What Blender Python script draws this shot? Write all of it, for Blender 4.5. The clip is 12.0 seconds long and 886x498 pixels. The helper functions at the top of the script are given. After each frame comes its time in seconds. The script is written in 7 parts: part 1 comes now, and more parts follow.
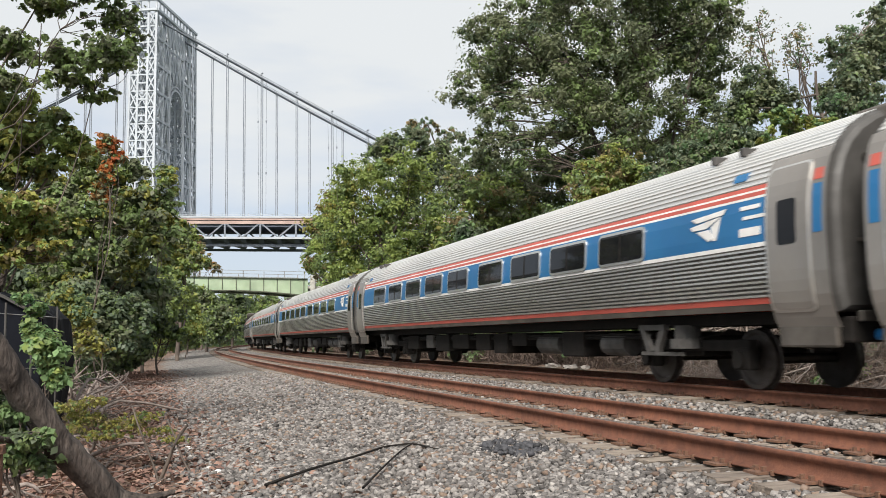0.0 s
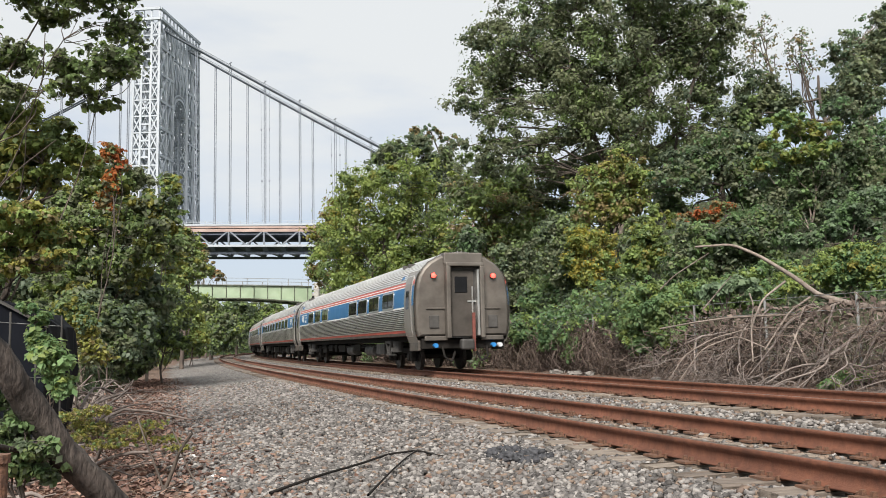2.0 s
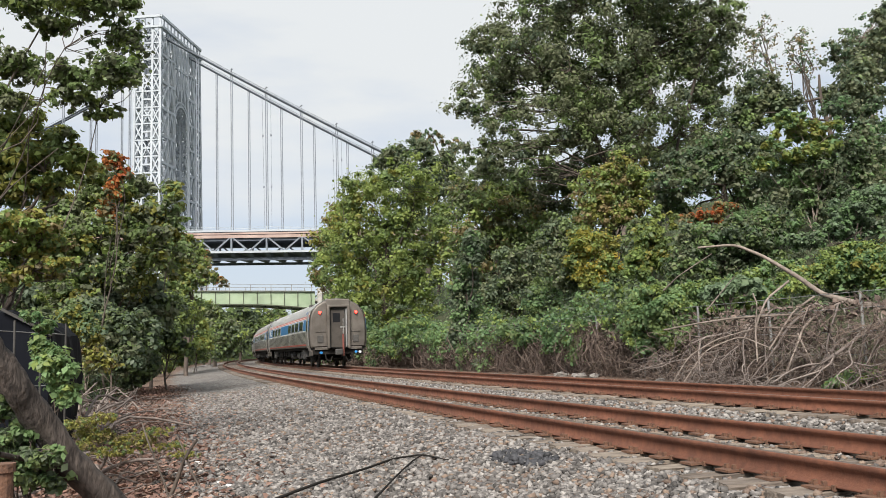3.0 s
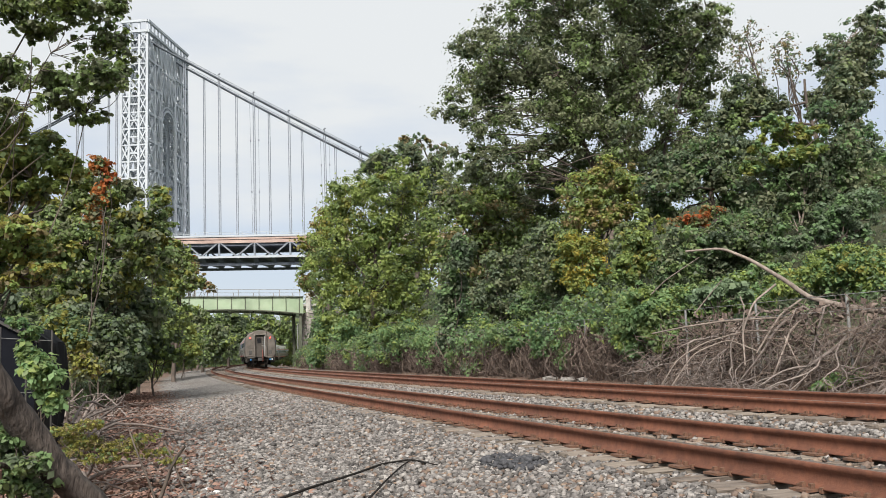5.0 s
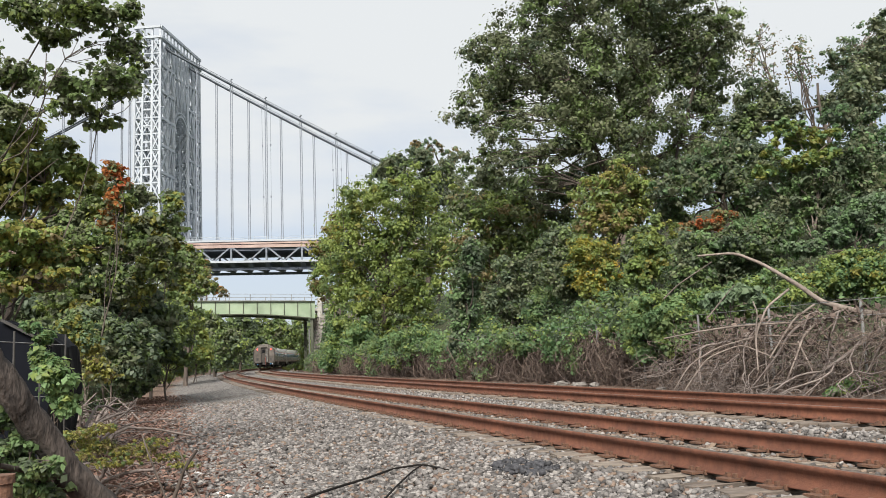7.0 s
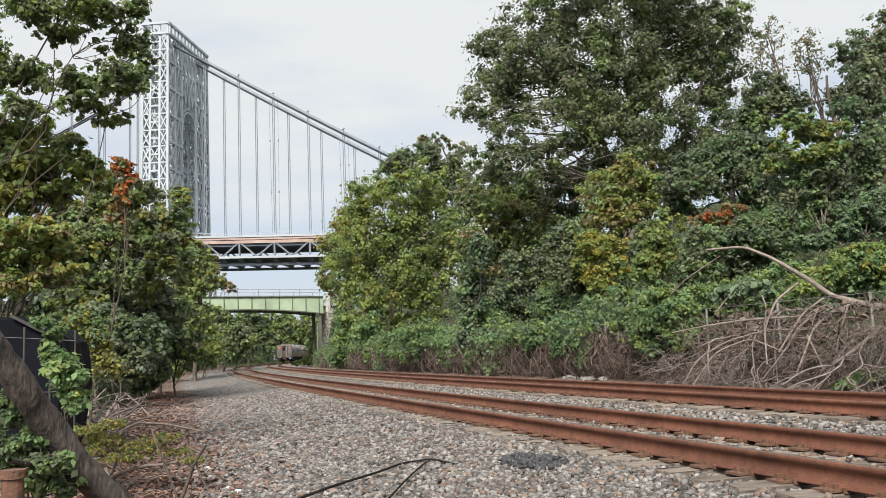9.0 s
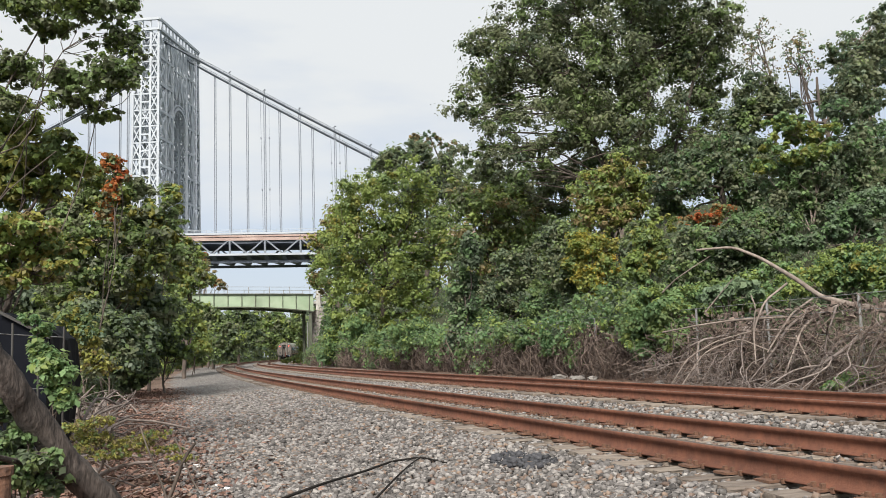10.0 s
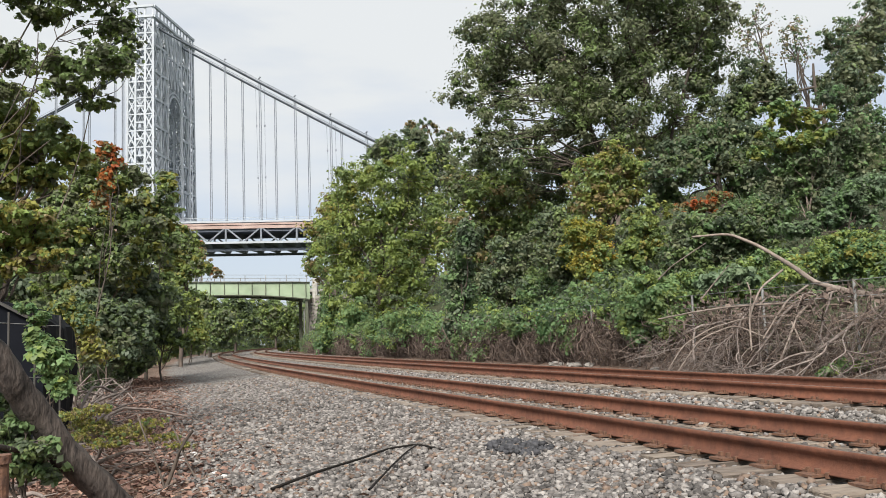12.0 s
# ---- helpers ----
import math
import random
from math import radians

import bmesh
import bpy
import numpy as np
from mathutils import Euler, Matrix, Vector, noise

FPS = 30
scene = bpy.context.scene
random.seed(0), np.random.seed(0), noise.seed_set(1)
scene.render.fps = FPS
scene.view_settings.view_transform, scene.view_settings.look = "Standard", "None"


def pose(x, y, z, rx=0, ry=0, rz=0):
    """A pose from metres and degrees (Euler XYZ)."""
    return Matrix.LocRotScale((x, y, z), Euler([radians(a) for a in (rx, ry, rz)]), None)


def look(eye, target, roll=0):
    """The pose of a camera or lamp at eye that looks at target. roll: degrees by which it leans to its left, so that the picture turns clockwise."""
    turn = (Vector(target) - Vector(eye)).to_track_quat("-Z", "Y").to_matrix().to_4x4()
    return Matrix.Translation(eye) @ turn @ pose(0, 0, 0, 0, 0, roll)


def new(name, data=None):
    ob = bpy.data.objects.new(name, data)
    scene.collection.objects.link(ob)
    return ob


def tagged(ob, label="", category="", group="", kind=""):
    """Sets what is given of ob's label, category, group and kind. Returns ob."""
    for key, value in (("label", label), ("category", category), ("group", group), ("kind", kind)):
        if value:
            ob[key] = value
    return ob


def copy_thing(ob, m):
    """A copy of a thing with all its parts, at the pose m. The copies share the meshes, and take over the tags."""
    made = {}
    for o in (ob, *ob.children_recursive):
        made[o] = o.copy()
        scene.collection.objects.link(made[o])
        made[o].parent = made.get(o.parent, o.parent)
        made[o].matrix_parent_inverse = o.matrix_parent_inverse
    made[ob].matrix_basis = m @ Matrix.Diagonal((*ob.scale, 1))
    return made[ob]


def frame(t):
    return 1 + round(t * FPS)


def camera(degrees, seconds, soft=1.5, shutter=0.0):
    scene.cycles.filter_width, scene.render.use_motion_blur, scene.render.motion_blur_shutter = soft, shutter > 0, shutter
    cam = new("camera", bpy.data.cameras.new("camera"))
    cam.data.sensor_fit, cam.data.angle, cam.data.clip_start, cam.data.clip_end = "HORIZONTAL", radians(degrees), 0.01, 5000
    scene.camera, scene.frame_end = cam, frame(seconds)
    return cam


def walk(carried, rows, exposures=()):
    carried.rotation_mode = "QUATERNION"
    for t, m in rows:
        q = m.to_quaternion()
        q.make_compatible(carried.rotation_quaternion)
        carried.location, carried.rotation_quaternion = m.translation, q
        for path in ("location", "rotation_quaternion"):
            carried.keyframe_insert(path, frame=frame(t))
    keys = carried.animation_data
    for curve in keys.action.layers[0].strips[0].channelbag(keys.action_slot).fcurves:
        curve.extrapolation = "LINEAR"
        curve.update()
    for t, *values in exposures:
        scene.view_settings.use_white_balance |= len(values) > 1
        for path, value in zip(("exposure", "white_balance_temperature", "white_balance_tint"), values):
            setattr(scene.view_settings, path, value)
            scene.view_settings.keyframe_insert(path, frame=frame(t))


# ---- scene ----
# camera: carried in the hand, at one spot beside the tracks; heights are above the rail tops
EYE = (0.0, 0.0, 0.912)
cam = camera(53.56, 12.0, soft=0.85, shutter=0.12)
TURNS = [
    (0.0, 95.75, 0.89, 0.01),
    (0.5, 95.77, 0.84, -0.22),
    (1.0, 95.84, 0.88, -0.23),
    (1.5, 96.02, 0.94, -0.29),
    (2.0, 96.19, 1.21, 0.28),
    (2.5, 96.14, 1.38, 0.69),
    (3.0, 96.44, 1.86, 0.53),
    (5.0, 96.71, 2.13, -0.20),
    (5.5, 96.88, 1.97, 0.17),
    (6.0, 97.06, 1.94, 0.46),
    (6.5, 97.06, 1.92, 0.46),
    (7.0, 97.04, 2.05, 0.54),
    (9.0, 96.72, 2.19, 1.07),
    (9.5, 96.66, 2.02, 0.69),
    (10.0, 96.60, 1.91, 0.43),
    (10.5, 96.26, 1.97, 0.55),
    (11.0, 96.04, 1.98, 0.48),
    (11.5, 95.90, 2.06, 0.42),
    (12.0, 95.78, 2.09, 0.21),
]
walk(cam, [(t, pose(*EYE, rx, ry, rz)) for t, rx, ry, rz in TURNS])

# ---- light: a bright, mostly clouded sky with a weak, wide sun ----
world = bpy.data.worlds.new("sky")
scene.world = world
world.use_nodes = True
wn, wl = world.node_tree.nodes, world.node_tree.links
wn.clear()
sky = wn.new("ShaderNodeTexSky")
sky.sky_type, sky.sun_disc = "NISHITA", False
sky.sun_elevation, sky.sun_rotation = radians(41), radians(197)
b_sky = wn.new("ShaderNodeBackground")
b_sky.inputs["Strength"].default_value = 0.097
b_cloud = wn.new("ShaderNodeBackground")
b_cloud.inputs["Strength"].default_value = 0.80
w_co = wn.new("ShaderNodeTexCoord")
w_map = wn.new("ShaderNodeMapping")
w_map.inputs["Scale"].default_value = (1.2, 1.2, 4.5)
w_map.inputs["Rotation"].default_value = (0, radians(12), 0)
w_noise = wn.new("ShaderNodeTexNoise")
w_noise.inputs["Scale"].default_value = 2.0
w_noise.inputs["Detail"].default_value = 6.0
w_noise.inputs["Roughness"].default_value = 0.5
w_ramp = wn.new("ShaderNodeValToRGB")
w_ramp.color_ramp.elements[0].position, w_ramp.color_ramp.elements[0].color = 0.33, (0.80, 0.80, 0.80, 1)
w_ramp.color_ramp.elements[1].position, w_ramp.color_ramp.elements[1].color = 0.60, (1, 1, 1, 1)
w_tone = wn.new("ShaderNodeValToRGB")
w_tone.color_ramp.elements[0].position, w_tone.color_ramp.elements[0].color = 0.34, (0.66, 0.735, 0.85, 1)
w_tone.color_ramp.elements[1].position, w_tone.color_ramp.elements[1].color = 0.58, (0.81, 0.84, 0.86, 1)
w_mix = wn.new("ShaderNodeMixShader")
w_out = wn.new("ShaderNodeOutputWorld")
wl.new(w_co.outputs["Generated"], w_map.inputs["Vector"])
wl.new(w_map.outputs["Vector"], w_noise.inputs["Vector"])
w_sep = wn.new("ShaderNodeSeparateXYZ")
wl.new(w_co.outputs["Generated"], w_sep.inputs[0])
w_high = wn.new("ShaderNodeMath")  # the cloud thickens towards the zenith
w_high.operation = "MULTIPLY_ADD"
w_high.inputs[1].default_value, w_high.inputs[2].default_value = 1.5, -0.38
wl.new(w_sep.outputs["Z"], w_high.inputs[0])
w_sum = wn.new("ShaderNodeMath")
wl.new(w_high.outputs[0], w_sum.inputs[0])
wl.new(w_noise.outputs["Fac"], w_sum.inputs[1])
wl.new(w_sum.outputs[0], w_ramp.inputs["Fac"])
wl.new(w_sum.outputs[0], w_tone.inputs["Fac"])
wl.new(w_tone.outputs["Color"], b_cloud.inputs["Color"])
wl.new(sky.outputs["Color"], b_sky.inputs["Color"])
wl.new(w_ramp.outputs["Color"], w_mix.inputs["Fac"])
wl.new(b_sky.outputs["Background"], w_mix.inputs[1])
wl.new(b_cloud.outputs["Background"], w_mix.inputs[2])
wl.new(w_mix.outputs["Shader"], w_out.inputs["Surface"])

sun = new("sun", bpy.data.lights.new("sun", "SUN"))
sun.data.energy, sun.data.angle, sun.data.color = 4.8, radians(24), (1.0, 0.95, 0.88)
sun.matrix_world = look((-12, -72, 66), (0, 0, 0))
scene.view_settings.exposure = 0.32


# ---- materials ----
def mat(name, base, rough=0.6, metal=0.0, other=None, scale=6.0, detail=5.0, bump=0.2, bump_scale=None, island=0.0, stain=0.0, stain_scale=0.7,
        object_random=0.0, stretch=(1, 1, 1), translucent=0.0, spec=0.5, coat=0.0, alpha_rough=0.15):
    """A procedural surface: base and other colour mixed by grain, darker stains at a larger scale, bump, and chance per piece."""
    m = bpy.data.materials.new(name)
    m.use_nodes = True
    n, l = m.node_tree.nodes, m.node_tree.links
    p = n["Principled BSDF"]
    p.inputs["Metallic"].default_value = metal
    p.inputs["Specular IOR Level"].default_value = spec
    p.inputs["Coat Weight"].default_value = coat
    co = n.new("ShaderNodeTexCoord")
    mp = n.new("ShaderNodeMapping")
    mp.inputs["Scale"].default_value = stretch
    l.new(co.outputs["Object"], mp.inputs["Vector"])
    grain = n.new("ShaderNodeTexNoise")
    grain.inputs["Scale"].default_value, grain.inputs["Detail"].default_value, grain.inputs["Roughness"].default_value = scale, detail, 0.6
    l.new(mp.outputs["Vector"], grain.inputs["Vector"])
    other = other or tuple(c * 0.6 for c in base)
    mix = n.new("ShaderNodeMix")
    mix.data_type = "RGBA"
    mix.inputs[6].default_value, mix.inputs[7].default_value = (*base, 1), (*other, 1)
    ramp = n.new("ShaderNodeMapRange")
    ramp.inputs[1].default_value, ramp.inputs[2].default_value = 0.36, 0.66
    l.new(grain.outputs["Fac"], ramp.inputs[0])
    l.new(ramp.outputs[0], mix.inputs[0])
    colour = mix.outputs[2]
    if stain:
        big = n.new("ShaderNodeTexNoise")
        big.inputs["Scale"].default_value, big.inputs["Detail"].default_value = stain_scale, 4
        l.new(mp.outputs["Vector"], big.inputs["Vector"])
        br = n.new("ShaderNodeMapRange")
        br.inputs[1].default_value, br.inputs[2].default_value = 0.35, 0.65
        br.inputs[3].default_value, br.inputs[4].default_value = 1.0 - stain, 1.0 + stain * 0.4
        l.new(big.outputs["Fac"], br.inputs[0])
        sm = n.new("ShaderNodeVectorMath")
        sm.operation = "SCALE"
        l.new(colour, sm.inputs[0])
        l.new(br.outputs[0], sm.inputs["Scale"])
        colour = sm.outputs[0]
    if island or object_random:
        hsv = n.new("ShaderNodeHueSaturation")
        l.new(colour, hsv.inputs["Color"])
        if island:
            src = n.new("ShaderNodeNewGeometry").outputs["Random Per Island"]
        else:
            src = n.new("ShaderNodeObjectInfo").outputs["Random"]
        amount = island or object_random
        vr = n.new("ShaderNodeMapRange")
        vr.inputs[3].default_value, vr.inputs[4].default_value = 1 - amount, 1 + amount
        l.new(src, vr.inputs[0])
        l.new(vr.outputs[0], hsv.inputs["Value"])
        hr = n.new("ShaderNodeMath")
        hr.operation = "MULTIPLY_ADD"
        hr.inputs[1].default_value, hr.inputs[2].default_value = 0.04 * amount, 0.5 - 0.02 * amount
        l.new(src, hr.inputs[0])
        l.new(hr.outputs[0], hsv.inputs["Hue"])
        colour = hsv.outputs["Color"]
    l.new(colour, p.inputs["Base Color"])
    rr = n.new("ShaderNodeMapRange")
    rr.inputs[3].default_value, rr.inputs[4].default_value = max(0.03, rough - alpha_rough), min(1, rough + alpha_rough)
    l.new(grain.outputs["Fac"], rr.inputs[0])
    l.new(rr.outputs[0], p.inputs["Roughness"])
    if bump:
        fine = n.new("ShaderNodeTexNoise")
        fine.inputs["Scale"].default_value, fine.inputs["Detail"].default_value = bump_scale or scale * 2, 4
        l.new(mp.outputs["Vector"], fine.inputs["Vector"])
        bp = n.new("ShaderNodeBump")
        bp.inputs["Strength"].default_value, bp.inputs["Distance"].default_value = bump, 0.02
        l.new(fine.outputs["Fac"], bp.inputs["Height"])
        l.new(bp.outputs["Normal"], p.inputs["Normal"])
    if translucent:
        tr = n.new("ShaderNodeBsdfTranslucent")
        l.new(colour, tr.inputs["Color"])
        ms = n.new("ShaderNodeMixShader")
        ms.inputs[0].default_value = translucent
        l.new(p.outputs[0], ms.inputs[1])
        l.new(tr.outputs[0], ms.inputs[2])
        l.new(ms.outputs[0], n["Material Output"].inputs["Surface"])
    return m


def glow(name, colour, strength):
    m = bpy.data.materials.new(name)
    m.use_nodes = True
    p = m.node_tree.nodes["Principled BSDF"]
    p.inputs["Base Color"].default_value = (*colour, 1)
    p.inputs["Emission Color"].default_value = (*colour, 1)
    p.inputs["Emission Strength"].default_value = strength
    return m


def leaf(name, base, other, vary=0.22, scale=0.5):
    return mat(name, base, rough=0.5, other=other, scale=scale, detail=3, bump=0, island=vary, translucent=0.48, spec=0.35, stain=0.2, stain_scale=0.25)


LEAF_GREEN = leaf("leaf_green", (0.185, 0.262, 0.105), (0.24, 0.305, 0.122))
LEAF_DARK = leaf("leaf_dark", (0.13, 0.175, 0.113), (0.165, 0.205, 0.122))
LEAF_OAK = leaf("leaf_oak", (0.18, 0.205, 0.125), (0.22, 0.24, 0.135))
LEAF_BRIGHT = leaf("leaf_bright", (0.25, 0.335, 0.1), (0.325, 0.38, 0.115))
LEAF_YELLOW = leaf("leaf_yellow", (0.34, 0.315, 0.085), (0.26, 0.28, 0.075))
LEAF_GOLD = leaf("leaf_gold", (0.52, 0.39, 0.075), (0.36, 0.34, 0.07))
LEAF_BROWN = leaf("leaf_brown", (0.27, 0.225, 0.11), (0.34, 0.265, 0.13))
LEAF_RED = leaf("leaf_red", (0.532, 0.14, 0.049), (0.392, 0.182, 0.056))
LEAF_VINE = leaf("leaf_vine", (0.16, 0.27, 0.125), (0.22, 0.325, 0.137))
LEAF_SUMAC = leaf("leaf_sumac", (0.19, 0.28, 0.175), (0.235, 0.305, 0.175))
BARK = mat("bark", (0.14, 0.11, 0.09), 0.9, other=(0.06, 0.048, 0.04), scale=7, stretch=(1, 1, 0.25), bump=0.9, bump_scale=18, stain=0.3)
LOG_BARK = mat("furrowed_log_bark", (0.095, 0.076, 0.065), 0.95, other=(0.025, 0.02, 0.018), scale=16, stretch=(1, 1, 0.4), bump=1.0, bump_scale=34, stain=0.35, stain_scale=3.0)
BARK_PALE = mat("bark_pale", (0.28, 0.23, 0.195), 0.85, other=(0.165, 0.132, 0.11), scale=9, bump=0.5, stain=0.35)
DEADWOOD = mat("deadwood", (0.235, 0.195, 0.175), 0.85, other=(0.13, 0.105, 0.092), scale=11, bump=0.5, island=0.3)
DEAD_VINE = mat("dead_vine", (0.19, 0.142, 0.118), 0.9, other=(0.115, 0.085, 0.07), scale=10, bump=0.3, island=0.35)
RUST = mat("rail_rust", (0.20, 0.078, 0.044), 0.75, metal=0.1, other=(0.125, 0.05, 0.031), scale=10, bump=0.25, bump_scale=50, stain=0.25, stain_scale=1.1)
RAIL_TOP = mat("rail_head_steel", (0.30, 0.24, 0.21), 0.35, metal=0.75, other=(0.22, 0.15, 0.12), scale=30, bump=0.05)
TIE = mat("weathered_tie", (0.23, 0.19, 0.155), 0.95, other=(0.10, 0.08, 0.065), scale=14, stretch=(0.18, 1, 1), bump=0.8, bump_scale=40, object_random=0.25)
IRON = mat("rusty_iron", (0.17, 0.085, 0.05), 0.85, other=(0.09, 0.05, 0.035), scale=30, bump=0.4)
STONE = mat("ballast_stone", (0.265, 0.245, 0.232), 0.9, other=(0.155, 0.141, 0.13), scale=18, bump=0.4, bump_scale=60, island=0.45)
STONE_RUSTY = mat("rusty_ballast_stone", (0.205, 0.15, 0.118), 0.9, other=(0.135, 0.092, 0.067), scale=18, bump=0.4, bump_scale=60, island=0.4)
STONE_DARK = mat("dark_ballast_stone", (0.12, 0.11, 0.104), 0.9, other=(0.07, 0.063, 0.058), scale=18, bump=0.4, bump_scale=60, island=0.45)
BLACK_STONE = mat("charred_stone", (0.05, 0.05, 0.055), 0.7, other=(0.03, 0.03, 0.035), scale=18, bump=0.4, island=0.4)
LITTER = mat("dry_leaf", (0.26, 0.155, 0.12), 0.85, other=(0.16, 0.09, 0.068), scale=8, bump=0.1, island=0.45, translucent=0.1)
STEEL = mat("stainless_steel", (0.74, 0.72, 0.69), 0.33, metal=0.85, other=(0.60, 0.58, 0.55), scale=1.2, stretch=(1, 0.3, 2.5), bump=0.04, stain=0.25, stain_scale=0.6)
# the side steel made paler, with the sky's brightness on the roof in its colour
STEEL_ROOF = mat("sky_lit_roof_steel", (0.80, 0.79, 0.77), 0.38, metal=0.6, other=(0.70, 0.68, 0.65), scale=1.2, stretch=(1, 0.3, 2.5), bump=0.03, stain=0.15, stain_scale=0.6)
STEEL_PANEL = mat("dull_panel_steel", (0.40, 0.37, 0.34), 0.42, metal=0.6, other=(0.30, 0.275, 0.25), scale=1.6, stretch=(1, 1, 0.5), bump=0.05, stain=0.35, stain_scale=0.8)
STEEL_DIRTY = mat("grimy_steel", (0.18, 0.16, 0.14), 0.5, metal=0.5, other=(0.135, 0.118, 0.102), scale=2.0, bump=0.06, stain=0.3, stain_scale=0.9)
STEEL_DARK = mat("dark_grey_paint", (0.07, 0.066, 0.062), 0.6, other=(0.045, 0.042, 0.039), scale=3, bump=0.08, stain=0.3)
# dark colour that paints the shade between the flutes
GROOVE_SHADE = mat("groove_shade", (0.10, 0.092, 0.082), 0.7, metal=0.2, other=(0.07, 0.064, 0.056), scale=3, bump=0.05)
# grime, darkened further for the shade of a passage that has no depth
DOOR_GRIME_SHADE = mat("brown_door_grime_shade", (0.085, 0.073, 0.062), 0.6, metal=0.2, other=(0.055, 0.047, 0.04), scale=2.5, bump=0.06, stain=0.3)
UNDER = mat("underframe_black", (0.012, 0.011, 0.010), 0.85, other=(0.022, 0.019, 0.017), scale=5, bump=0.2, spec=0.15)
UNDER_GREY = mat("equipment_grey", (0.085, 0.08, 0.075), 0.7, other=(0.05, 0.046, 0.042), scale=4, bump=0.1, stain=0.3)
WHEEL = mat("wheel_steel", (0.075, 0.065, 0.06), 0.55, metal=0.5, other=(0.05, 0.04, 0.035), scale=8, bump=0.15)
BLUE = mat("blue_stripe_paint", (0.008, 0.115, 0.29), 0.4, other=(0.012, 0.13, 0.30), scale=2, bump=0.02, stain=0.12)
RED = mat("red_stripe_paint", (0.50, 0.085, 0.06), 0.45, other=(0.42, 0.09, 0.065), scale=3, bump=0.02, stain=0.15)
WHITE = mat("white_paint", (0.74, 0.73, 0.71), 0.45, other=(0.62, 0.60, 0.57), scale=3, bump=0.02, stain=0.1)
GLASS = mat("dark_train_glass", (0.010, 0.011, 0.012), 0.06, other=(0.016, 0.016, 0.018), scale=1.5, bump=0, spec=0.14, alpha_rough=0.02)
LAMP_RED = glow("red_marker_lamp", (1.0, 0.05, 0.035), 5.0)
HOSE_BLUE = mat("blue_plastic", (0.03, 0.22, 0.55), 0.4, scale=8, bump=0.02)
HOSE_RED = mat("faded_red_paint", (0.20, 0.06, 0.045), 0.7, scale=8, bump=0.05)
LENS = mat("white_lens", (0.75, 0.77, 0.80), 0.2, scale=8, bump=0)
BRIDGE_GREY = mat("bridge_silver_paint", (0.44, 0.475, 0.51), 0.6, other=(0.39, 0.42, 0.46), scale=0.15, bump=0, stain=0.15, stain_scale=0.05)
# shade under the deck, put into the colour of its undersides
BRIDGE_DARK = mat("bridge_underside_shade", (0.14, 0.16, 0.20), 0.7, other=(0.10, 0.115, 0.15), scale=0.2, bump=0)
BRIDGE_CHORD = mat("bridge_rusty_chord", (0.36, 0.25, 0.22), 0.7, other=(0.45, 0.34, 0.30), scale=0.15, bump=0, stain=0.2, stain_scale=0.05)
# darker copy of the silver, with the shade of truss and hangers in its colour
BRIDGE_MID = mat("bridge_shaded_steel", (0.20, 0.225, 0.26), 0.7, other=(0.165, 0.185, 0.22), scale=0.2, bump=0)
CABLE = mat("bridge_cable_paint", (0.07, 0.085, 0.105), 0.6, scale=0.3, bump=0)
GIRDER = mat("pale_green_girder_paint", (0.30, 0.39, 0.255), 0.6, other=(0.345, 0.42, 0.295), scale=0.8, bump=0.04, stain=0.22, stain_scale=0.5)
GIRDER_DARK = mat("dark_girder_flange", (0.10, 0.11, 0.075), 0.7, scale=1.5, bump=0.05)
GRANITE = mat("granite_block", (0.30, 0.275, 0.25), 0.9, other=(0.21, 0.19, 0.17), scale=3, bump=0.6, bump_scale=9, object_random=0.25)
MORTAR = mat("mortar", (0.26, 0.24, 0.22), 0.95, scale=8, bump=0.3)
CONCRETE = mat("pale_concrete", (0.50, 0.48, 0.44), 0.85, scale=2.5, bump=0.2, stain=0.3)
TARP = mat("black_tarpaulin", (0.005, 0.006, 0.009), 0.7, other=(0.008, 0.009, 0.013), spec=0.08, scale=2, bump=0.3, bump_scale=4)
GALV = mat("galvanised_steel", (0.35, 0.35, 0.34), 0.5, metal=0.5, scale=8, bump=0.05, stain=0.2)
PAINT_TAG = mat("pale_blue_spray_paint", (0.42, 0.50, 0.58), 0.7, other=(0.55, 0.58, 0.60), scale=1.2, bump=0.05)


# ---- building helpers ----
def part(name, bm, material, parent=None, label="", smooth=False):
    me = bpy.data.meshes.new(name)
    bm.to_mesh(me)
    bm.free()
    for q in (material if isinstance(material, (list, tuple)) else [material]):
        me.materials.append(q)
    if smooth:
        me.shade_smooth()
    ob = new(name, me)
    ob.parent = parent
    return tagged(ob, label)


def part_np(name, verts, faces, material, parent=None, label="", smooth=False, indices=None):
    """A mesh from arrays of corners and of faces with one count of corners each."""
    verts, faces = np.asarray(verts, np.float32), np.asarray(faces, np.int32)
    me = bpy.data.meshes.new(name)
    k = faces.shape[1]
    me.vertices.add(len(verts))
    me.vertices.foreach_set("co", verts.ravel())
    me.loops.add(faces.size)
    me.loops.foreach_set("vertex_index", faces.ravel())
    me.polygons.add(len(faces))
    me.polygons.foreach_set("loop_start", np.arange(0, faces.size, k, dtype=np.int32))
    for q in (material if isinstance(material, (list, tuple)) else [material]):
        me.materials.append(q)
    if indices is not None:
        me.polygons.foreach_set("material_index", np.asarray(indices, np.int32))
    me.update(calc_edges=True)
    if smooth:
        me.shade_smooth()
    ob = new(name, me)
    ob.parent = parent
    return tagged(ob, label)


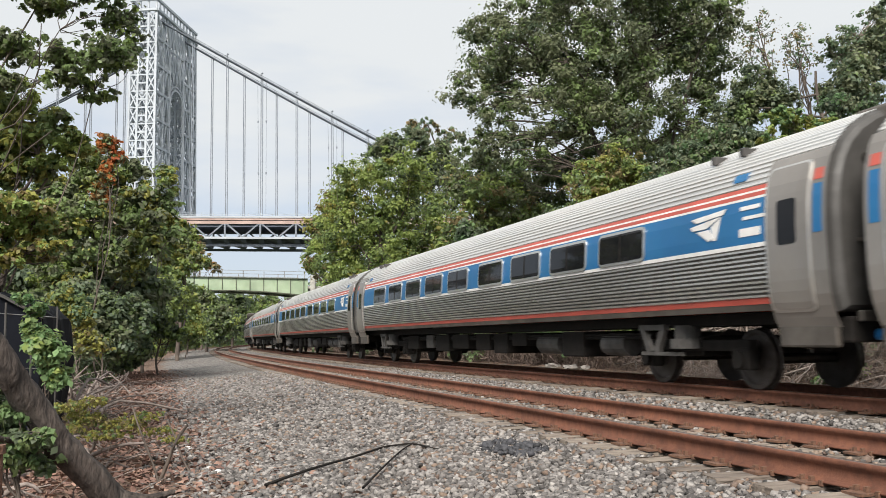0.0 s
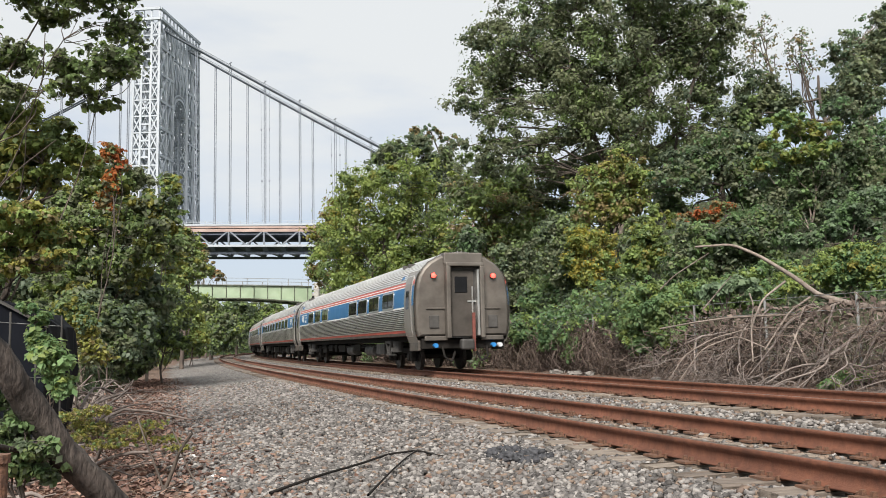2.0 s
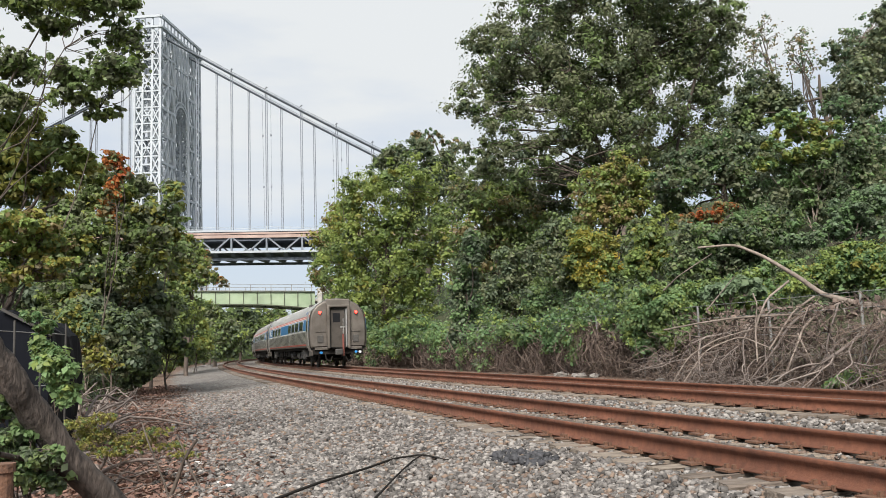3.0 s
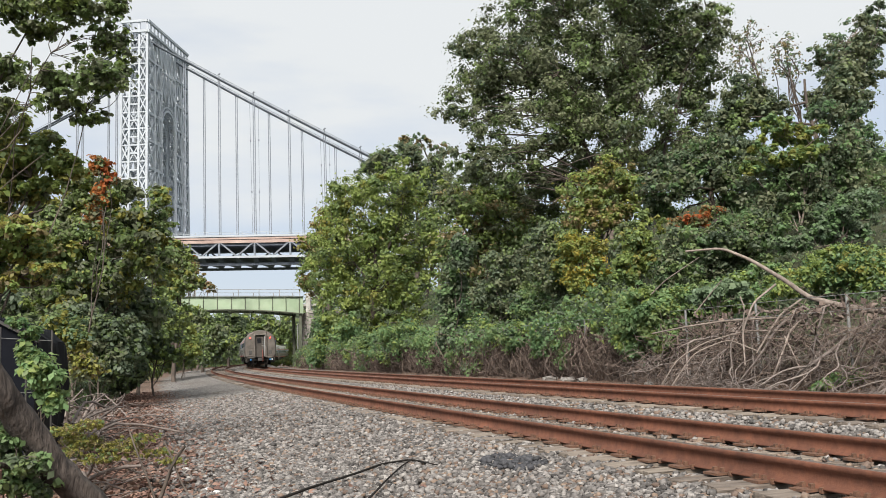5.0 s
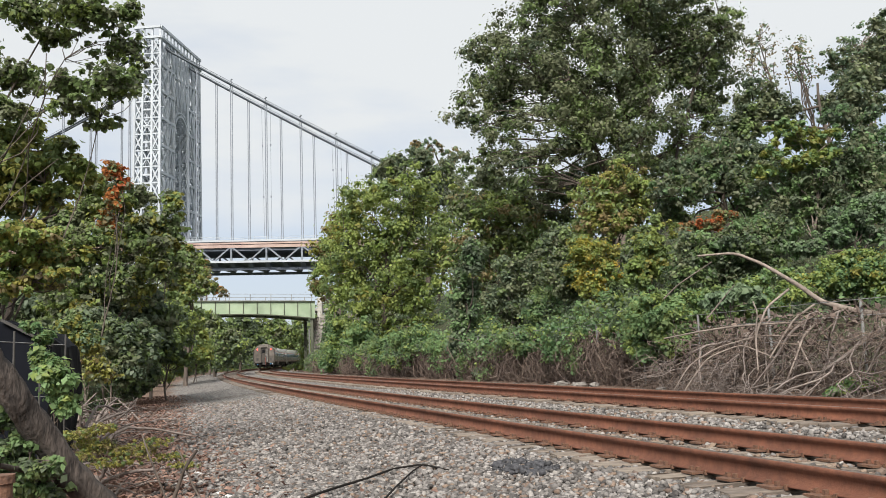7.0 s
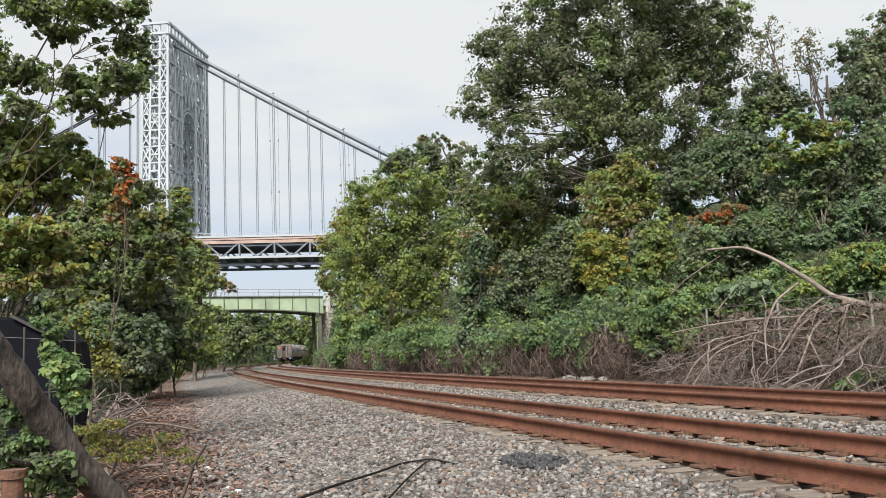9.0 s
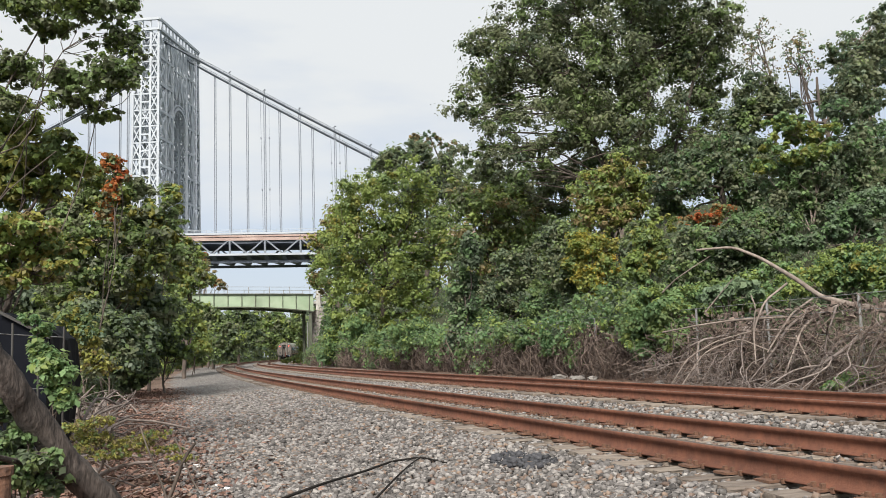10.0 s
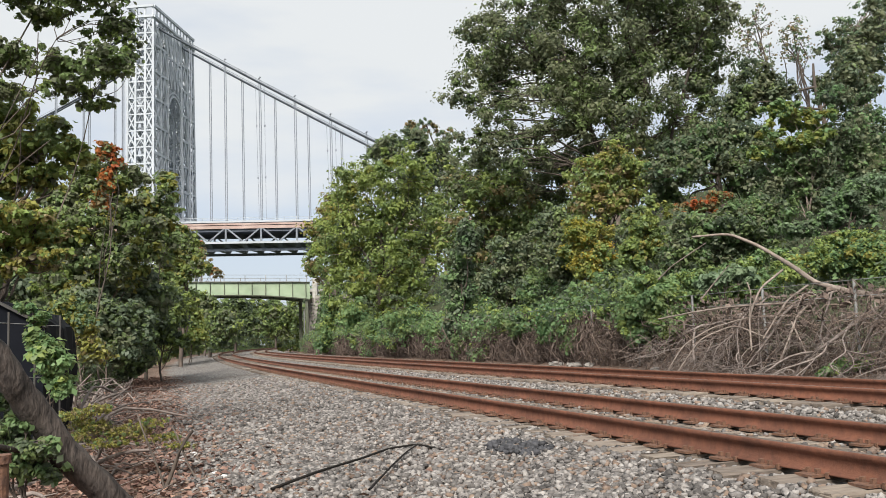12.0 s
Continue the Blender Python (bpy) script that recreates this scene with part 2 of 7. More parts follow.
def box(bm, lo, hi, bevel=0.0, m=None):
    c = [(a + b) / 2 for a, b in zip(lo, hi)]
    s = [b - a for a, b in zip(lo, hi)]
    r = bmesh.ops.create_cube(bm, size=1, matrix=Matrix.LocRotScale(c, None, s))
    if bevel:
        es = list({e for v in r["verts"] for e in v.link_edges})
        r2 = bmesh.ops.bevel(bm, geom=es, offset=bevel, segments=2, affect="EDGES", profile=0.5)
        vs = list({v for f in r2["faces"] for v in f.verts})
        vs = [v for v in bm.verts if v.is_valid and v in set(vs)]
    else:
        vs = r["verts"]
    if m is not None:
        bmesh.ops.transform(bm, matrix=m, verts=vs)
    return vs


def cyl(bm, a, b, r1, r2=None, seg=10, caps=True):
    a, b = Vector(a), Vector(b)
    d = b - a
    m = Matrix.Translation((a + b) / 2) @ d.to_track_quat("Z", "Y").to_matrix().to_4x4()
    return bmesh.ops.create_cone(bm, cap_ends=caps, segments=seg, radius1=r1, radius2=r1 if r2 is None else r2, depth=d.length, matrix=m)["verts"]


def beam(bm, a, b, w, h=None):
    """A square bar from a to b."""
    a, b = Vector(a), Vector(b)
    d = b - a
    m = Matrix.Translation((a + b) / 2) @ d.to_track_quat("Y", "Z").to_matrix().to_4x4() @ Matrix.Diagonal((w, d.length, h or w, 1))
    return bmesh.ops.create_cube(bm, size=1, matrix=m)["verts"]


def tube_arrays(points, radii, seg=6):
    """Corners and quads of a tapering tube along points."""
    P = np.asarray(points, float)
    r = np.broadcast_to(np.asarray(radii, float), (len(P),))
    d = np.gradient(P, axis=0)
    d /= np.linalg.norm(d, axis=1)[:, None] + 1e-9
    ref = np.where(np.abs(d[:, 2:3]) > 0.9, np.array([[1.0, 0, 0]]), np.array([[0, 0, 1.0]]))
    u = np.cross(d, ref)
    u /= np.linalg.norm(u, axis=1)[:, None] + 1e-9
    v = np.cross(d, u)
    ang = np.linspace(0, 2 * np.pi, seg, endpoint=False)
    V = (P[:, None] + r[:, None, None] * (np.cos(ang)[None, :, None] * u[:, None] + np.sin(ang)[None, :, None] * v[:, None])).reshape(-1, 3)
    i = np.arange(len(P) - 1)[:, None] * seg
    j = np.arange(seg)[None]
    k = (j + 1) % seg
    F = np.stack([i + j, i + k, i + seg + k, i + seg + j], -1).reshape(-1, 4)
    return V, F


def join(arrays):
    vs, fs, n = [], [], 0
    for v, f in arrays:
        vs.append(v)
        fs.append(f + n)
        n += len(v)
    return np.concatenate(vs), np.concatenate(fs)


# ---- the line of the tracks: an easing right-hand bend ----
S = np.arange(-150, 460.01, 0.5)
KAPPA = 1 / 1913.3 + 7.66e-6 * np.clip(S, -40, 300)
_th = np.concatenate([[0], np.cumsum((KAPPA[1:] + KAPPA[:-1]) / 2 * 0.5)])
HEAD = radians(19.562) - (_th - np.interp(0, S, _th))
_x = np.concatenate([[0], np.cumsum(-(np.sin(HEAD[1:]) + np.sin(HEAD[:-1])) / 2 * 0.5)])
_y = np.concatenate([[0], np.cumsum((np.cos(HEAD[1:]) + np.cos(HEAD[:-1])) / 2 * 0.5)])
LX, LY = _x - np.interp(0, S, _x) + 5.911, _y - np.interp(0, S, _y)
FAR = 4.227  # from the near track to the far one


def on_line(s, u=0.0, z=0.0):
    """The place s metres along the near track and u metres to its right."""
    a = np.interp(s, S, HEAD)
    return np.stack(np.broadcast_arrays(np.interp(s, S, LX) + u * np.cos(a), np.interp(s, S, LY) + u * np.sin(a), z), -1)


def off_line(x, y):
    """How far along and beside the near track the places lie."""
    x, y = np.ravel(x), np.ravel(y)
    s, u = np.empty(len(x)), np.empty(len(x))
    for i in range(0, len(x), 4000):
        dx, dy = x[i:i + 4000, None] - LX, y[i:i + 4000, None] - LY
        k = np.argmin(dx * dx + dy * dy, 1)
        r = np.arange(len(k))
        a = HEAD[k]
        s[i:i + 4000] = S[k] + (-dx[r, k] * np.sin(a) + dy[r, k] * np.cos(a))
        u[i:i + 4000] = dx[r, k] * np.cos(a) + dy[r, k] * np.sin(a)
    return s, u


PROFILE_U = [-400, -60, -20, -10, -7.5, -5.6, -3.2, -2.0, -1.4, 5.6, 6.6, 8.8, 9.6, 11.0, 30.0, 45, 120, 600]
PROFILE_Z = [-2.0, 0.6, 0.7, -0.15, -0.45, -0.47, -0.40, -0.30, -0.245, -0.205, -0.32, -0.24, 0.0, 0.6, 10.0, 14, 18, 18]


def ground_z(x, y):
    s, u = off_line(x, y)
    return np.interp(u, PROFILE_U, PROFILE_Z), s, u


# ---- ground: one sheet to the horizon ----
def ground_material():
    m = bpy.data.materials.new("ground_gravel_litter_soil")
    m.use_nodes = True
    n, l = m.node_tree.nodes, m.node_tree.links
    p = n["Principled BSDF"]
    p.inputs["Roughness"].default_value = 0.95
    co = n.new("ShaderNodeTexCoord")
    at = n.new("ShaderNodeAttribute")
    at.attribute_name = "lateral"
    wob = n.new("ShaderNodeTexNoise")
    wob.inputs["Scale"].default_value, wob.inputs["Detail"].default_value = 0.9, 5
    l.new(co.outputs["Object"], wob.inputs["Vector"])
    add = n.new("ShaderNodeMath")
    add.operation = "MULTIPLY_ADD"
    add.inputs[1].default_value = 2.6
    l.new(wob.outputs["Fac"], add.inputs[0])
    l.new(at.outputs["Fac"], add.inputs[2])
    vor = n.new("ShaderNodeTexVoronoi")
    vor.inputs["Scale"].default_value = 17
    l.new(co.outputs["Object"], vor.inputs["Vector"])
    vc = n.new("ShaderNodeRGBToBW")
    l.new(vor.outputs["Color"], vc.inputs[0])
    stone = n.new("ShaderNodeValToRGB")
    # low end kept dark to paint shade into the gaps between loose stones
    stone.color_ramp.elements[0].position, stone.color_ramp.elements[0].color = 0.2, (0.055, 0.05, 0.045, 1)
    stone.color_ramp.elements[1].position, stone.color_ramp.elements[1].color = 0.8, (0.30, 0.28, 0.263, 1)
    l.new(vc.outputs[0], stone.inputs[0])
    big = n.new("ShaderNodeTexNoise")
    big.inputs["Scale"].default_value, big.inputs["Detail"].default_value = 0.5, 6
    l.new(co.outputs["Object"], big.inputs["Vector"])
    tint = n.new("ShaderNodeMix")
    tint.data_type, tint.blend_type = "RGBA", "MULTIPLY"
    tint.inputs[7].default_value = (0.93, 0.88, 0.84, 1)
    br = n.new("ShaderNodeMapRange")
    br.inputs[1].default_value, br.inputs[2].default_value = 0.45, 0.65
    l.new(big.outputs["Fac"], br.inputs[0])
    l.new(br.outputs[0], tint.inputs[0])
    l.new(stone.outputs[0], tint.inputs[6])
    lit = n.new("ShaderNodeTexNoise")
    lit.inputs["Scale"].default_value, lit.inputs["Detail"].default_value = 14, 6
    l.new(co.outputs["Object"], lit.inputs["Vector"])
    litter = n.new("ShaderNodeValToRGB")
    litter.color_ramp.elements[0].position, litter.color_ramp.elements[0].color = 0.35, (0.075, 0.05, 0.036, 1)
    litter.color_ramp.elements[1].position, litter.color_ramp.elements[1].color = 0.68, (0.235, 0.15, 0.105, 1)
    l.new(lit.outputs["Fac"], litter.inputs[0])
    soil = n.new("ShaderNodeValToRGB")
    soil.color_ramp.elements[0].position, soil.color_ramp.elements[0].color = 0.35, (0.035, 0.04, 0.02, 1)
    soil.color_ramp.elements[1].position, soil.color_ramp.elements[1].color = 0.68, (0.075, 0.085, 0.035, 1)
    l.new(lit.outputs["Fac"], soil.inputs[0])

    def step(a, b):
        r = n.new("ShaderNodeMapRange")
        r.interpolation_type = "SMOOTHSTEP"
        r.inputs[1].default_value, r.inputs[2].default_value = a, b
        l.new(add.outputs[0], r.inputs[0])
        return r.outputs[0]

    def blend(f, a, b):
        x = n.new("ShaderNodeMix")
        x.data_type = "RGBA"
        l.new(f, x.inputs[0])
        l.new(a, x.inputs[6])
        l.new(b, x.inputs[7])
        return x.outputs[2]

    c = blend(step(-3.8, -3.0), litter.outputs[0], tint.outputs[2])
    c = blend(step(-9.5, -7.5), soil.outputs[0], c)
    c = blend(step(9.2, 9.9), c, litter.outputs[0])
    c = blend(step(10.8, 12.0), c, soil.outputs[0])
    l.new(c, p.inputs["Base Color"])
    bp = n.new("ShaderNodeBump")
    bp.inputs["Strength"].default_value, bp.inputs["Distance"].default_value = 1.0, 0.06
    inv = n.new("ShaderNodeMath")
    inv.operation = "SUBTRACT"
    inv.inputs[0].default_value = 1
    l.new(vor.outputs["Distance"], inv.inputs[1])
    l.new(inv.outputs[0], bp.inputs["Height"])
    l.new(bp.outputs["Normal"], p.inputs["Normal"])
    return m


def build_ground():
    xs = np.unique(np.concatenate([np.linspace(-3000, -300, 10), np.linspace(-300, -60, 25), np.linspace(-60, -20, 41), np.arange(-20, 20, 0.6), np.linspace(20, 80, 50), np.linspace(80, 300, 20), np.linspace(300, 3000, 10)]))
    ys = np.unique(np.concatenate([np.linspace(-3000, -200, 8), np.linspace(-200, -20, 25), np.arange(-20, 45, 0.6), np.linspace(45, 130, 110), np.linspace(130, 420, 90), np.linspace(420, 3000, 12)]))
    X, Y = np.meshgrid(xs, ys)
    z, s, u = ground_z(X, Y)
    x, y = X.ravel(), Y.ravel()
    bump = 0.035 * np.sin(x * 1.9 + 1.3 * np.sin(y * 0.8)) * np.cos(y * 1.7 + x * 0.4)
    z = z + bump * ((u < -2.2) | (u > 6.0)) + np.where(u > 11, 0.25 * np.sin(x * 0.5) * np.cos(y * 0.43), 0)
    nx, ny = len(xs), len(ys)
    i = (np.arange(ny - 1)[:, None] * nx + np.arange(nx - 1)[None]).ravel()
    ob = part_np("ground", np.stack([x, y, z], -1), np.stack([i, i + 1, i + nx + 1, i + nx], -1), ground_material(), smooth=True)
    a = ob.data.attributes.new("lateral", "FLOAT", "POINT")
    a.data.foreach_set("value", u.astype(np.float32))
    tagged(ob, "grey gravel, brown leaf litter and dark soil of a wooded cutting", "ground", kind="structure")


build_ground()


def stones(name, s_range, u_range, count, size, seed, materials, label, share=(1,), where=None, lift=0.0):
    """Loose angular stones, each a jittered block, in one object."""
    rng = np.random.default_rng(seed)
    s = rng.uniform(*s_range, count)
    u = rng.uniform(*u_range, count)
    if where is not None:
        k = where(s, u, rng)
        s, u = s[k], u[k]
        count = len(s)
    c = on_line(s, u)
    z = np.interp(u, PROFILE_U, PROFILE_Z)
    r = rng.uniform(size[0], size[1], count)
    corners = np.array([[a, b, d] for a in (-1, 1) for b in (-1, 1) for d in (-1, 1)], float)
    q = rng.normal(size=(count, 4))
    q /= np.linalg.norm(q, axis=1)[:, None]
    w, x, y, zz = q.T
    R = np.stack([1 - 2 * (y * y + zz * zz), 2 * (x * y - zz * w), 2 * (x * zz + y * w), 2 * (x * y + zz * w), 1 - 2 * (x * x + zz * zz), 2 * (y * zz - x * w),
                  2 * (x * zz - y * w), 2 * (y * zz + x * w), 1 - 2 * (x * x + y * y)], -1).reshape(-1, 3, 3)
    P = corners[None] * rng.uniform(0.45, 1.0, (count, 8, 3)) * rng.uniform(0.55, 1.0, (count, 1, 3)) * (r / 2)[:, None, None] * 1.25
    P = np.einsum("nij,nkj->nki", R, P)
    P[..., 2] *= 0.72
    P += np.stack([c[:, 0], c[:, 1], z + r * rng.uniform(0.02, 0.42, count) + lift], -1)[:, None]
    f = np.array([[0, 1, 3, 2], [4, 6, 7, 5], [0, 4, 5, 1], [2, 3, 7, 6], [0, 2, 6, 4], [1, 5, 7, 3]])
    F = (np.arange(count)[:, None, None] * 8 + f[None]).reshape(-1, 4)
    idx = np.repeat(rng.choice(len(share), count, p=np.array(share) / sum(share)), 6)
    ob = part_np(name, P.reshape(-1, 3), F, materials, indices=idx)
    return tagged(ob, label, "gravel", kind="stuff")


def build_ballast():
    stones("ballast_gravel", (5.5, 15), (-5.5, -0.95), 28000, (0.03, 0.072), 1, [STONE, STONE_RUSTY, STONE_DARK], "loose angular grey ballast stones beside the track", (0.55, 0.13, 0.32),
           where=lambda s, u, g: (g.random(len(s)) < np.interp(u, [-5.5, -4.4], [0.0, 1])) & ((u < -1.33) | (((s + 14) / 0.52 + 0.25) % 1 > 0.5)))
    stones("ballast_gravel", (15, 34), (-5.3, -0.95), 17000, (0.045, 0.085), 2, [STONE, STONE_RUSTY, STONE_DARK], "loose angular grey ballast stones beside the track", (0.58, 0.12, 0.30),
           where=lambda s, u, g: g.random(len(s)) < np.interp(u, [-5.3, -4.3], [0.0, 1]))
    stones("ballast_gravel", (2, 30), (-0.66, 0.66), 8000, (0.04, 0.08), 3, [STONE, STONE_RUSTY, STONE_DARK], "rust-stained ballast stones between the rails", (0.3, 0.5, 0.2),
           where=lambda s, u, g: ((s + 14) / 0.52 + 0.25) % 1 > 0.48)
    stones("ballast_gravel", (2, 34), (0.86, 3.3), 9000, (0.045, 0.085), 4, [STONE, STONE_RUSTY, STONE_DARK], "pale ballast stones between the two tracks", (0.68, 0.12, 0.2))
    stones("ballast_gravel", (4, 34), (3.55, 4.9), 4500, (0.05, 0.085), 5, [STONE, STONE_RUSTY, STONE_DARK], "rust-stained ballast stones between the rails", (0.35, 0.45, 0.2))
    stones("ballast_gravel", (6, 34), (5.1, 8.0), 6000, (0.05, 0.09), 6, [STONE, STONE_RUSTY, STONE_DARK], "grey ballast stones at the foot of the bank", (0.6, 0.2, 0.2))
    stones("charred_patch", (9.8, 11.2), (-2.2, -1.4), 520, (0.04, 0.085), 7, [BLACK_STONE], "small patch of blackened stones in the gravel", lift=0.02,
           where=lambda s, u, g: ((s - 10.5) / 0.62) ** 2 + ((u + 1.8) / 0.3) ** 2 < g.uniform(0.5, 1.1, len(s)))


build_ballast()


# ---- tracks ----
RAIL_SECTION = [(-0.07, -0.186), (0.07, -0.186), (0.07, -0.172), (0.014, -0.150), (0.009, -0.060), (0.034, -0.044), (0.037, -0.012), (0.028, 0.0), (-0.028, 0.0), (-0.037, -0.012), (-0.034, -0.044), (-0.009, -0.060), (-0.014, -0.150), (-0.07, -0.172)]


def build_rail(u, z, parent):
    s = np.concatenate([np.arange(-40, 60, 2.0), np.arange(60, 330.1, 5.0)])
    k = len(RAIL_SECTION)
    V = np.concatenate([on_line(s, u + a, z + b)[:, None] for a, b in RAIL_SECTION], 1).reshape(-1, 3)
    i = np.arange(len(s) - 1)[:, None] * k
    j = np.arange(k)[None]
    F = np.stack([i + j, i + (j + 1) % k, i + k + (j + 1) % k, i + k + j], -1).reshape(-1, 4)
    idx = np.tile(np.array([0, 0, 0, 0, 0, 0, 0, 1, 0, 0, 0, 0, 0, 0]), len(s) - 1)
    return part_np("rail", V, F, [RUST, RAIL_TOP], parent, indices=idx)


def tie_mesh(rng):
    bm = bmesh.new()
    box(bm, (-1.3, -0.115, -0.16), (1.3, 0.115, 0), 0.015)
    for v in bm.verts:
        v.co += Vector(rng.uniform(-0.012, 0.012, 3))
        if abs(v.co.x) > 1.2:
            v.co.z -= rng.uniform(0, 0.03)
    me = bpy.data.meshes.new("tie")
    bm.to_mesh(me)
    bm.free()
    me.materials.append(TIE)
    return me


def build_track(u, z, seed, label):
    rng = np.random.default_rng(seed)
    track = tagged(new("railway_track"), label, "railway track", kind="structure")
    for side in (-0.755, 0.755):
        build_rail(u + side, z, track)
    meshes = [tie_mesh(rng) for _ in range(6)]
    plate, spike, rest = bmesh.new(), bmesh.new(), bmesh.new()
    for n, s in enumerate(np.arange(-14, 250, 0.52)):
        a = np.interp(s, S, HEAD)
        q = on_line(s, u + rng.uniform(-0.04, 0.04), z - 0.19)
        m = pose(*q, 0, 0, math.degrees(a) + rng.uniform(-1.2, 1.2))
        if s < 60:
            tie = new("tie", meshes[n % 6])
            tie.parent, tie.matrix_basis = track, m
        else:
            box(rest, (-1.3, -0.115, -0.16), (1.3, 0.115, 0), 0, m)
        if 0 < s < 45:
            for side in (-0.755, 0.755):
                pm = pose(*on_line(s, u + side, z - 0.186), 0, 0, math.degrees(a))
                box(plate, (-0.19, -0.09, -0.012), (0.19, 0.09, 0.008), 0, pm)
                for sx in (-0.1, 0.1):
                    for sy in (-0.045, 0.05):
                        box(spike, (sx - 0.015, sy - 0.014, 0.0), (sx + 0.022, sy + 0.014, 0.045), 0, pm)
                if side < 0 or s < 30:
                    for sy in (-0.115, 0.115):
                        box(spike, (-0.085, sy - 0.013, -0.02), (0.085, sy + 0.013, 0.022), 0, pm)
    part("ties_beyond", rest, TIE, track)["kind"] = "stuff"
    part("tie_plates", plate, IRON, track)["kind"] = "stuff"
    part("spikes_and_anchors", spike, IRON, track)["kind"] = "stuff"


build_track(0.0, 0.0, 11, "rusty steel rails on weathered timber ties in gravel")
build_track(FAR, 0.048, 12, "rusty steel rails on timber ties at the foot of the bank")


# ---- the train: five ribbed stainless coaches and an engine, leaving along the far track ----
HALF_LEN = 12.95
SIDE = [(1.44, 0.93), (1.52, 1.10), (1.575, 1.30), (1.60, 1.60), (1.605, 2.0), (1.60, 2.30), (1.575, 2.62), (1.535, 2.85), (1.46, 3.08), (1.33, 3.30), (1.13, 3.50), (0.86, 3.66), (0.50, 3.80), (0.0, 3.86)]
_sz = [b for a, b in SIDE]
_arc = np.concatenate([[0], np.cumsum(np.hypot(np.diff([a for a, b in SIDE]), np.diff(_sz)))])


def side_at(d):
    return float(np.interp(d, _arc, [a for a, b in SIDE])), float(np.interp(d, _arc, _sz))


def arc_of(z):
    return float(np.interp(z, _sz, _arc))


def skin(bm, d0, d1, y0, y1, side, proud=0.0, ribs=0.0, pitch=0.085):
    """A strip of the car's side between two girths and two stations; ribs: the depth of its flutes."""
    if ribs:
        n = max(1, round((d1 - d0) / pitch))
        pts = []
        for i in range(n):
            a = d0 + (d1 - d0) * i / n
            w = (d1 - d0) / n
            pts += [(a, 0), (a + 0.16 * w, ribs), (a + 0.56 * w, ribs), (a + 0.72 * w, 0)]
        pts.append((d1, 0))
    else:
        n = max(1, round((d1 - d0) / 0.15))
        pts = [(d0 + (d1 - d0) * i / n, 0) for i in range(n + 1)]
    prev = None
    for k, (d, out) in enumerate(pts):
        x, z = side_at(d)
        x2, z2 = side_at(min(d + 0.02, _arc[-1]))
        x1, z1 = side_at(max(d - 0.02, 0))
        t = Vector((x2 - x1, z2 - z1)).normalized()
        nx, nz = t.y, -t.x
        o = out + proud
        row = [bm.verts.new((side * (x + nx * o), y, z + nz * o)) for y in (y0, y1)]
        if prev:
            q = [prev[0], prev[1], row[1], row[0]]
            f = bm.faces.new(q if side > 0 else q[::-1])
            # groove bottoms and one flank take the second colour, as painted shade
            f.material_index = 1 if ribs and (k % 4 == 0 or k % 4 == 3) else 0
        prev = row


def patch(bm, y, z0, z1, w, side, proud, thick, radius=0.07):
    """A thin rounded plate that follows the side's bulge."""
    corner = [radius * (1 - math.cos(radians(a))) for a in (0, 30, 60, 90)]
    steps = max(1, round((z1 - z0 - 2 * radius) / 0.15))
    zs = [z0 + c for c in corner] + [z0 + radius + (z1 - z0 - 2 * radius) * i / steps for i in range(1, steps)] + [z1 - c for c in corner[::-1]]
    rows = []
    for z in zs:
        d = max(0.0, radius - min(z - z0, z1 - z))
        hw = w / 2 - radius + math.sqrt(max(0.0, radius * radius - d * d))
        x = side_at(arc_of(z))[0]
        rows.append([bm.verts.new((side * (x + o), y + dy, z)) for dy, o in ((-hw, proud - thick), (-hw, proud), (hw, proud), (hw, proud - thick))])
    for a, b in zip(rows, rows[1:]):
        for k in range(3):
            q = [a[k], a[k + 1], b[k + 1], b[k]]
            bm.faces.new(q if side > 0 else q[::-1])
    for r in (rows[0], rows[-1]):
        bm.faces.new(r)
    bmesh.ops.recalc_face_normals(bm, faces=bm.faces)


def window(car, y, side, w=1.5, z0=2.16, z1=2.66):
    bm = bmesh.new()
    patch(bm, y, z0 - 0.05, z1 + 0.05, w + 0.1, side, 0.03, 0.05, 0.11)
    frame_ob = part("window", bm, STEEL, car, "silver-framed dark coach window")
    bm = bmesh.new()
    patch(bm, y, z0, z1, w, side, 0.036, 0.03, 0.07)
    part("pane", bm, GLASS, frame_ob)
    bm = bmesh.new()
    patch(bm, y, z0 + 0.01, z1 - 0.01, 0.05, side, 0.041, 0.03, 0.01)
    part("mullion", bm, UNDER, frame_ob)


def lathe_x(bm, x0, profile, cy, cz, seg=24):
    """A wheel about the x axis from (x, radius) pairs."""
    rings = []
    for x, r in profile:
        rings.append([bm.verts.new((x0 + x, cy + r * math.cos(2 * math.pi * i / seg), cz + r * math.sin(2 * math.pi * i / seg))) for i in range(seg)])
    for a, b in zip(rings, rings[1:]):
        for i in range(seg):
            bm.faces.new((a[i], a[(i + 1) % seg], b[(i + 1) % seg], b[i]))
    bm.faces.new(rings[0][::-1])
    bm.faces.new(rings[-1])


def wheelset(car, y, r=0.457):
    bm = bmesh.new()
    for sd in (-1, 1):
        k = sd
        prof = [(-0.07, r - 0.16), (-0.07, r + 0.025), (-0.04, r + 0.025), (-0.03, r), (0.06, r), (0.06, r - 0.06), (0.03, r - 0.09), (0.03, 0.16), (0.07, 0.15), (0.07, 0.05)]
        lathe_x(bm, 0.755 * sd, [(a * k, b) for a, b in prof], y, r)
    cyl(bm, (-0.9, y, r), (0.9, y, r), 0.08)
    bmesh.ops.recalc_face_normals(bm, faces=bm.faces)
    part("wheelset", bm, WHEEL, car)


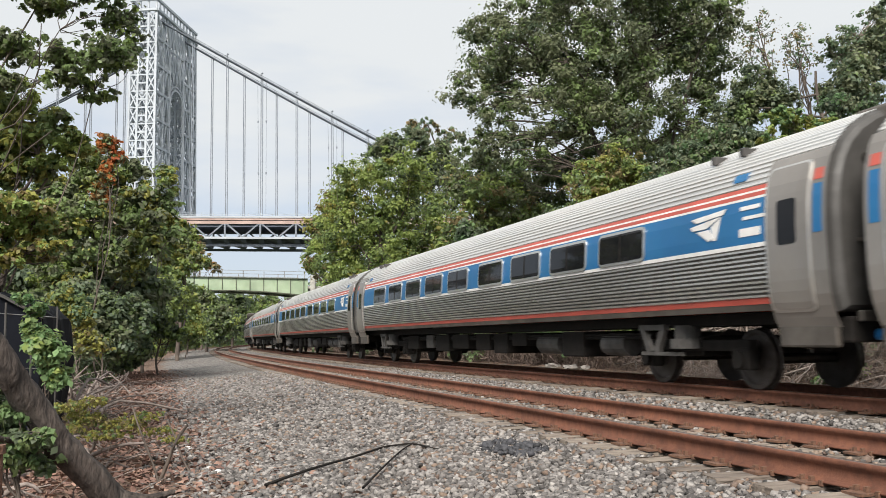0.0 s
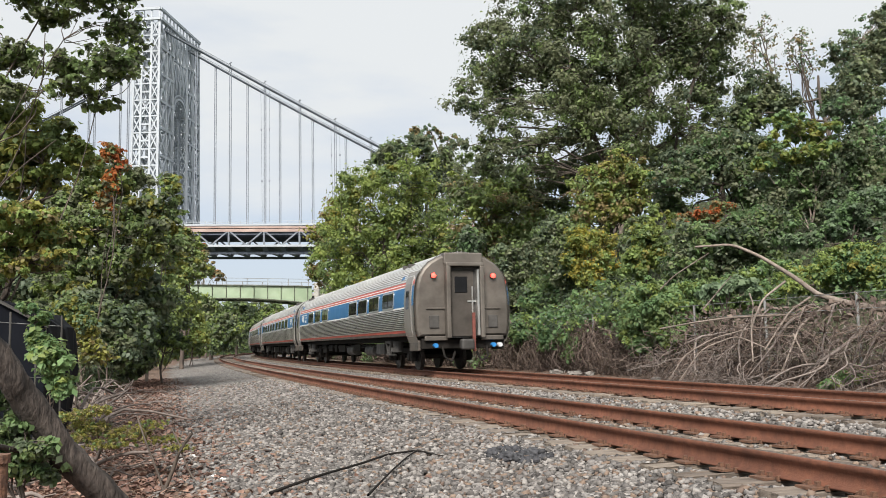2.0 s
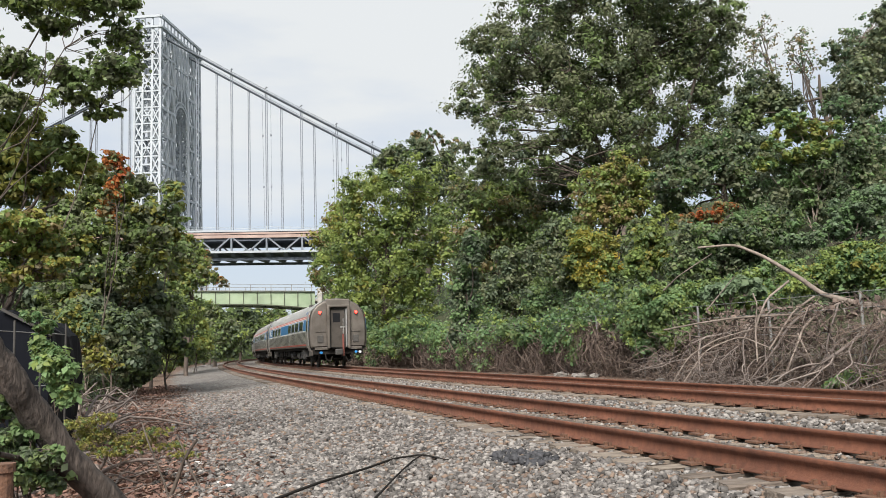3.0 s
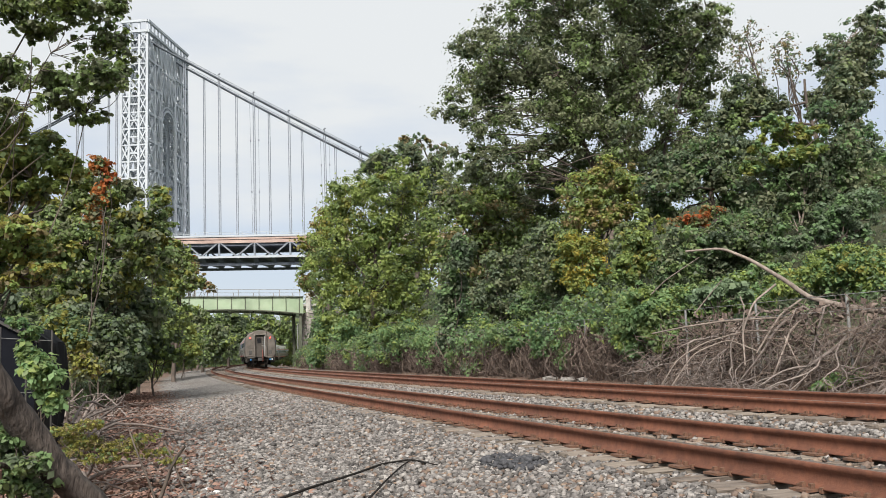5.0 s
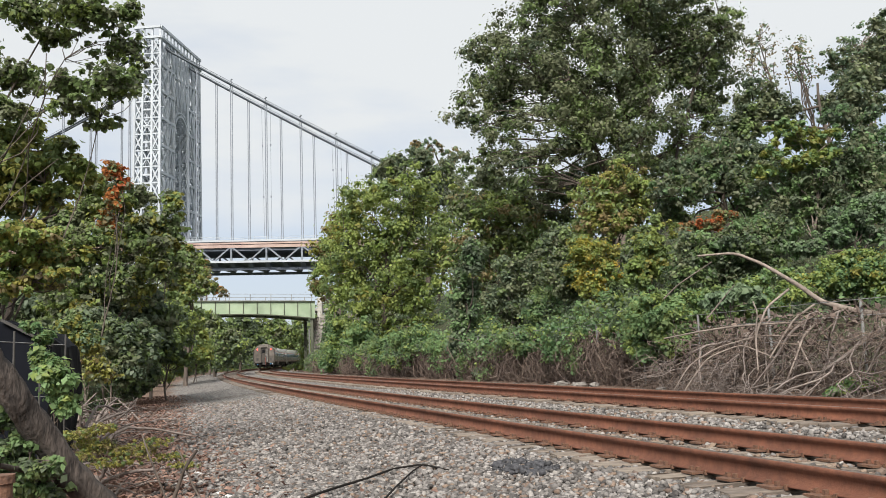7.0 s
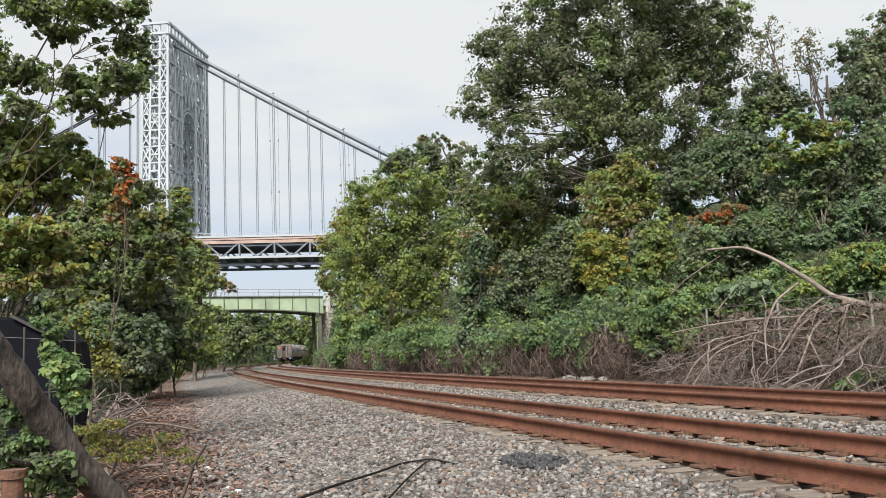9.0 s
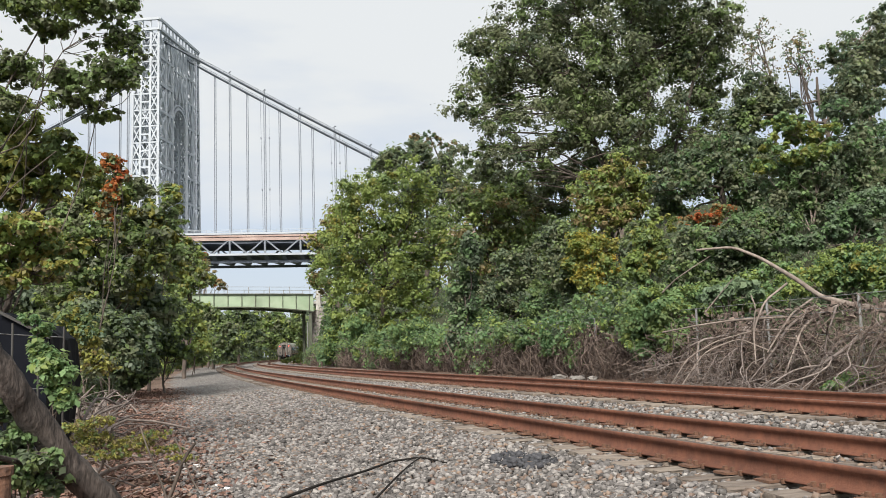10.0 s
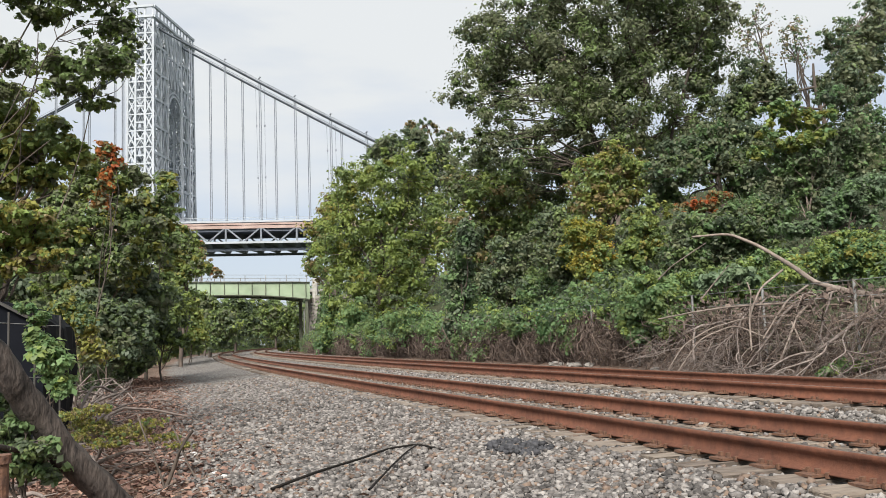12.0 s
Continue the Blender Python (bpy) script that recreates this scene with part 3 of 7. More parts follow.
def truck(car, yc):
    for dy in (-1.295, 1.295):
        wheelset(car, yc + dy)
    bm = bmesh.new()
    for sd in (-1, 1):
        for dy in (-1.295, 1.295):
            box(bm, (sd * 1.0 - 0.11, yc + dy - 0.2, 0.30), (sd * 1.0 + 0.11, yc + dy + 0.2, 0.64), 0.03)
            cyl(bm, (sd * 0.9, yc + dy, 0.457), (sd * 1.16, yc + dy, 0.457), 0.13, seg=14)
        box(bm, (sd * 1.0 - 0.08, yc - 1.5, 0.58), (sd * 1.0 + 0.08, yc + 1.5, 0.76), 0.02)
    box(bm, (-1.05, yc - 0.3, 0.50), (1.05, yc + 0.3, 0.82), 0.03)
    part("truck_frame", bm, UNDER, car)
    for sd in (-1, 1):
        bm = bmesh.new()
        cyl(bm, (sd * 1.12, yc, 0.78), (sd * 1.12, yc, 1.0), 0.22, seg=16)
        cyl(bm, (sd * 1.12, yc, 0.62), (sd * 1.12, yc, 0.78), 0.30, seg=16)
        part("air_spring", bm, UNDER_GREY, car)
        bm = bmesh.new()
        for a, b in (((-0.34, 1.0), (-0.1, 0.55)), ((0.34, 1.0), (0.1, 0.55))):
            beam(bm, (sd * 1.3, yc + 0.75 + a[0], a[1]), (sd * 1.3, yc + 0.75 + b[0], b[1]), 0.09, 0.13)
        box(bm, (sd * 1.3 - 0.06, yc + 0.36, 0.93), (sd * 1.3 + 0.06, yc + 1.14, 1.02))
        box(bm, (sd * 1.3 - 0.05, yc - 0.1, 0.50), (sd * 1.3 + 0.05, yc + 1.1, 0.56))
        part("bolster_anchor", bm, UNDER_GREY, car, "grey steel V-shaped bolster bracket")


def end_face(car, e, tail):
    """One end of a coach; e is -1 at the rear."""
    bm = bmesh.new()
    y = e * HALF_LEN
    outline = [(x, z) for x, z in SIDE[1:]] + [(-x, z) for x, z in SIDE[1:-1]][::-1]
    rows = []
    for inset, yy in ((0.0, y - e * 0.16), (0.035, y - e * 0.05), (0.10, y)):
        rows.append([bm.verts.new((x * (1 - inset / 1.6), yy, 2.4 + (z - 2.4) * (1 - inset / 1.5))) for x, z in outline])
    n = len(outline)
    for a, b in zip(rows, rows[1:]):
        for i in range(n):
            bm.faces.new((a[i], a[(i + 1) % n], b[(i + 1) % n], b[i]))
    bm.faces.new(rows[-1])
    bmesh.ops.recalc_face_normals(bm, faces=bm.faces)
    face = part("end_wall", bm, STEEL_DIRTY if tail and e < 0 else STEEL_DARK, car, "grimy brownish-grey steel coach end")
    # surround of the passage: posts, ledges, steps, head and roof hood
    def slab(name, x0, x1, ya, yb, z0, z1, bevel):
        q = bmesh.new()
        box(q, (x0, min(ya, yb), z0), (x1, max(ya, yb), z1), bevel)
        part(name, q, STEEL_DIRTY, face)

    for sd in (-1, 1):
        slab("passage_post", sd * 0.57 - 0.075, sd * 0.57 + 0.075, y, y + e * 0.30, 1.05, 3.36, 0.03)
        slab("ledge", sd * 0.93 - 0.33, sd * 0.93 + 0.33, y - e * 0.02, y + e * 0.045, 1.98, 2.03, 0.01)
        slab("step_plate", sd * 0.95 - 0.38, sd * 0.95 + 0.38, y, y + e * 0.09, 0.98, 1.12, 0.02)
    slab("passage_head", -0.645, 0.645, y, y + e * 0.30, 3.34, 3.46, 0.03)
    slab("roof_hood", -0.66, 0.66, y - e * 0.5, y + e * 0.10, 3.42, 3.80, 0.04)
    bm = bmesh.new()
    box(bm, (-0.49, min(y + e * 0.02, y + e * 0.24), 1.06), (0.49, max(y + e * 0.02, y + e * 0.24), 3.32))
    for f in [f for f in bm.faces if f.normal.y * e > 0.9]:
        bm.faces.remove(f)
    bmesh.ops.reverse_faces(bm, faces=bm.faces)
    part("passage_lining", bm, STEEL_DARK, face)
    bm = bmesh.new()
    box(bm, (0.40, min(y + e * 0.05, y + e * 0.26), 1.12), (0.475, max(y + e * 0.05, y + e * 0.26), 3.24), 0.01)
    part("door_jamb", bm, STEEL, face, "pale steel door jamb")
    # the door is flush with the wall; its dark colour stands for a shaded recess
    bm = bmesh.new()
    box(bm, (-0.42, min(y + e * 0.03, y + e * 0.07), 1.10), (0.34, max(y + e * 0.03, y + e * 0.07), 3.22), 0.02)
    d = part("end_door", bm, DOOR_GRIME_SHADE, face, "grimy, shade-darkened steel end door with a small window")
    bm = bmesh.new()
    box(bm, (-0.30, min(y + e * 0.06, y + e * 0.082), 2.50), (0.12, max(y + e * 0.06, y + e * 0.082), 3.02), 0.02)
    part("pane", bm, GLASS, d)
    bm = bmesh.new()
    box(bm, (0.12, min(y + e * 0.07, y + e * 0.10), 2.2), (0.42, max(y + e * 0.07, y + e * 0.10), 2.25))
    cyl(bm, (0.28, y + e * 0.1, 1.5), (0.28, y + e * 0.1, 2.7), 0.02)
    part("grab_bar", bm, STEEL, d)
    for sd in (-1, 1):
        bm = bmesh.new()
        cyl(bm, (sd * 1.016, y - e * 0.05, 3.05), (sd * 1.016, y + e * 0.10, 3.05), 0.085, seg=20)
        lamp = part("marker_lamp", bm, UNDER, face, "red marker lamp in a dark round housing")
        bm = bmesh.new()
        bmesh.ops.create_uvsphere(bm, u_segments=16, v_segments=8, radius=0.082, matrix=pose(sd * 1.016, y + e * 0.09, 3.05))
        part("lens", bm, LAMP_RED if tail and e < 0 else HOSE_RED, lamp, smooth=True)
        bm = bmesh.new()
        box(bm, (sd * 1.0 - 0.16, min(y, y + e * 0.05), 1.38), (sd * 1.0 + 0.16, max(y, y + e * 0.05), 1.78), 0.02)
        part("socket_cover", bm, UNDER_GREY, face)
        bm = bmesh.new()
        cyl(bm, (sd * 0.98, y - e * 0.08, 0.82), (sd * 0.98, y + e * 0.14, 0.82), 0.075, seg=16)
        part("connector", bm, HOSE_BLUE, face, "bright blue plastic cable connector")
        bm = bmesh.new()
        pts = [(sd * 0.75, y + e * 0.05, 0.78), (sd * 0.72, y + e * 0.22, 0.45), (sd * 0.5, y + e * 0.25, 0.32), (sd * 0.36, y + e * 0.15, 0.62)]
        for a, b in zip(pts, pts[1:]):
            cyl(bm, a, b, 0.035, seg=8)
        part("hose", bm, UNDER, face)
    bm = bmesh.new()
    cyl(bm, (1.2, y - e * 0.02, 0.82), (1.2, y + e * 0.13, 0.82), 0.075, seg=16)
    part("white_lens", bm, LENS, face)
    bm = bmesh.new()
    box(bm, (-0.16, min(y - e * 0.6, y + e * 0.38), 0.72), (0.16, max(y - e * 0.6, y + e * 0.38), 0.98), 0.04)
    box(bm, (-0.24, min(y + e * 0.22, y + e * 0.50), 0.68), (0.2, max(y + e * 0.22, y + e * 0.50), 1.02), 0.06)
    part("coupler", bm, STEEL_DARK, face)
    bm = bmesh.new()
    box(bm, (0.18, min(y + e * 0.31, y + e * 0.36), 0.62), (0.28, max(y + e * 0.31, y + e * 0.36), 1.85), 0.01, None)
    part("brake_handle_bar", bm, HOSE_RED, face, "faded red steel lever bar")
    bm = bmesh.new()
    box(bm, (-1.4, min(y - e * 0.5, y - e * 0.02), 0.72), (1.4, max(y - e * 0.5, y - e * 0.02), 1.05), 0.03)
    part("end_sill", bm, UNDER, face)


def vestibule(car, e, side):
    """The smooth steel end of the side, with its door."""
    a, b = (HALF_LEN - 1.25, HALF_LEN - 0.1)
    y0, y1 = (a, b) if e > 0 else (-b, -a)
    bm = bmesh.new()
    skin(bm, 0.0, arc_of(3.2), y0, y1, side, 0.036)
    part("vestibule_panel", bm, STEEL_PANEL, car, "smooth brownish steel panel round the door")
    bm = bmesh.new()
    yc = e * (HALF_LEN - 0.80)
    patch(bm, yc, 1.12, 3.10, 0.84, side, 0.05, 0.05, 0.10)
    d = part("door_surround", bm, STEEL, car)
    bm = bmesh.new()
    patch(bm, yc, 1.16, 3.07, 0.77, side, 0.058, 0.03, 0.09)
    leaf_ob = part("side_door", bm, STEEL_PANEL, d, "grimy steel side door")
    bm = bmesh.new()
    patch(bm, yc, 2.02, 2.62, 0.36, side, 0.064, 0.02, 0.05)
    part("pane", bm, GLASS, leaf_ob)
    bm = bmesh.new()
    patch(bm, e * (HALF_LEN - 0.25), 2.12, 2.75, 0.16, side, 0.042, 0.02, 0.01)
    part("blue_stripe_end", bm, BLUE, car)
    bm = bmesh.new()
    patch(bm, e * (HALF_LEN - 0.25), 2.80, 2.95, 0.16, side, 0.042, 0.02, 0.01)
    part("red_stripe_end", bm, RED, car)
    bm = bmesh.new()
    box(bm, (side * 1.43 - 0.05, y0 + 0.1, 0.66), (side * 1.43 + 0.05, y1, 1.0), 0.03)
    part("step_skirt", bm, STEEL_DIRTY, car)


def emblem(car, y, side):
    """The pale three-vaned mark on the blue band, as plain slanted vanes."""
    bm = bmesh.new()
    k = -1 if side < 0 else 1
    x = side_at(arc_of(2.4))[0] + 0.02
    vanes = [((-0.45, 2.62), (0.42, 2.68), (0.36, 2.60), (-0.30, 2.55)), ((-0.48, 2.50), (0.30, 2.585), (-0.05, 2.44), (-0.40, 2.44)), ((-0.30, 2.41), (0.02, 2.42), (0.10, 2.28), (0.0, 2.24)), ((0.05, 2.45), (0.30, 2.58), (0.18, 2.24), (0.08, 2.24))]
    for v in vanes:
        q = [bm.verts.new((side * (side_at(arc_of(zz))[0] + 0.012), y + k * dy, zz)) for dy, zz in v]
        bm.faces.new(q)
    bmesh.ops.recalc_face_normals(bm, faces=bm.faces)
    bmesh.ops.solidify(bm, geom=bm.faces, thickness=0.006)
    part("pale_vane_mark", bm, WHITE, car)
    for dy, z0, z1, w in ((0.95, 2.60, 2.66, 0.42), (0.95, 2.22, 2.34, 0.45), (1.05, 2.46, 2.51, 0.5)):
        bm = bmesh.new()
        patch(bm, y + k * dy, z0, z1, w, side, 0.012, 0.02, 0.01)
        part("pale_bar", bm, WHITE, car)


COACH_WINDOWS = [5.15, 7.25, 9.35, 11.45, 13.85, 15.95, 18.05, 20.15, 22.25]
CAFE_WINDOWS = [3.55, 5.74, 7.71, 9.63, 16.27, 18.40, 20.58]


def coach(windows, seed, label):
    rng = np.random.default_rng(seed)
    car = tagged(new("passenger_coach"), label, "train car", "coaches of the train")
    y0, y1 = -HALF_LEN + 1.25, HALF_LEN - 1.25
    bands = [("lower_fluted_panel", 1.34, 2.05, STEEL, 0.02, 0.062), ("white_line", 2.05, 2.11, WHITE, 0, 1), ("blue_band", 2.11, 2.74, BLUE, 0, 1), ("white_pinstripe", 2.74, 2.775, WHITE, 0, 1),
             ("red_line", 2.775, 2.835, RED, 0, 1), ("white_pinstripe", 2.835, 2.865, WHITE, 0, 1), ("red_line", 2.865, 2.925, RED, 0, 1)]
    for sd in (-1, 1):
        for name, z0, z1, m, ribs, pitch in bands:
            bm = bmesh.new()
            skin(bm, arc_of(z0), arc_of(z1), y0, y1, sd, 0.0 if ribs else 0.004, ribs, pitch)
            part(name, bm, [m, GROOVE_SHADE] if ribs else m, car)
        bm = bmesh.new()
        skin(bm, arc_of(1.255), arc_of(1.34), y0, y1, sd, 0.004)
        part("red_sill_stripe", bm, RED, car)
        bm = bmesh.new()
        skin(bm, arc_of(1.16), arc_of(1.255), y0, y1, sd, 0.0)
        part("sill_skirt", bm, STEEL_DIRTY, car)
        bm = bmesh.new()
        skin(bm, arc_of(2.925), _arc[-1] - 0.01, -HALF_LEN + 0.15, HALF_LEN - 0.15, sd, 0.0, 0.016, 0.085)
        part("fluted_roof", bm, [STEEL_ROOF, STEEL], car)
        for e in (-1, 1):
            vestibule(car, e, sd)
        for w in windows:
            window(car, (-HALF_LEN + w) if sd < 0 else (HALF_LEN - w), sd)
        emblem(car, (-HALF_LEN + 2.55) if sd < 0 else (HALF_LEN - 2.55), sd) if len(windows) == 9 else emblem(car, (-HALF_LEN + 23.4), sd)
        for e in (-1, 1):
            for k in (2.2, 2.9):
                bm = bmesh.new()
                y = e * (HALF_LEN - k)
                box(bm, (sd * 1.05 - 0.16, y - 0.05, 3.50), (sd * 1.05 + 0.16, y + 0.05, 3.63), 0.01)
                part("roof_vent", bm, STEEL_DARK, car)
            bm = bmesh.new()
            y = e * (HALF_LEN - 1.9)
            patch(bm, y, 3.04, 3.16, 0.30, sd, 0.03, 0.03, 0.03)
            part("blue_plate", bm, BLUE, car)
    # inner core: keeps the shell closed
    bm = bmesh.new()
    box(bm, (-1.2, -HALF_LEN + 0.2, 0.98), (1.2, HALF_LEN - 0.2, 1.15))
    part("floor_frame", bm, UNDER, car)
    for e in (-1, 1):
        end_face(car, e, len(windows) == 7)
        truck(car, e * 9.05)
    y = -7.0
    while y < 6.6:
        w = float(rng.uniform(0.5, 1.5))
        deep = float(rng.uniform(0.35, 0.62))
        bm = bmesh.new()
        if rng.random() < 0.25:
            cyl(bm, (0.95, y, 0.68), (0.95, y + w, 0.68), 0.22, seg=16)
            part("air_tank", bm, UNDER_GREY, car)
            bm = bmesh.new()
            cyl(bm, (-0.95, y, 0.68), (-0.95, y + w, 0.68), 0.22, seg=16)
            part("air_tank", bm, UNDER_GREY, car)
        else:
            box(bm, (-1.18, y, 1.04 - deep), (1.2, y + w, 0.94), 0.03)
            part("equipment_box", bm, UNDER_GREY if rng.random() < 0.15 else UNDER, car)
        y += w + float(rng.uniform(0.25, 0.9))
    for sd in (-1, 1):
        for z in (0.86, 0.8):
            bm = bmesh.new()
            cyl(bm, (sd * 1.1, -8, z), (sd * 1.1, 8, z), 0.03, seg=6)
            part("pipe", bm, UNDER, car)
    return car


def engine():
    car = tagged(new("diesel_engine"), "grey boxy diesel engine with a blue band and sloped nose", "locomotive")
    L, W = 10.4, 1.5
    bm = bmesh.new()
    prof = [(-L, 1.1), (-L, 4.1), (-L + 0.3, 4.3), (L - 3.0, 4.3), (L - 1.7, 3.9), (L - 0.6, 2.6), (L, 2.3), (L, 1.1)]
    sides = [[bm.verts.new((sx * (W if z < 4.0 else W - 0.25), y, z)) for y, z in prof] for sx in (-1, 1)]
    bm.faces.new(sides[0])
    bm.faces.new(sides[1][::-1])
    n = len(prof)
    for i in range(n):
        bm.faces.new((sides[0][i], sides[1][i], sides[1][(i + 1) % n], sides[0][(i + 1) % n]))
    bmesh.ops.recalc_face_normals(bm, faces=bm.faces)
    bmesh.ops.bevel(bm, geom=bm.edges[:], offset=0.08, segments=2, affect="EDGES")
    part("hood", bm, STEEL_DIRTY, car)
    for sd in (-1, 1):
        bm = bmesh.new()
        box(bm, (sd * W - 0.01, -L + 0.2, 2.1), (sd * W + 0.012, L - 1.2, 2.75))
        part("blue_band", bm, BLUE, car)
        bm = bmesh.new()
        box(bm, (sd * W - 0.01, L - 2.9, 3.0), (sd * W + 0.02, L - 2.0, 3.6), 0.01)
        part("cab_window", bm, GLASS, car)
        for y in (-6, -2, 2):
            bm = bmesh.new()
            box(bm, (sd * W - 0.01, y, 3.1), (sd * W + 0.03, y + 2.2, 3.9), 0.01)
            part("grille", bm, STEEL_DARK, car)
    bm = bmesh.new()
    box(bm, (-0.5, -L - 0.3, 1.1), (0.5, -L + 0.02, 3.4), 0.04)
    part("rear_passage", bm, STEEL_DARK, car)
    bm = bmesh.new()
    box(bm, (-1.2, -3.2, 0.35), (1.2, 3.2, 1.15), 0.1)
    part("fuel_tank", bm, UNDER, car)
    for e in (-1, 1):
        truck(car, e * 6.6)
    return car


coaches = [coach(CAFE_WINDOWS, 21, "ribbed silver coach with blue band and two lit red lamps")]
for seed in (22, 23):
    coaches.append(coach(COACH_WINDOWS, seed, "silver ribbed passenger coach with blue band and red pinstripes"))
for src in (1, 2):
    coaches.append(copy_thing(coaches[src], pose(0, 0, 0)))
coaches.append(engine())


# ---- the great suspension bridge: tower, cables, hangers and double deck ----
TOWER = Vector((-154.0, 475.5, 0.0))
ACROSS = Vector((0.0916, 0.9958, 0.0))
ALONG = Vector((0.9958, -0.0916, 0.0))


def at_bridge(b, t, z):
    return TOWER + ALONG * b + ACROSS * t + Vector((0, 0, z))


def at_tower(b, t, z):
    k = 1.05 - 0.10 * z / 182  # the legs lean in a little
    return at_bridge(b * k, t * k + 4.0, z)


def lattice(bm, p, q, z0, z1, panels, col, brace, kind="x"):
    """Bracing between two upright lines p and q, each a (b, t) pair."""
    for i in range(panels):
        a, c = z0 + (z1 - z0) * i / panels, z0 + (z1 - z0) * (i + 1) / panels
        mid = ((p[0] + q[0]) / 2, (p[1] + q[1]) / 2)
        beam(bm, at_tower(*p, c), at_tower(*q, c), brace * 1.15)
        if kind == "x":
            beam(bm, at_tower(*p, a), at_tower(*q, c), brace)
            beam(bm, at_tower(*q, a), at_tower(*p, c), brace)
        elif kind == "k":
            beam(bm, at_tower(*p, a), at_tower(*mid, c), brace)
            beam(bm, at_tower(*q, a), at_tower(*mid, c), brace)
        elif kind == "ladder":
            beam(bm, at_tower(*p, (a + c) / 2), at_tower(*q, (a + c) / 2), brace * 1.4)
            if i % 2:
                beam(bm, at_tower(*p, a), at_tower(*q, c), brace * 0.8)
                beam(bm, at_tower(*q, a), at_tower(*p, c), brace * 0.8)


def build_tower():
    tower = tagged(new("bridge_tower"), "tall silver-grey lattice steel suspension bridge tower with arched portal", "bridge tower")
    top, foot = 176.5, 0.0
    bcols, tcols = (-7.0, -2.6, 2.6, 7.0), (10.0, 19.0, 29.0)
    for sign, nm in ((-1, "near_leg"), (1, "far_leg")):
        lat = bmesh.new()
        for b in bcols:
            for t in tcols:
                if abs(b) > 6 or t != 19.0:
                    bm = bmesh.new()
                    beam(bm, at_tower(b, sign * t, foot), at_tower(b, sign * t, top), 1.15)
                    part("column", bm, BRIDGE_GREY, tower)
        for t in (10.0, 29.0):
            for j, (b0, b1) in enumerate(zip(bcols, bcols[1:])):
                lattice(lat, (b0, sign * t), (b1, sign * t), 44, top, 15, 1, 0.66, ("x", "ladder", "x")[j])
        for b in (-7.0, 7.0):
            for t0, t1 in zip(tcols, tcols[1:]):
                lattice(lat, (b, sign * t0), (b, sign * t1), 44, top, 9, 1, 1.15, "k" if t0 < 12 else "x")
        inner = bmesh.new()
        for t in (16.0, 22.5):
            for b0, b1 in ((-5.5, 0.0), (0.0, 5.5)):
                lattice(inner, (b0, sign * t), (b1, sign * t), 44, top, 9, 1, 0.7, "x")
        part("inner_bracing", inner, BRIDGE_GREY, tower)["kind"] = "stuff"
        part("lattice_bracing", lat, BRIDGE_GREY, tower)["kind"] = "stuff"
    for b in (-7.0, 7.0):
        bm = bmesh.new()
        # portal truss over the arch
        for t0, t1 in ((-10, -5), (-5, 0), (0, 5), (5, 10)):
            lattice(bm, (b, t0), (b, t1), 144, top, 2, 1, 0.75, "x")
            beam(bm, at_tower(b, t0, 144), at_tower(b, t0, top), 0.7)
        part("portal_truss", bm, BRIDGE_GREY, tower)["kind"] = "stuff"
        bm = bmesh.new()
        n = 18
        for r, w in ((9.6, 1.1), (11.6, 0.8)):
            pts = [at_tower(b, r * math.cos(math.pi * i / n), 129 + r * 1.12 * math.sin(math.pi * i / n)) for i in range(n + 1)]
            for p, q in zip(pts, pts[1:]):
                beam(bm, p, q, w)
        for i in range(1, n):
            a = math.pi * i / n
            beam(bm, at_tower(b, 9.6 * math.cos(a), 129 + 10.75 * math.sin(a)), at_tower(b, 11.6 * math.cos(a), 129 + 13.0 * math.sin(a)), 0.5)
            if i % 3 == 0:
                beam(bm, at_tower(b, 11.6 * math.cos(a), 129 + 13.0 * math.sin(a)), at_tower(b, 10.0 * math.cos(a), 145), 0.5)
        part("portal_arch", bm, BRIDGE_GREY, tower)
    bm = bmesh.new()
    n = 18
    for i in range(n + 1):
        a = math.pi * i / n
        beam(bm, at_tower(-7, 9.6 * math.cos(a), 129 + 10.75 * math.sin(a)), at_tower(7, 9.6 * math.cos(a), 129 + 10.75 * math.sin(a)), 0.4)
    for b in (-4, 0, 4):
        pts = [at_tower(b, 9.6 * math.cos(math.pi * i / n), 129 + 10.75 * math.sin(math.pi * i / n)) for i in range(n + 1)]
        for p, q in zip(pts, pts[1:]):
            beam(bm, p, q, 0.35)
    part("arch_soffit", bm, BRIDGE_GREY, tower)
    # cornice and top storey
    bm = bmesh.new()
    for z, o in ((176.5, 0.9), (182.3, 0.6)):
        for b in (-7 - o, 7 + o):
            beam(bm, at_tower(b, -29 - o, z), at_tower(b, 29 + o, z), 1.3)
        for t in (-29 - o, 29 + o):
            beam(bm, at_tower(-7 - o, t, z), at_tower(7 + o, t, z), 1.3)
    for t in np.arange(-29, 29.1, 4.8333):
        for b in (-7, 7):
            beam(bm, at_tower(b, t, 176), at_tower(b, t, 182.5), 0.9)
    for b in (-2.4, 2.4):
        for t in (-29, 29):
            beam(bm, at_tower(b, t, 176), at_tower(b, t, 182.5), 0.9)
    part("top_storey", bm, BRIDGE_GREY, tower)
    return tower


def cable_z(b):
    return 176.4 - 0.62 * b + 0.00022 * b * b if b >= 0 else 176.4 + 0.60 * b + 0.0010 * b * b


def deck_z(b):
    return 68.0 - 0.03 * max(b, -20)


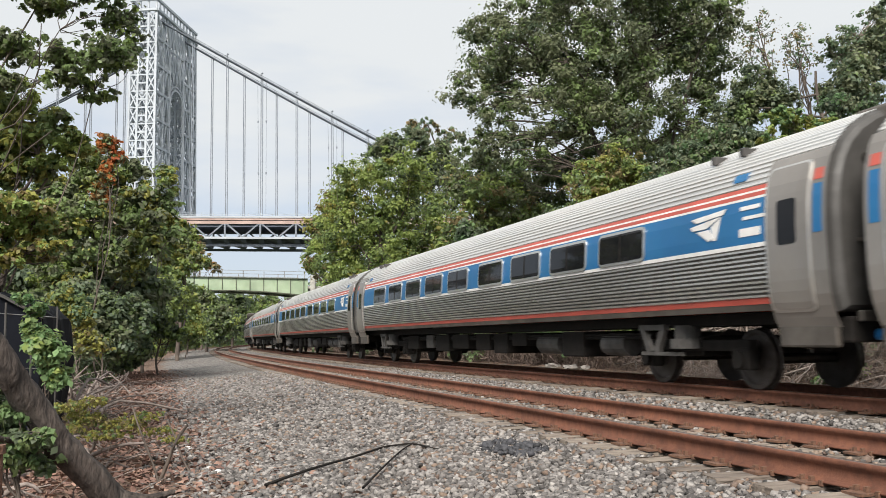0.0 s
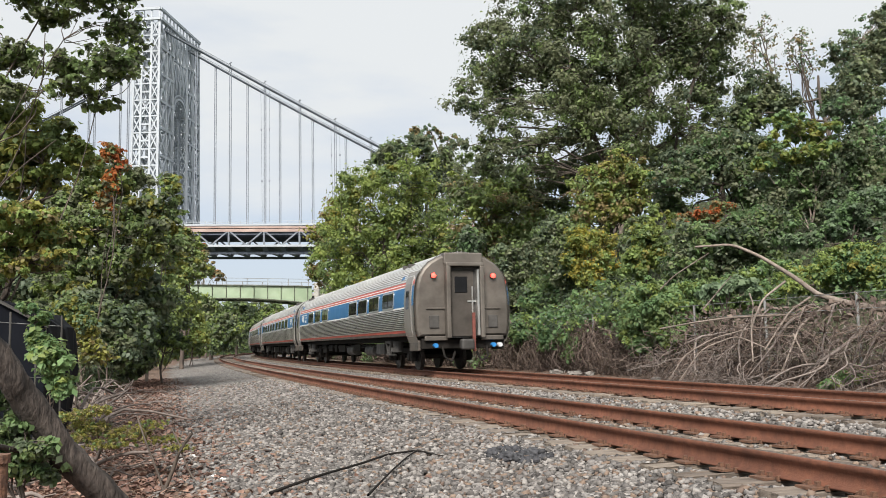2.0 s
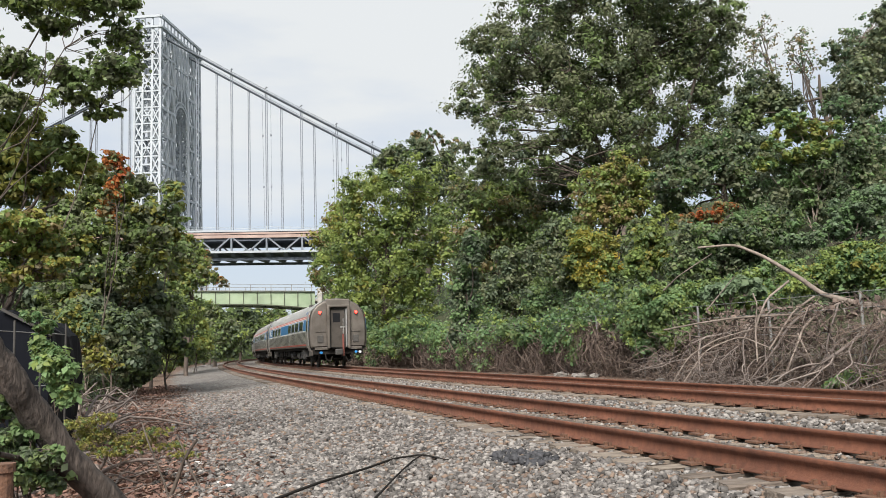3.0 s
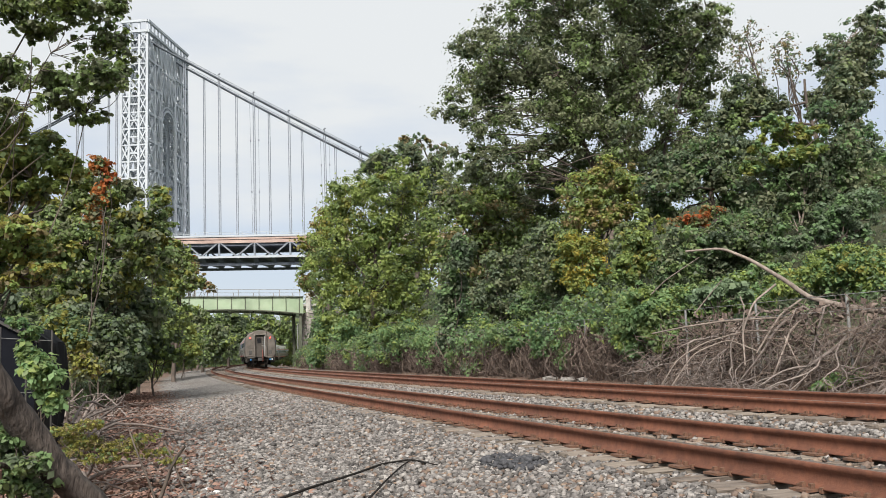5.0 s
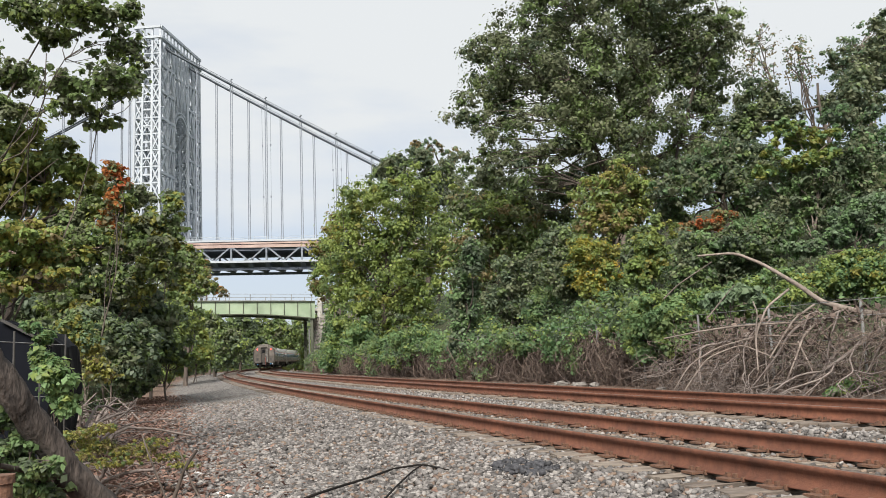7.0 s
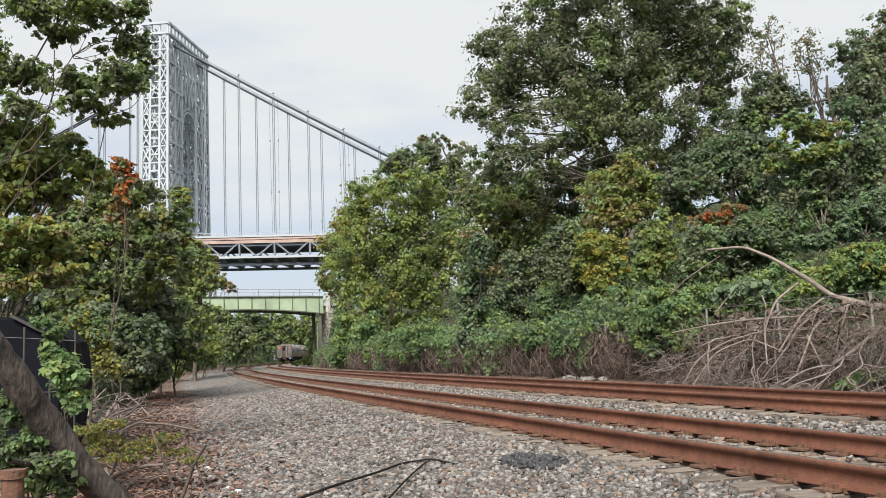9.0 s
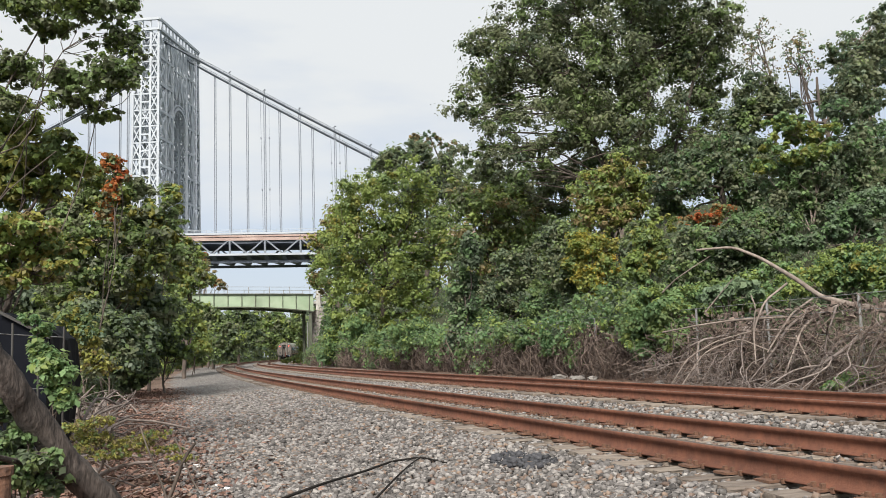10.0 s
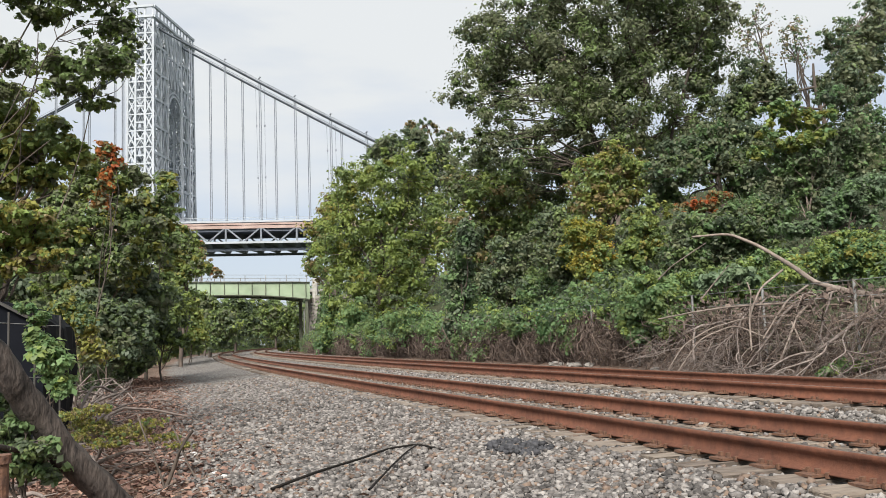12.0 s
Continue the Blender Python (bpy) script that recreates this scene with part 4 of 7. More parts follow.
def build_bridge():
    bridge = tagged(new("suspension_bridge"), "grey suspension bridge deck on double truss hung from pale cables", "bridge")
    for t in (-16.0, 16.0):
        for o in (-0.75, 0.75):
            bs = np.linspace(-180, 185, 74)
            V, F = tube_arrays([at_bridge(b, t + o * 1.5, cable_z(b)) for b in bs], 0.52, 8)
            part_np("main_cable", V, F, CABLE, bridge, smooth=True)
        for o in (-1.1, 1.1):
            bs = np.linspace(-180, 185, 40)
            V, F = tube_arrays([at_bridge(b, t + o, cable_z(b) + 1.4) for b in bs], 0.07, 4)
            part_np("cable_handrail", V, F, CABLE, bridge)
        for k in range(-9, 9):
            b = (24.15 if t < 0 else 23.1) + 18.85 * k
            if -8 < b < 8:
                continue
            bm = bmesh.new()
            for o in (-0.45, 0.45):
                beam(bm, at_bridge(b + o, t, deck_z(b) - 4), at_bridge(b + o, t, cable_z(b)), 0.40)
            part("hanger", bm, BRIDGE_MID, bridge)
            if t < 0 and k in (2, 4, 6):  # slack service ropes beside every other hanger
                for o, d in ((-2.3, 0.9), (2.4, 0.0)):
                    thin_bar = bmesh.new()
                    beam(thin_bar, at_bridge(b + o + d, t, deck_z(b)), at_bridge(b + o, t, cable_z(b) - 1.5), 0.16)
                    for f in (0.3, 0.68):
                        beam(thin_bar, at_bridge(b + o + d * (1 - f), t, deck_z(b) + (cable_z(b) - deck_z(b)) * f - 0.5), at_bridge(b + o + d * (1 - f), t, deck_z(b) + (cable_z(b) - deck_z(b)) * f + 0.5), 0.6)
                    part("service_rope", thin_bar, BRIDGE_MID, bridge)
            if t < 0 and b > 0:
                bm = bmesh.new()
                beam(bm, at_bridge(b, t, cable_z(b)), at_bridge(b, t, cable_z(b) + 3.4), 0.22)
                beam(bm, at_bridge(b - 0.7, t, cable_z(b) + 2.4), at_bridge(b + 0.7, t, cable_z(b) + 3.0), 0.35)
                part("cable_lamp", bm, CABLE, bridge)
    b0, b1 = -320.0, 230.0

    def slab(name, t0, t1, za, zb, m):
        bm = bmesh.new()
        for x, y in ((b0, -7.2), (-7.2, 7.2), (7.2, b1)):
            vs = [bm.verts.new(at_bridge(b, t, deck_z(b) + z)) for b in (x, y) for t in (t0, t1) for z in (za, zb)]
            for f in ((0, 1, 3, 2), (4, 6, 7, 5), (0, 4, 5, 1), (2, 3, 7, 6), (0, 2, 6, 4), (1, 5, 7, 3)):
                bm.faces.new([vs[i] for i in f])
        bmesh.ops.recalc_face_normals(bm, faces=bm.faces)
        return part(name, bm, m, bridge)

    slab("upper_roadway", -17.2, 17.2, -2.6, -1.6, BRIDGE_DARK)
    # dark slab added to stand for the shade beneath the upper floor
    slab("upper_shade_slab", -16.9, 16.9, -6.6, -5.4, BRIDGE_DARK)
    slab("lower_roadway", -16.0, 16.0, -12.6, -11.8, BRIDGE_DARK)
    for t in (-17.6, 17.6):
        slab("parapet", t - 0.25, t + 0.25, -1.9, -0.9, BRIDGE_GREY)
        slab("top_chord", t - 0.5, t + 0.5, -5.2, -3.6, BRIDGE_CHORD)
        slab("fascia", t - 0.2, t + 0.2, -3.2, -2.3, BRIDGE_CHORD)
        slab("bottom_chord", t - 0.5, t + 0.5, -13.0, -11.9, BRIDGE_GREY)
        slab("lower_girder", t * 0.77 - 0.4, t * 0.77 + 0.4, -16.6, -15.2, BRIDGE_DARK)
        bm = bmesh.new()
        for k in range(-18, 12):
            b = 24.15 + 18.85 * k
            beam(bm, at_bridge(b, t, deck_z(b) - 12.2), at_bridge(b, t, deck_z(b) - 4), 0.9)
            m = b + 9.425
            beam(bm, at_bridge(b, t, deck_z(b) - 4.4), at_bridge(m, t, deck_z(m) - 12.2), 0.75)
            beam(bm, at_bridge(b + 18.85, t, deck_z(b + 18.85) - 4.4), at_bridge(m, t, deck_z(m) - 12.2), 0.75)
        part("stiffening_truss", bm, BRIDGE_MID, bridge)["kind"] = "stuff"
        bm = bmesh.new()
        for k in range(-60, 40):
            b = 24.15 + 6.283 * k
            if b < b1:
                beam(bm, at_bridge(b, t, deck_z(b) - 1), at_bridge(b, t, deck_z(b) + 0.6), 0.18)
        for z in (-0.2, 0.6):
            beam(bm, at_bridge(7.2, t, deck_z(7.2) + z), at_bridge(b1, t, deck_z(b1) + z), 0.16)
            beam(bm, at_bridge(-20, t, deck_z(-20) + z), at_bridge(b0, t, deck_z(b0) + z), 0.16)
        part("railing", bm, BRIDGE_GREY, bridge)
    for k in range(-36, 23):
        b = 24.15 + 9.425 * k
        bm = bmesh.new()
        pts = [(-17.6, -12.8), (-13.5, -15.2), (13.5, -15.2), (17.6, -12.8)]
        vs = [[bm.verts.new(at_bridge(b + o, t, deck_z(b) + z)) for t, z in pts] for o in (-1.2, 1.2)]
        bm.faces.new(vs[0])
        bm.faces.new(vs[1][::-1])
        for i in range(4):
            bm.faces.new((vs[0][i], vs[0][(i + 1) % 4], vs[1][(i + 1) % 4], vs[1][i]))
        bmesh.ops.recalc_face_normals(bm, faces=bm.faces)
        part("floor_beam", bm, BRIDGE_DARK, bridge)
        bm = bmesh.new()
        for z in (-4.2,):
            beam(bm, at_bridge(b, -17, deck_z(b) + z), at_bridge(b, 17, deck_z(b) + z), 1.0, 3.0)
        part("upper_floor_beam", bm, BRIDGE_DARK, bridge)


build_tower()
build_bridge()


# ---- the green girder bridge over the tracks ----
def build_green_bridge():
    right, way = Vector((-16.1, 105.0, 0)), Vector((-0.945, -0.327, 0)).normalized()
    back = Vector((-way.y, way.x, 0))
    if back.y < 0:
        back = -back
    gb = tagged(new("footbridge"), "pale green riveted plate girder bridge with thin railing", "bridge")
    span = 24.0

    def at(d, w, z):
        return right + way * d + back * w + Vector((0, 0, z + 0.012 * d))

    def bottom(d):
        k = (d - 9.2) / 9.2
        return 6.65 - 0.56 * min(k * k, 1.3)

    for w in (0.0, 5.0):
        bm = bmesh.new()
        n = 30
        rows = []
        for i in range(n + 1):
            d = span * i / n
            rows.append([bm.verts.new(at(d, w + o, z)) for o, z in ((0, bottom(d)), (0.04, bottom(d)), (0.04, 8.1), (0, 8.1))])
        for a, b in zip(rows, rows[1:]):
            for i in range(4):
                bm.faces.new((a[i], a[(i + 1) % 4], b[(i + 1) % 4], b[i]))
        bmesh.ops.recalc_face_normals(bm, faces=bm.faces)
        g = part("girder_web", bm, GIRDER, gb)
        bm = bmesh.new()
        ring = []
        for i in range(n + 1):
            d = span * i / n
            ring.append([bm.verts.new(at(d, w + o, bottom(d) + z)) for o, z in ((-0.18, -0.09), (0.18, -0.09), (0.18, 0.03), (-0.18, 0.03))])
        for a, b in zip(ring, ring[1:]):
            for i in range(4):
                bm.faces.new((a[i], a[(i + 1) % 4], b[(i + 1) % 4], b[i]))
        bmesh.ops.recalc_face_normals(bm, faces=bm.faces)
        part("bottom_flange", bm, GIRDER_DARK, g)
        bm = bmesh.new()
        beam(bm, at(0, w, 8.13), at(span, w, 8.13), 0.4, 0.08)
        part("top_flange", bm, GIRDER_DARK, g)
        for i in range(15):
            d = 0.5 + 1.58 * i
            bm = bmesh.new()
            beam(bm, at(d, w - 0.06, bottom(d)), at(d, w - 0.06, 8.1), 0.07, 0.14)
            part("stiffener", bm, GIRDER_DARK, g)
    bm = bmesh.new()
    vs = [bm.verts.new(at(d, w, z)) for d in (-3, span) for w in (0.1, 4.9) for z in (7.0, 7.3)]
    for f in ((0, 1, 3, 2), (4, 6, 7, 5), (0, 4, 5, 1), (2, 3, 7, 6), (0, 2, 6, 4), (1, 5, 7, 3)):
        bm.faces.new([vs[i] for i in f])
    bmesh.ops.recalc_face_normals(bm, faces=bm.faces)
    part("deck", bm, CONCRETE, gb)
    for w in (0.0, 5.0):
        for i in range(9):
            bm = bmesh.new()
            beam(bm, at(0.4 + 2.4 * i, w, 8.1), at(0.4 + 2.4 * i, w, 9.0), 0.07)
            part("rail_post", bm, GALV, gb)
        for z in (8.98, 8.6):
            bm = bmesh.new()
            beam(bm, at(0.2, w, z), at(span, w, z), 0.05)
            part("handrail", bm, GALV, gb)
    # the near bank's steel bents and the stone abutment
    for w in (0.2, 4.8):
        bm = bmesh.new()
        a, b = at(0.35, w, -0.5), at(0.35, w, 6.1)
        beam(bm, a, b, 0.34, 0.34)
        part("steel_column", bm, GIRDER_DARK, gb)
    ab = tagged(new("abutment"), "rough granite block abutment with pale concrete corner post", "abutment")
    core = bmesh.new()
    corner = [at(-0.5, -0.4, 0), at(-0.5, 5.6, 0), at(-6.5, 5.6, 0), at(-6.5, -0.4, 0)]
    lo = [core.verts.new((p.x, p.y, -0.6)) for p in corner]
    hi = [core.verts.new((p.x, p.y, 6.3)) for p in corner]
    core.faces.new(lo)
    core.faces.new(hi)
    for i in range(4):
        core.faces.new((lo[i], lo[(i + 1) % 4], hi[(i + 1) % 4], hi[i]))
    bmesh.ops.recalc_face_normals(core, faces=core.faces)
    part("core", core, MORTAR, ab)
    rng = np.random.default_rng(5)

    def block_mesh():
        bm = bmesh.new()
        box(bm, (-0.5, -0.09, -0.5), (0.5, 0.09, 0.5), 0.05)
        for v in bm.verts:
            v.co += Vector(rng.uniform(-0.02, 0.02, 3))
        me = bpy.data.meshes.new("stone_block")
        bm.to_mesh(me)
        bm.free()
        me.materials.append(GRANITE)
        return me

    blocks = [block_mesh() for _ in range(4)]
    for origin, run, length in ((at(-0.5, -0.4, 0), -way, 6.0), (at(-0.5, -0.4, 0), back, 6.0)):
        z = -0.5
        while z < 6.2:
            hgt = float(rng.uniform(0.36, 0.5))
            d = 0.0
            while d < length - 0.2:
                w = min(float(rng.uniform(0.55, 1.15)), length - d)
                c = origin + run * (d + w / 2)
                ob = new("stone_block", blocks[int(rng.integers(4))])
                ob.parent = ab
                ob.matrix_basis = Matrix.LocRotScale((c.x, c.y, z + hgt / 2), Euler((0, 0, math.atan2(run.y, run.x))), (w - 0.03, 1.0 + float(rng.uniform(0, 0.6)), hgt - 0.03))
                d += w
            z += hgt
    bm = bmesh.new()
    c = at(-0.6, -0.1, 0)
    box(bm, (c.x - 0.28, c.y - 0.35, 6.2), (c.x + 0.28, c.y + 0.35, 8.55), 0.04)
    part("corner_post", bm, CONCRETE, ab, "pale concrete corner post")
    bm = bmesh.new()
    c = at(-0.9, -0.56, 0)
    box(bm, (-0.5, -0.03, 0.2), (0.9, 0.03, 2.0), 0.02, Matrix.Translation((c.x, c.y, 0)) @ Matrix.Rotation(math.atan2(-way.y, -way.x), 4, "Z"))
    part("painted_patch", bm, PAINT_TAG, ab, "pale blue spray-painted patch on the stones")
    bm = bmesh.new()
    p = at(0.95, -1.2, -0.4)
    cyl(bm, p, p + Vector((0, 0, 5.2)), 0.11, 0.08)
    part("pole", bm, GALV, tagged(new("signal_pole"), "slim pale metal pole beside the bridge abutment", "pole"))
    bm = bmesh.new()
    q = at(-0.3, -1.6, -0.4)
    cyl(bm, q, q + Vector((0, 0, 2.6)), 0.09, 0.09)
    part("post", bm, GALV, tagged(new("marker_post"), "short pale metal post by the bridge abutment", "post"))


build_green_bridge()


# ---- plants ----
def leaf_arrays(C, R, per, size, rng, up=0.5, out=0.85, flat=0.7, wide=0.66):
    """Pointed leaves in clumps round the centres C of radii R: corners and quads."""
    C, R = np.asarray(C, float), np.asarray(R, float)
    n = len(C) * per
    c = np.repeat(C, per, 0)
    r = np.repeat(R, per, 0)
    d = rng.normal(size=(n, 3))
    d /= np.linalg.norm(d, axis=1)[:, None]
    k = np.clip(np.abs(rng.normal(size=n)) * 0.68, 0.05, 1.7)
    p = c + d * (r * k)[:, None] * np.array([1, 1, flat])
    nrm = d * out + np.array([0, 0, up]) + rng.normal(size=(n, 3)) * 0.35
    nrm /= np.linalg.norm(nrm, axis=1)[:, None] + 1e-9
    a = np.cross(nrm, rng.normal(size=(n, 3)))
    a[:, 2] -= 0.35
    a -= nrm * (a * nrm).sum(1)[:, None]
    a /= np.linalg.norm(a, axis=1)[:, None] + 1e-9
    b = np.cross(nrm, a)
    ln = size * rng.uniform(0.6, 1.35, n)[:, None]
    w = ln * wide * rng.uniform(0.7, 1.2, n)[:, None]
    V = np.stack([p - a * ln * 0.5, p - a * ln * 0.02 + b * w * 0.5 + nrm * ln * 0.10, p + a * ln * 0.5 - nrm * ln * 0.05, p - a * ln * 0.02 - b * w * 0.5 + nrm * ln * 0.10], 1).reshape(-1, 3)
    return V, np.arange(4 * n).reshape(-1, 4)


def bent(p, q, rng, bow=0.12, n=6):
    p, q = np.asarray(p, float), np.asarray(q, float)
    t = np.linspace(0, 1, n)[:, None]
    L = np.linalg.norm(q - p)
    off = rng.normal(size=3) * bow * L
    off2 = rng.normal(size=3) * bow * L * 0.5
    return p + (q - p) * t + off * np.sin(np.pi * t) + off2 * np.sin(2 * np.pi * t)


def plant(name, label, category, lobes, clumps, per, size, mats, seed, trunk=0.15, bark=None, foot=None, limbs=0.35, clump_r=(0.10, 0.2), hollow=0.45, group="", shares=None, twig=0.012):
    """A tree or shrub: a trunk, limbs that reach its clumps, and a crown of many leaves inside uneven lobes (x, y, z, rx, rz)."""
    rng = np.random.default_rng(seed)
    lobes = np.asarray(lobes, float)
    vol = lobes[:, 3] * lobes[:, 3] * lobes[:, 4]
    which = rng.choice(len(lobes), clumps, p=vol ** 0.7 / (vol ** 0.7).sum())
    L = lobes[which]
    d = rng.normal(size=(clumps, 3))
    d /= np.linalg.norm(d, axis=1)[:, None]
    k = rng.uniform(hollow, 1.0, clumps) * (0.86 + 0.22 * np.sin(d[:, 0] * 5 + seed) * np.cos(d[:, 2] * 4 + seed * 2))
    C = L[:, :3] + d * (1.1 * k)[:, None] * np.stack([L[:, 3], L[:, 3] * 0.85, L[:, 4]], -1)
    span = np.minimum(L[:, 3], L[:, 4])
    R = span * rng.uniform(*clump_r, clumps)
    gz, _, _ = ground_z(C[:, 0], C[:, 1])
    C[:, 2] = np.maximum(C[:, 2], gz + R * 0.3)
    mid = (lobes[:, :3] * vol[:, None]).sum(0) / vol.sum()
    if foot is None:
        foot = (mid[0], mid[1])
    fz = float(ground_z([foot[0]], [foot[1]])[0][0]) - 0.15
    thing = tagged(new(name), label, category, group)
    head = np.array([mid[0], mid[1], mid[2] + lobes[:, 4].max() * 0.35])
    stem = bent((foot[0], foot[1], fz), head, rng, 0.05, 10)
    H = np.linalg.norm(head - stem[0])
    V, F = tube_arrays(stem, np.linspace(trunk, trunk * 0.35, 10), 9)
    part_np("trunk", V, F, bark or BARK, thing, smooth=True)
    pick = rng.permutation(clumps)[:max(6, int(clumps * limbs))]
    main = pick[:min(9, len(pick) // 3)]
    nodes = [stem[2:]]
    for i in main:
        a = stem[int(rng.integers(2, 8))]
        line = bent(a, a + (C[i] - a) * 0.85, rng, 0.08, 9)
        V, F = tube_arrays(line, np.linspace(trunk * 0.42, max(twig, trunk * 0.08), 9), 6)
        part_np("limb", V, F, bark or BARK, thing, smooth=True)
        nodes.append(line[2:])
    nodes = np.concatenate(nodes)
    arr = []
    for i in pick[len(main):]:
        dist = np.linalg.norm(nodes - C[i], axis=1) + 1.5 * np.maximum(0, nodes[:, 2] - C[i][2])
        a = nodes[int(np.argmin(dist))]
        r0 = min(trunk * 0.22, max(twig, np.linalg.norm(C[i] - a) * 0.010))
        arr.append(tube_arrays(bent(a, C[i], rng, 0.09, 6), np.linspace(r0, twig * 0.5, 6), 4))
    V, F = join(arr)
    part_np("fine_twig", V, F, bark or BARK, thing, smooth=True)["kind"] = "stuff"
    V, F = leaf_arrays(C, R, per, size, rng)
    shares = np.asarray(shares if shares is not None else [1] * len(mats), float)
    lean = rng.choice(len(mats), clumps, p=shares / shares.sum())
    idx = np.repeat(lean, per)
    stray = rng.random(len(idx)) < 0.18
    idx[stray] = rng.choice(len(mats), stray.sum(), p=shares / shares.sum())
    crown = part_np("crown", V, F, mats, thing, indices=idx)
    return thing


plant("oak_tree", "tall dark green oak with many dark limbs on the bank", "tree",
      [(9.27, 56.34, 20.37, 5.44, 4.35), (15.04, 58.32, 21.61, 5.26, 5.26), (5.31, 58.32, 20.44, 4.13, 4.13), (3.26, 58.98, 17.14, 2.85, 3.42), (7.79, 55.68, 15.27, 4.66, 2.87), (12.89, 55.68, 15.05, 3.94, 3.23), (17.82, 58.98, 20.11, 3.23, 4.56), (18.27, 55.02, 21.39, 2.13, 2.48), (7.83, 55.02, 24.16, 4.60, 2.83), (13.74, 55.02, 24.66, 4.96, 3.19), (2.67, 58.32, 21.96, 1.88, 1.88), (2.99, 57.00, 13.15, 2.02, 1.65), (5.10, 55.68, 12.77, 2.87, 2.15), (17.86, 57.66, 15.36, 2.60, 2.60), (11.12, 57.00, 18.18, 4.77, 4.04)],
      1050, 116, 0.2475, [LEAF_OAK, LEAF_DARK, LEAF_GREEN], 100, shares=[6, 1, 3], trunk=0.5, limbs=0.45, clump_r=(0.17, 0.29), hollow=0.3, twig=0.03)
plant("maple_tree", "leafy green maple with yellow-tinged top beside the bridge", "tree",
      [(-5.92, 79.90, 13.19, 4.89, 4.63), (-8.45, 78.63, 11.03, 3.04, 5.06), (-5.51, 79.27, 8.41, 5.36, 4.08), (-1.74, 78.00, 12.22, 3.51, 4.02), (-9.80, 76.73, 8.35, 2.22, 3.95), (-3.54, 76.10, 16.05, 2.94, 1.96), (-7.68, 77.37, 15.44, 2.24, 1.74), (-2.39, 78.00, 8.17, 3.01, 3.51), (-8.34, 76.10, 4.78, 2.69, 2.20), (-6.15, 79.27, 4.34, 3.57, 2.30), (-2.52, 78.00, 4.64, 3.01, 2.26)],
      620, 92, 0.297, [LEAF_GREEN, LEAF_BRIGHT, LEAF_YELLOW, LEAF_DARK], 101, shares=[3.5, 8, 1.2, 0.6], trunk=0.35, clump_r=(0.18, 0.3), hollow=0.5, limbs=0.2, twig=0.03)
plant("autumn_tree", "tree with yellowing orange-tinged leaves near the bridge", "tree",
      [(-10.45, 87.23, 14.19, 2.13, 2.53), (-11.83, 88.52, 11.82, 2.17, 2.56), (-12.51, 88.77, 8.98, 1.71, 2.57), (-8.48, 88.26, 17.18, 1.99, 1.14)],
      170, 61, 0.374, [LEAF_YELLOW, LEAF_BROWN, LEAF_GREEN], 102, shares=[2, 3, 3], trunk=0.25, clump_r=(0.22, 0.36), twig=0.03)
plant("dark_tree", "dark green rounded treetop beyond the maple", "tree",
      [(-3.84, 98.00, 22.33, 4.73, 2.52), (-0.04, 99.14, 21.10, 3.19, 2.87), (-7.04, 97.43, 21.69, 1.88, 1.76), (-1.45, 98.57, 17.77, 3.81, 3.81)],
      230, 61, 0.44, [LEAF_DARK, LEAF_GREEN, LEAF_OAK], 103, shares=[3, 2, 3], trunk=0.3, clump_r=(0.22, 0.36), twig=0.03)
plant("pale_tree", "thin pale green treetop seen beyond the maple", "tree",
      [(-2.36, 107.30, 26.81, 2.90, 1.66), (1.16, 109.05, 26.34, 1.97, 1.26)],
      70, 27, 0.44, [LEAF_SUMAC, LEAF_BROWN], 104, shares=[3, 2], trunk=0.2, clump_r=(0.12, 0.25), limbs=0.9, twig=0.03)
plant("vine_tree", "olive-green tree hung with vines", "tree",
      [(2.62, 61.07, 10.00, 2.56, 2.36), (4.98, 61.07, 9.50, 2.36, 2.16), (1.74, 62.62, 7.00, 2.22, 2.42), (4.12, 62.00, 6.84, 2.59, 2.20), (1.13, 62.62, 11.95, 1.61, 1.41), (6.08, 61.07, 7.86, 1.77, 1.97), (3.99, 62.62, 11.83, 2.22, 1.41)],
      420, 68, 0.297, [LEAF_OAK, LEAF_BROWN, LEAF_GREEN, LEAF_BRIGHT], 105, shares=[3, 2, 4, 2.5], trunk=0.22, limbs=0.2, clump_r=(0.22, 0.36), twig=0.02)
plant("understory_tree", "olive-green understory tree below the oak", "tree",
      [(6.70, 65.08, 12.58, 3.77, 1.89), (11.01, 65.08, 13.70, 3.77, 1.89), (2.93, 65.54, 13.26, 2.32, 1.69), (16.22, 65.54, 14.01, 3.38, 2.11), (19.85, 64.62, 14.95, 2.91, 2.08), (7.44, 65.08, 10.41, 2.93, 1.68)],
      430, 95, 0.275, [LEAF_OAK, LEAF_GREEN, LEAF_DARK], 106, shares=[4, 4, 1], trunk=0.15, limbs=0.15, clump_r=(0.25, 0.4), twig=0.02)
plant("dark_vine_column", "tall column of dark vines draped over a dead trunk", "vine",
      [(0.81, 43.73, 3.76, 0.68, 1.69), (0.65, 43.99, 1.81, 0.74, 1.42), (0.78, 43.37, 0.41, 0.61, 0.84), (1.21, 42.67, 5.61, 0.60, 1.10)],
      190, 65, 0.209, [LEAF_DARK, LEAF_VINE, LEAF_OAK], 107, shares=[4, 3, 1], trunk=0.12, clump_r=(0.35, 0.6), limbs=0.15)
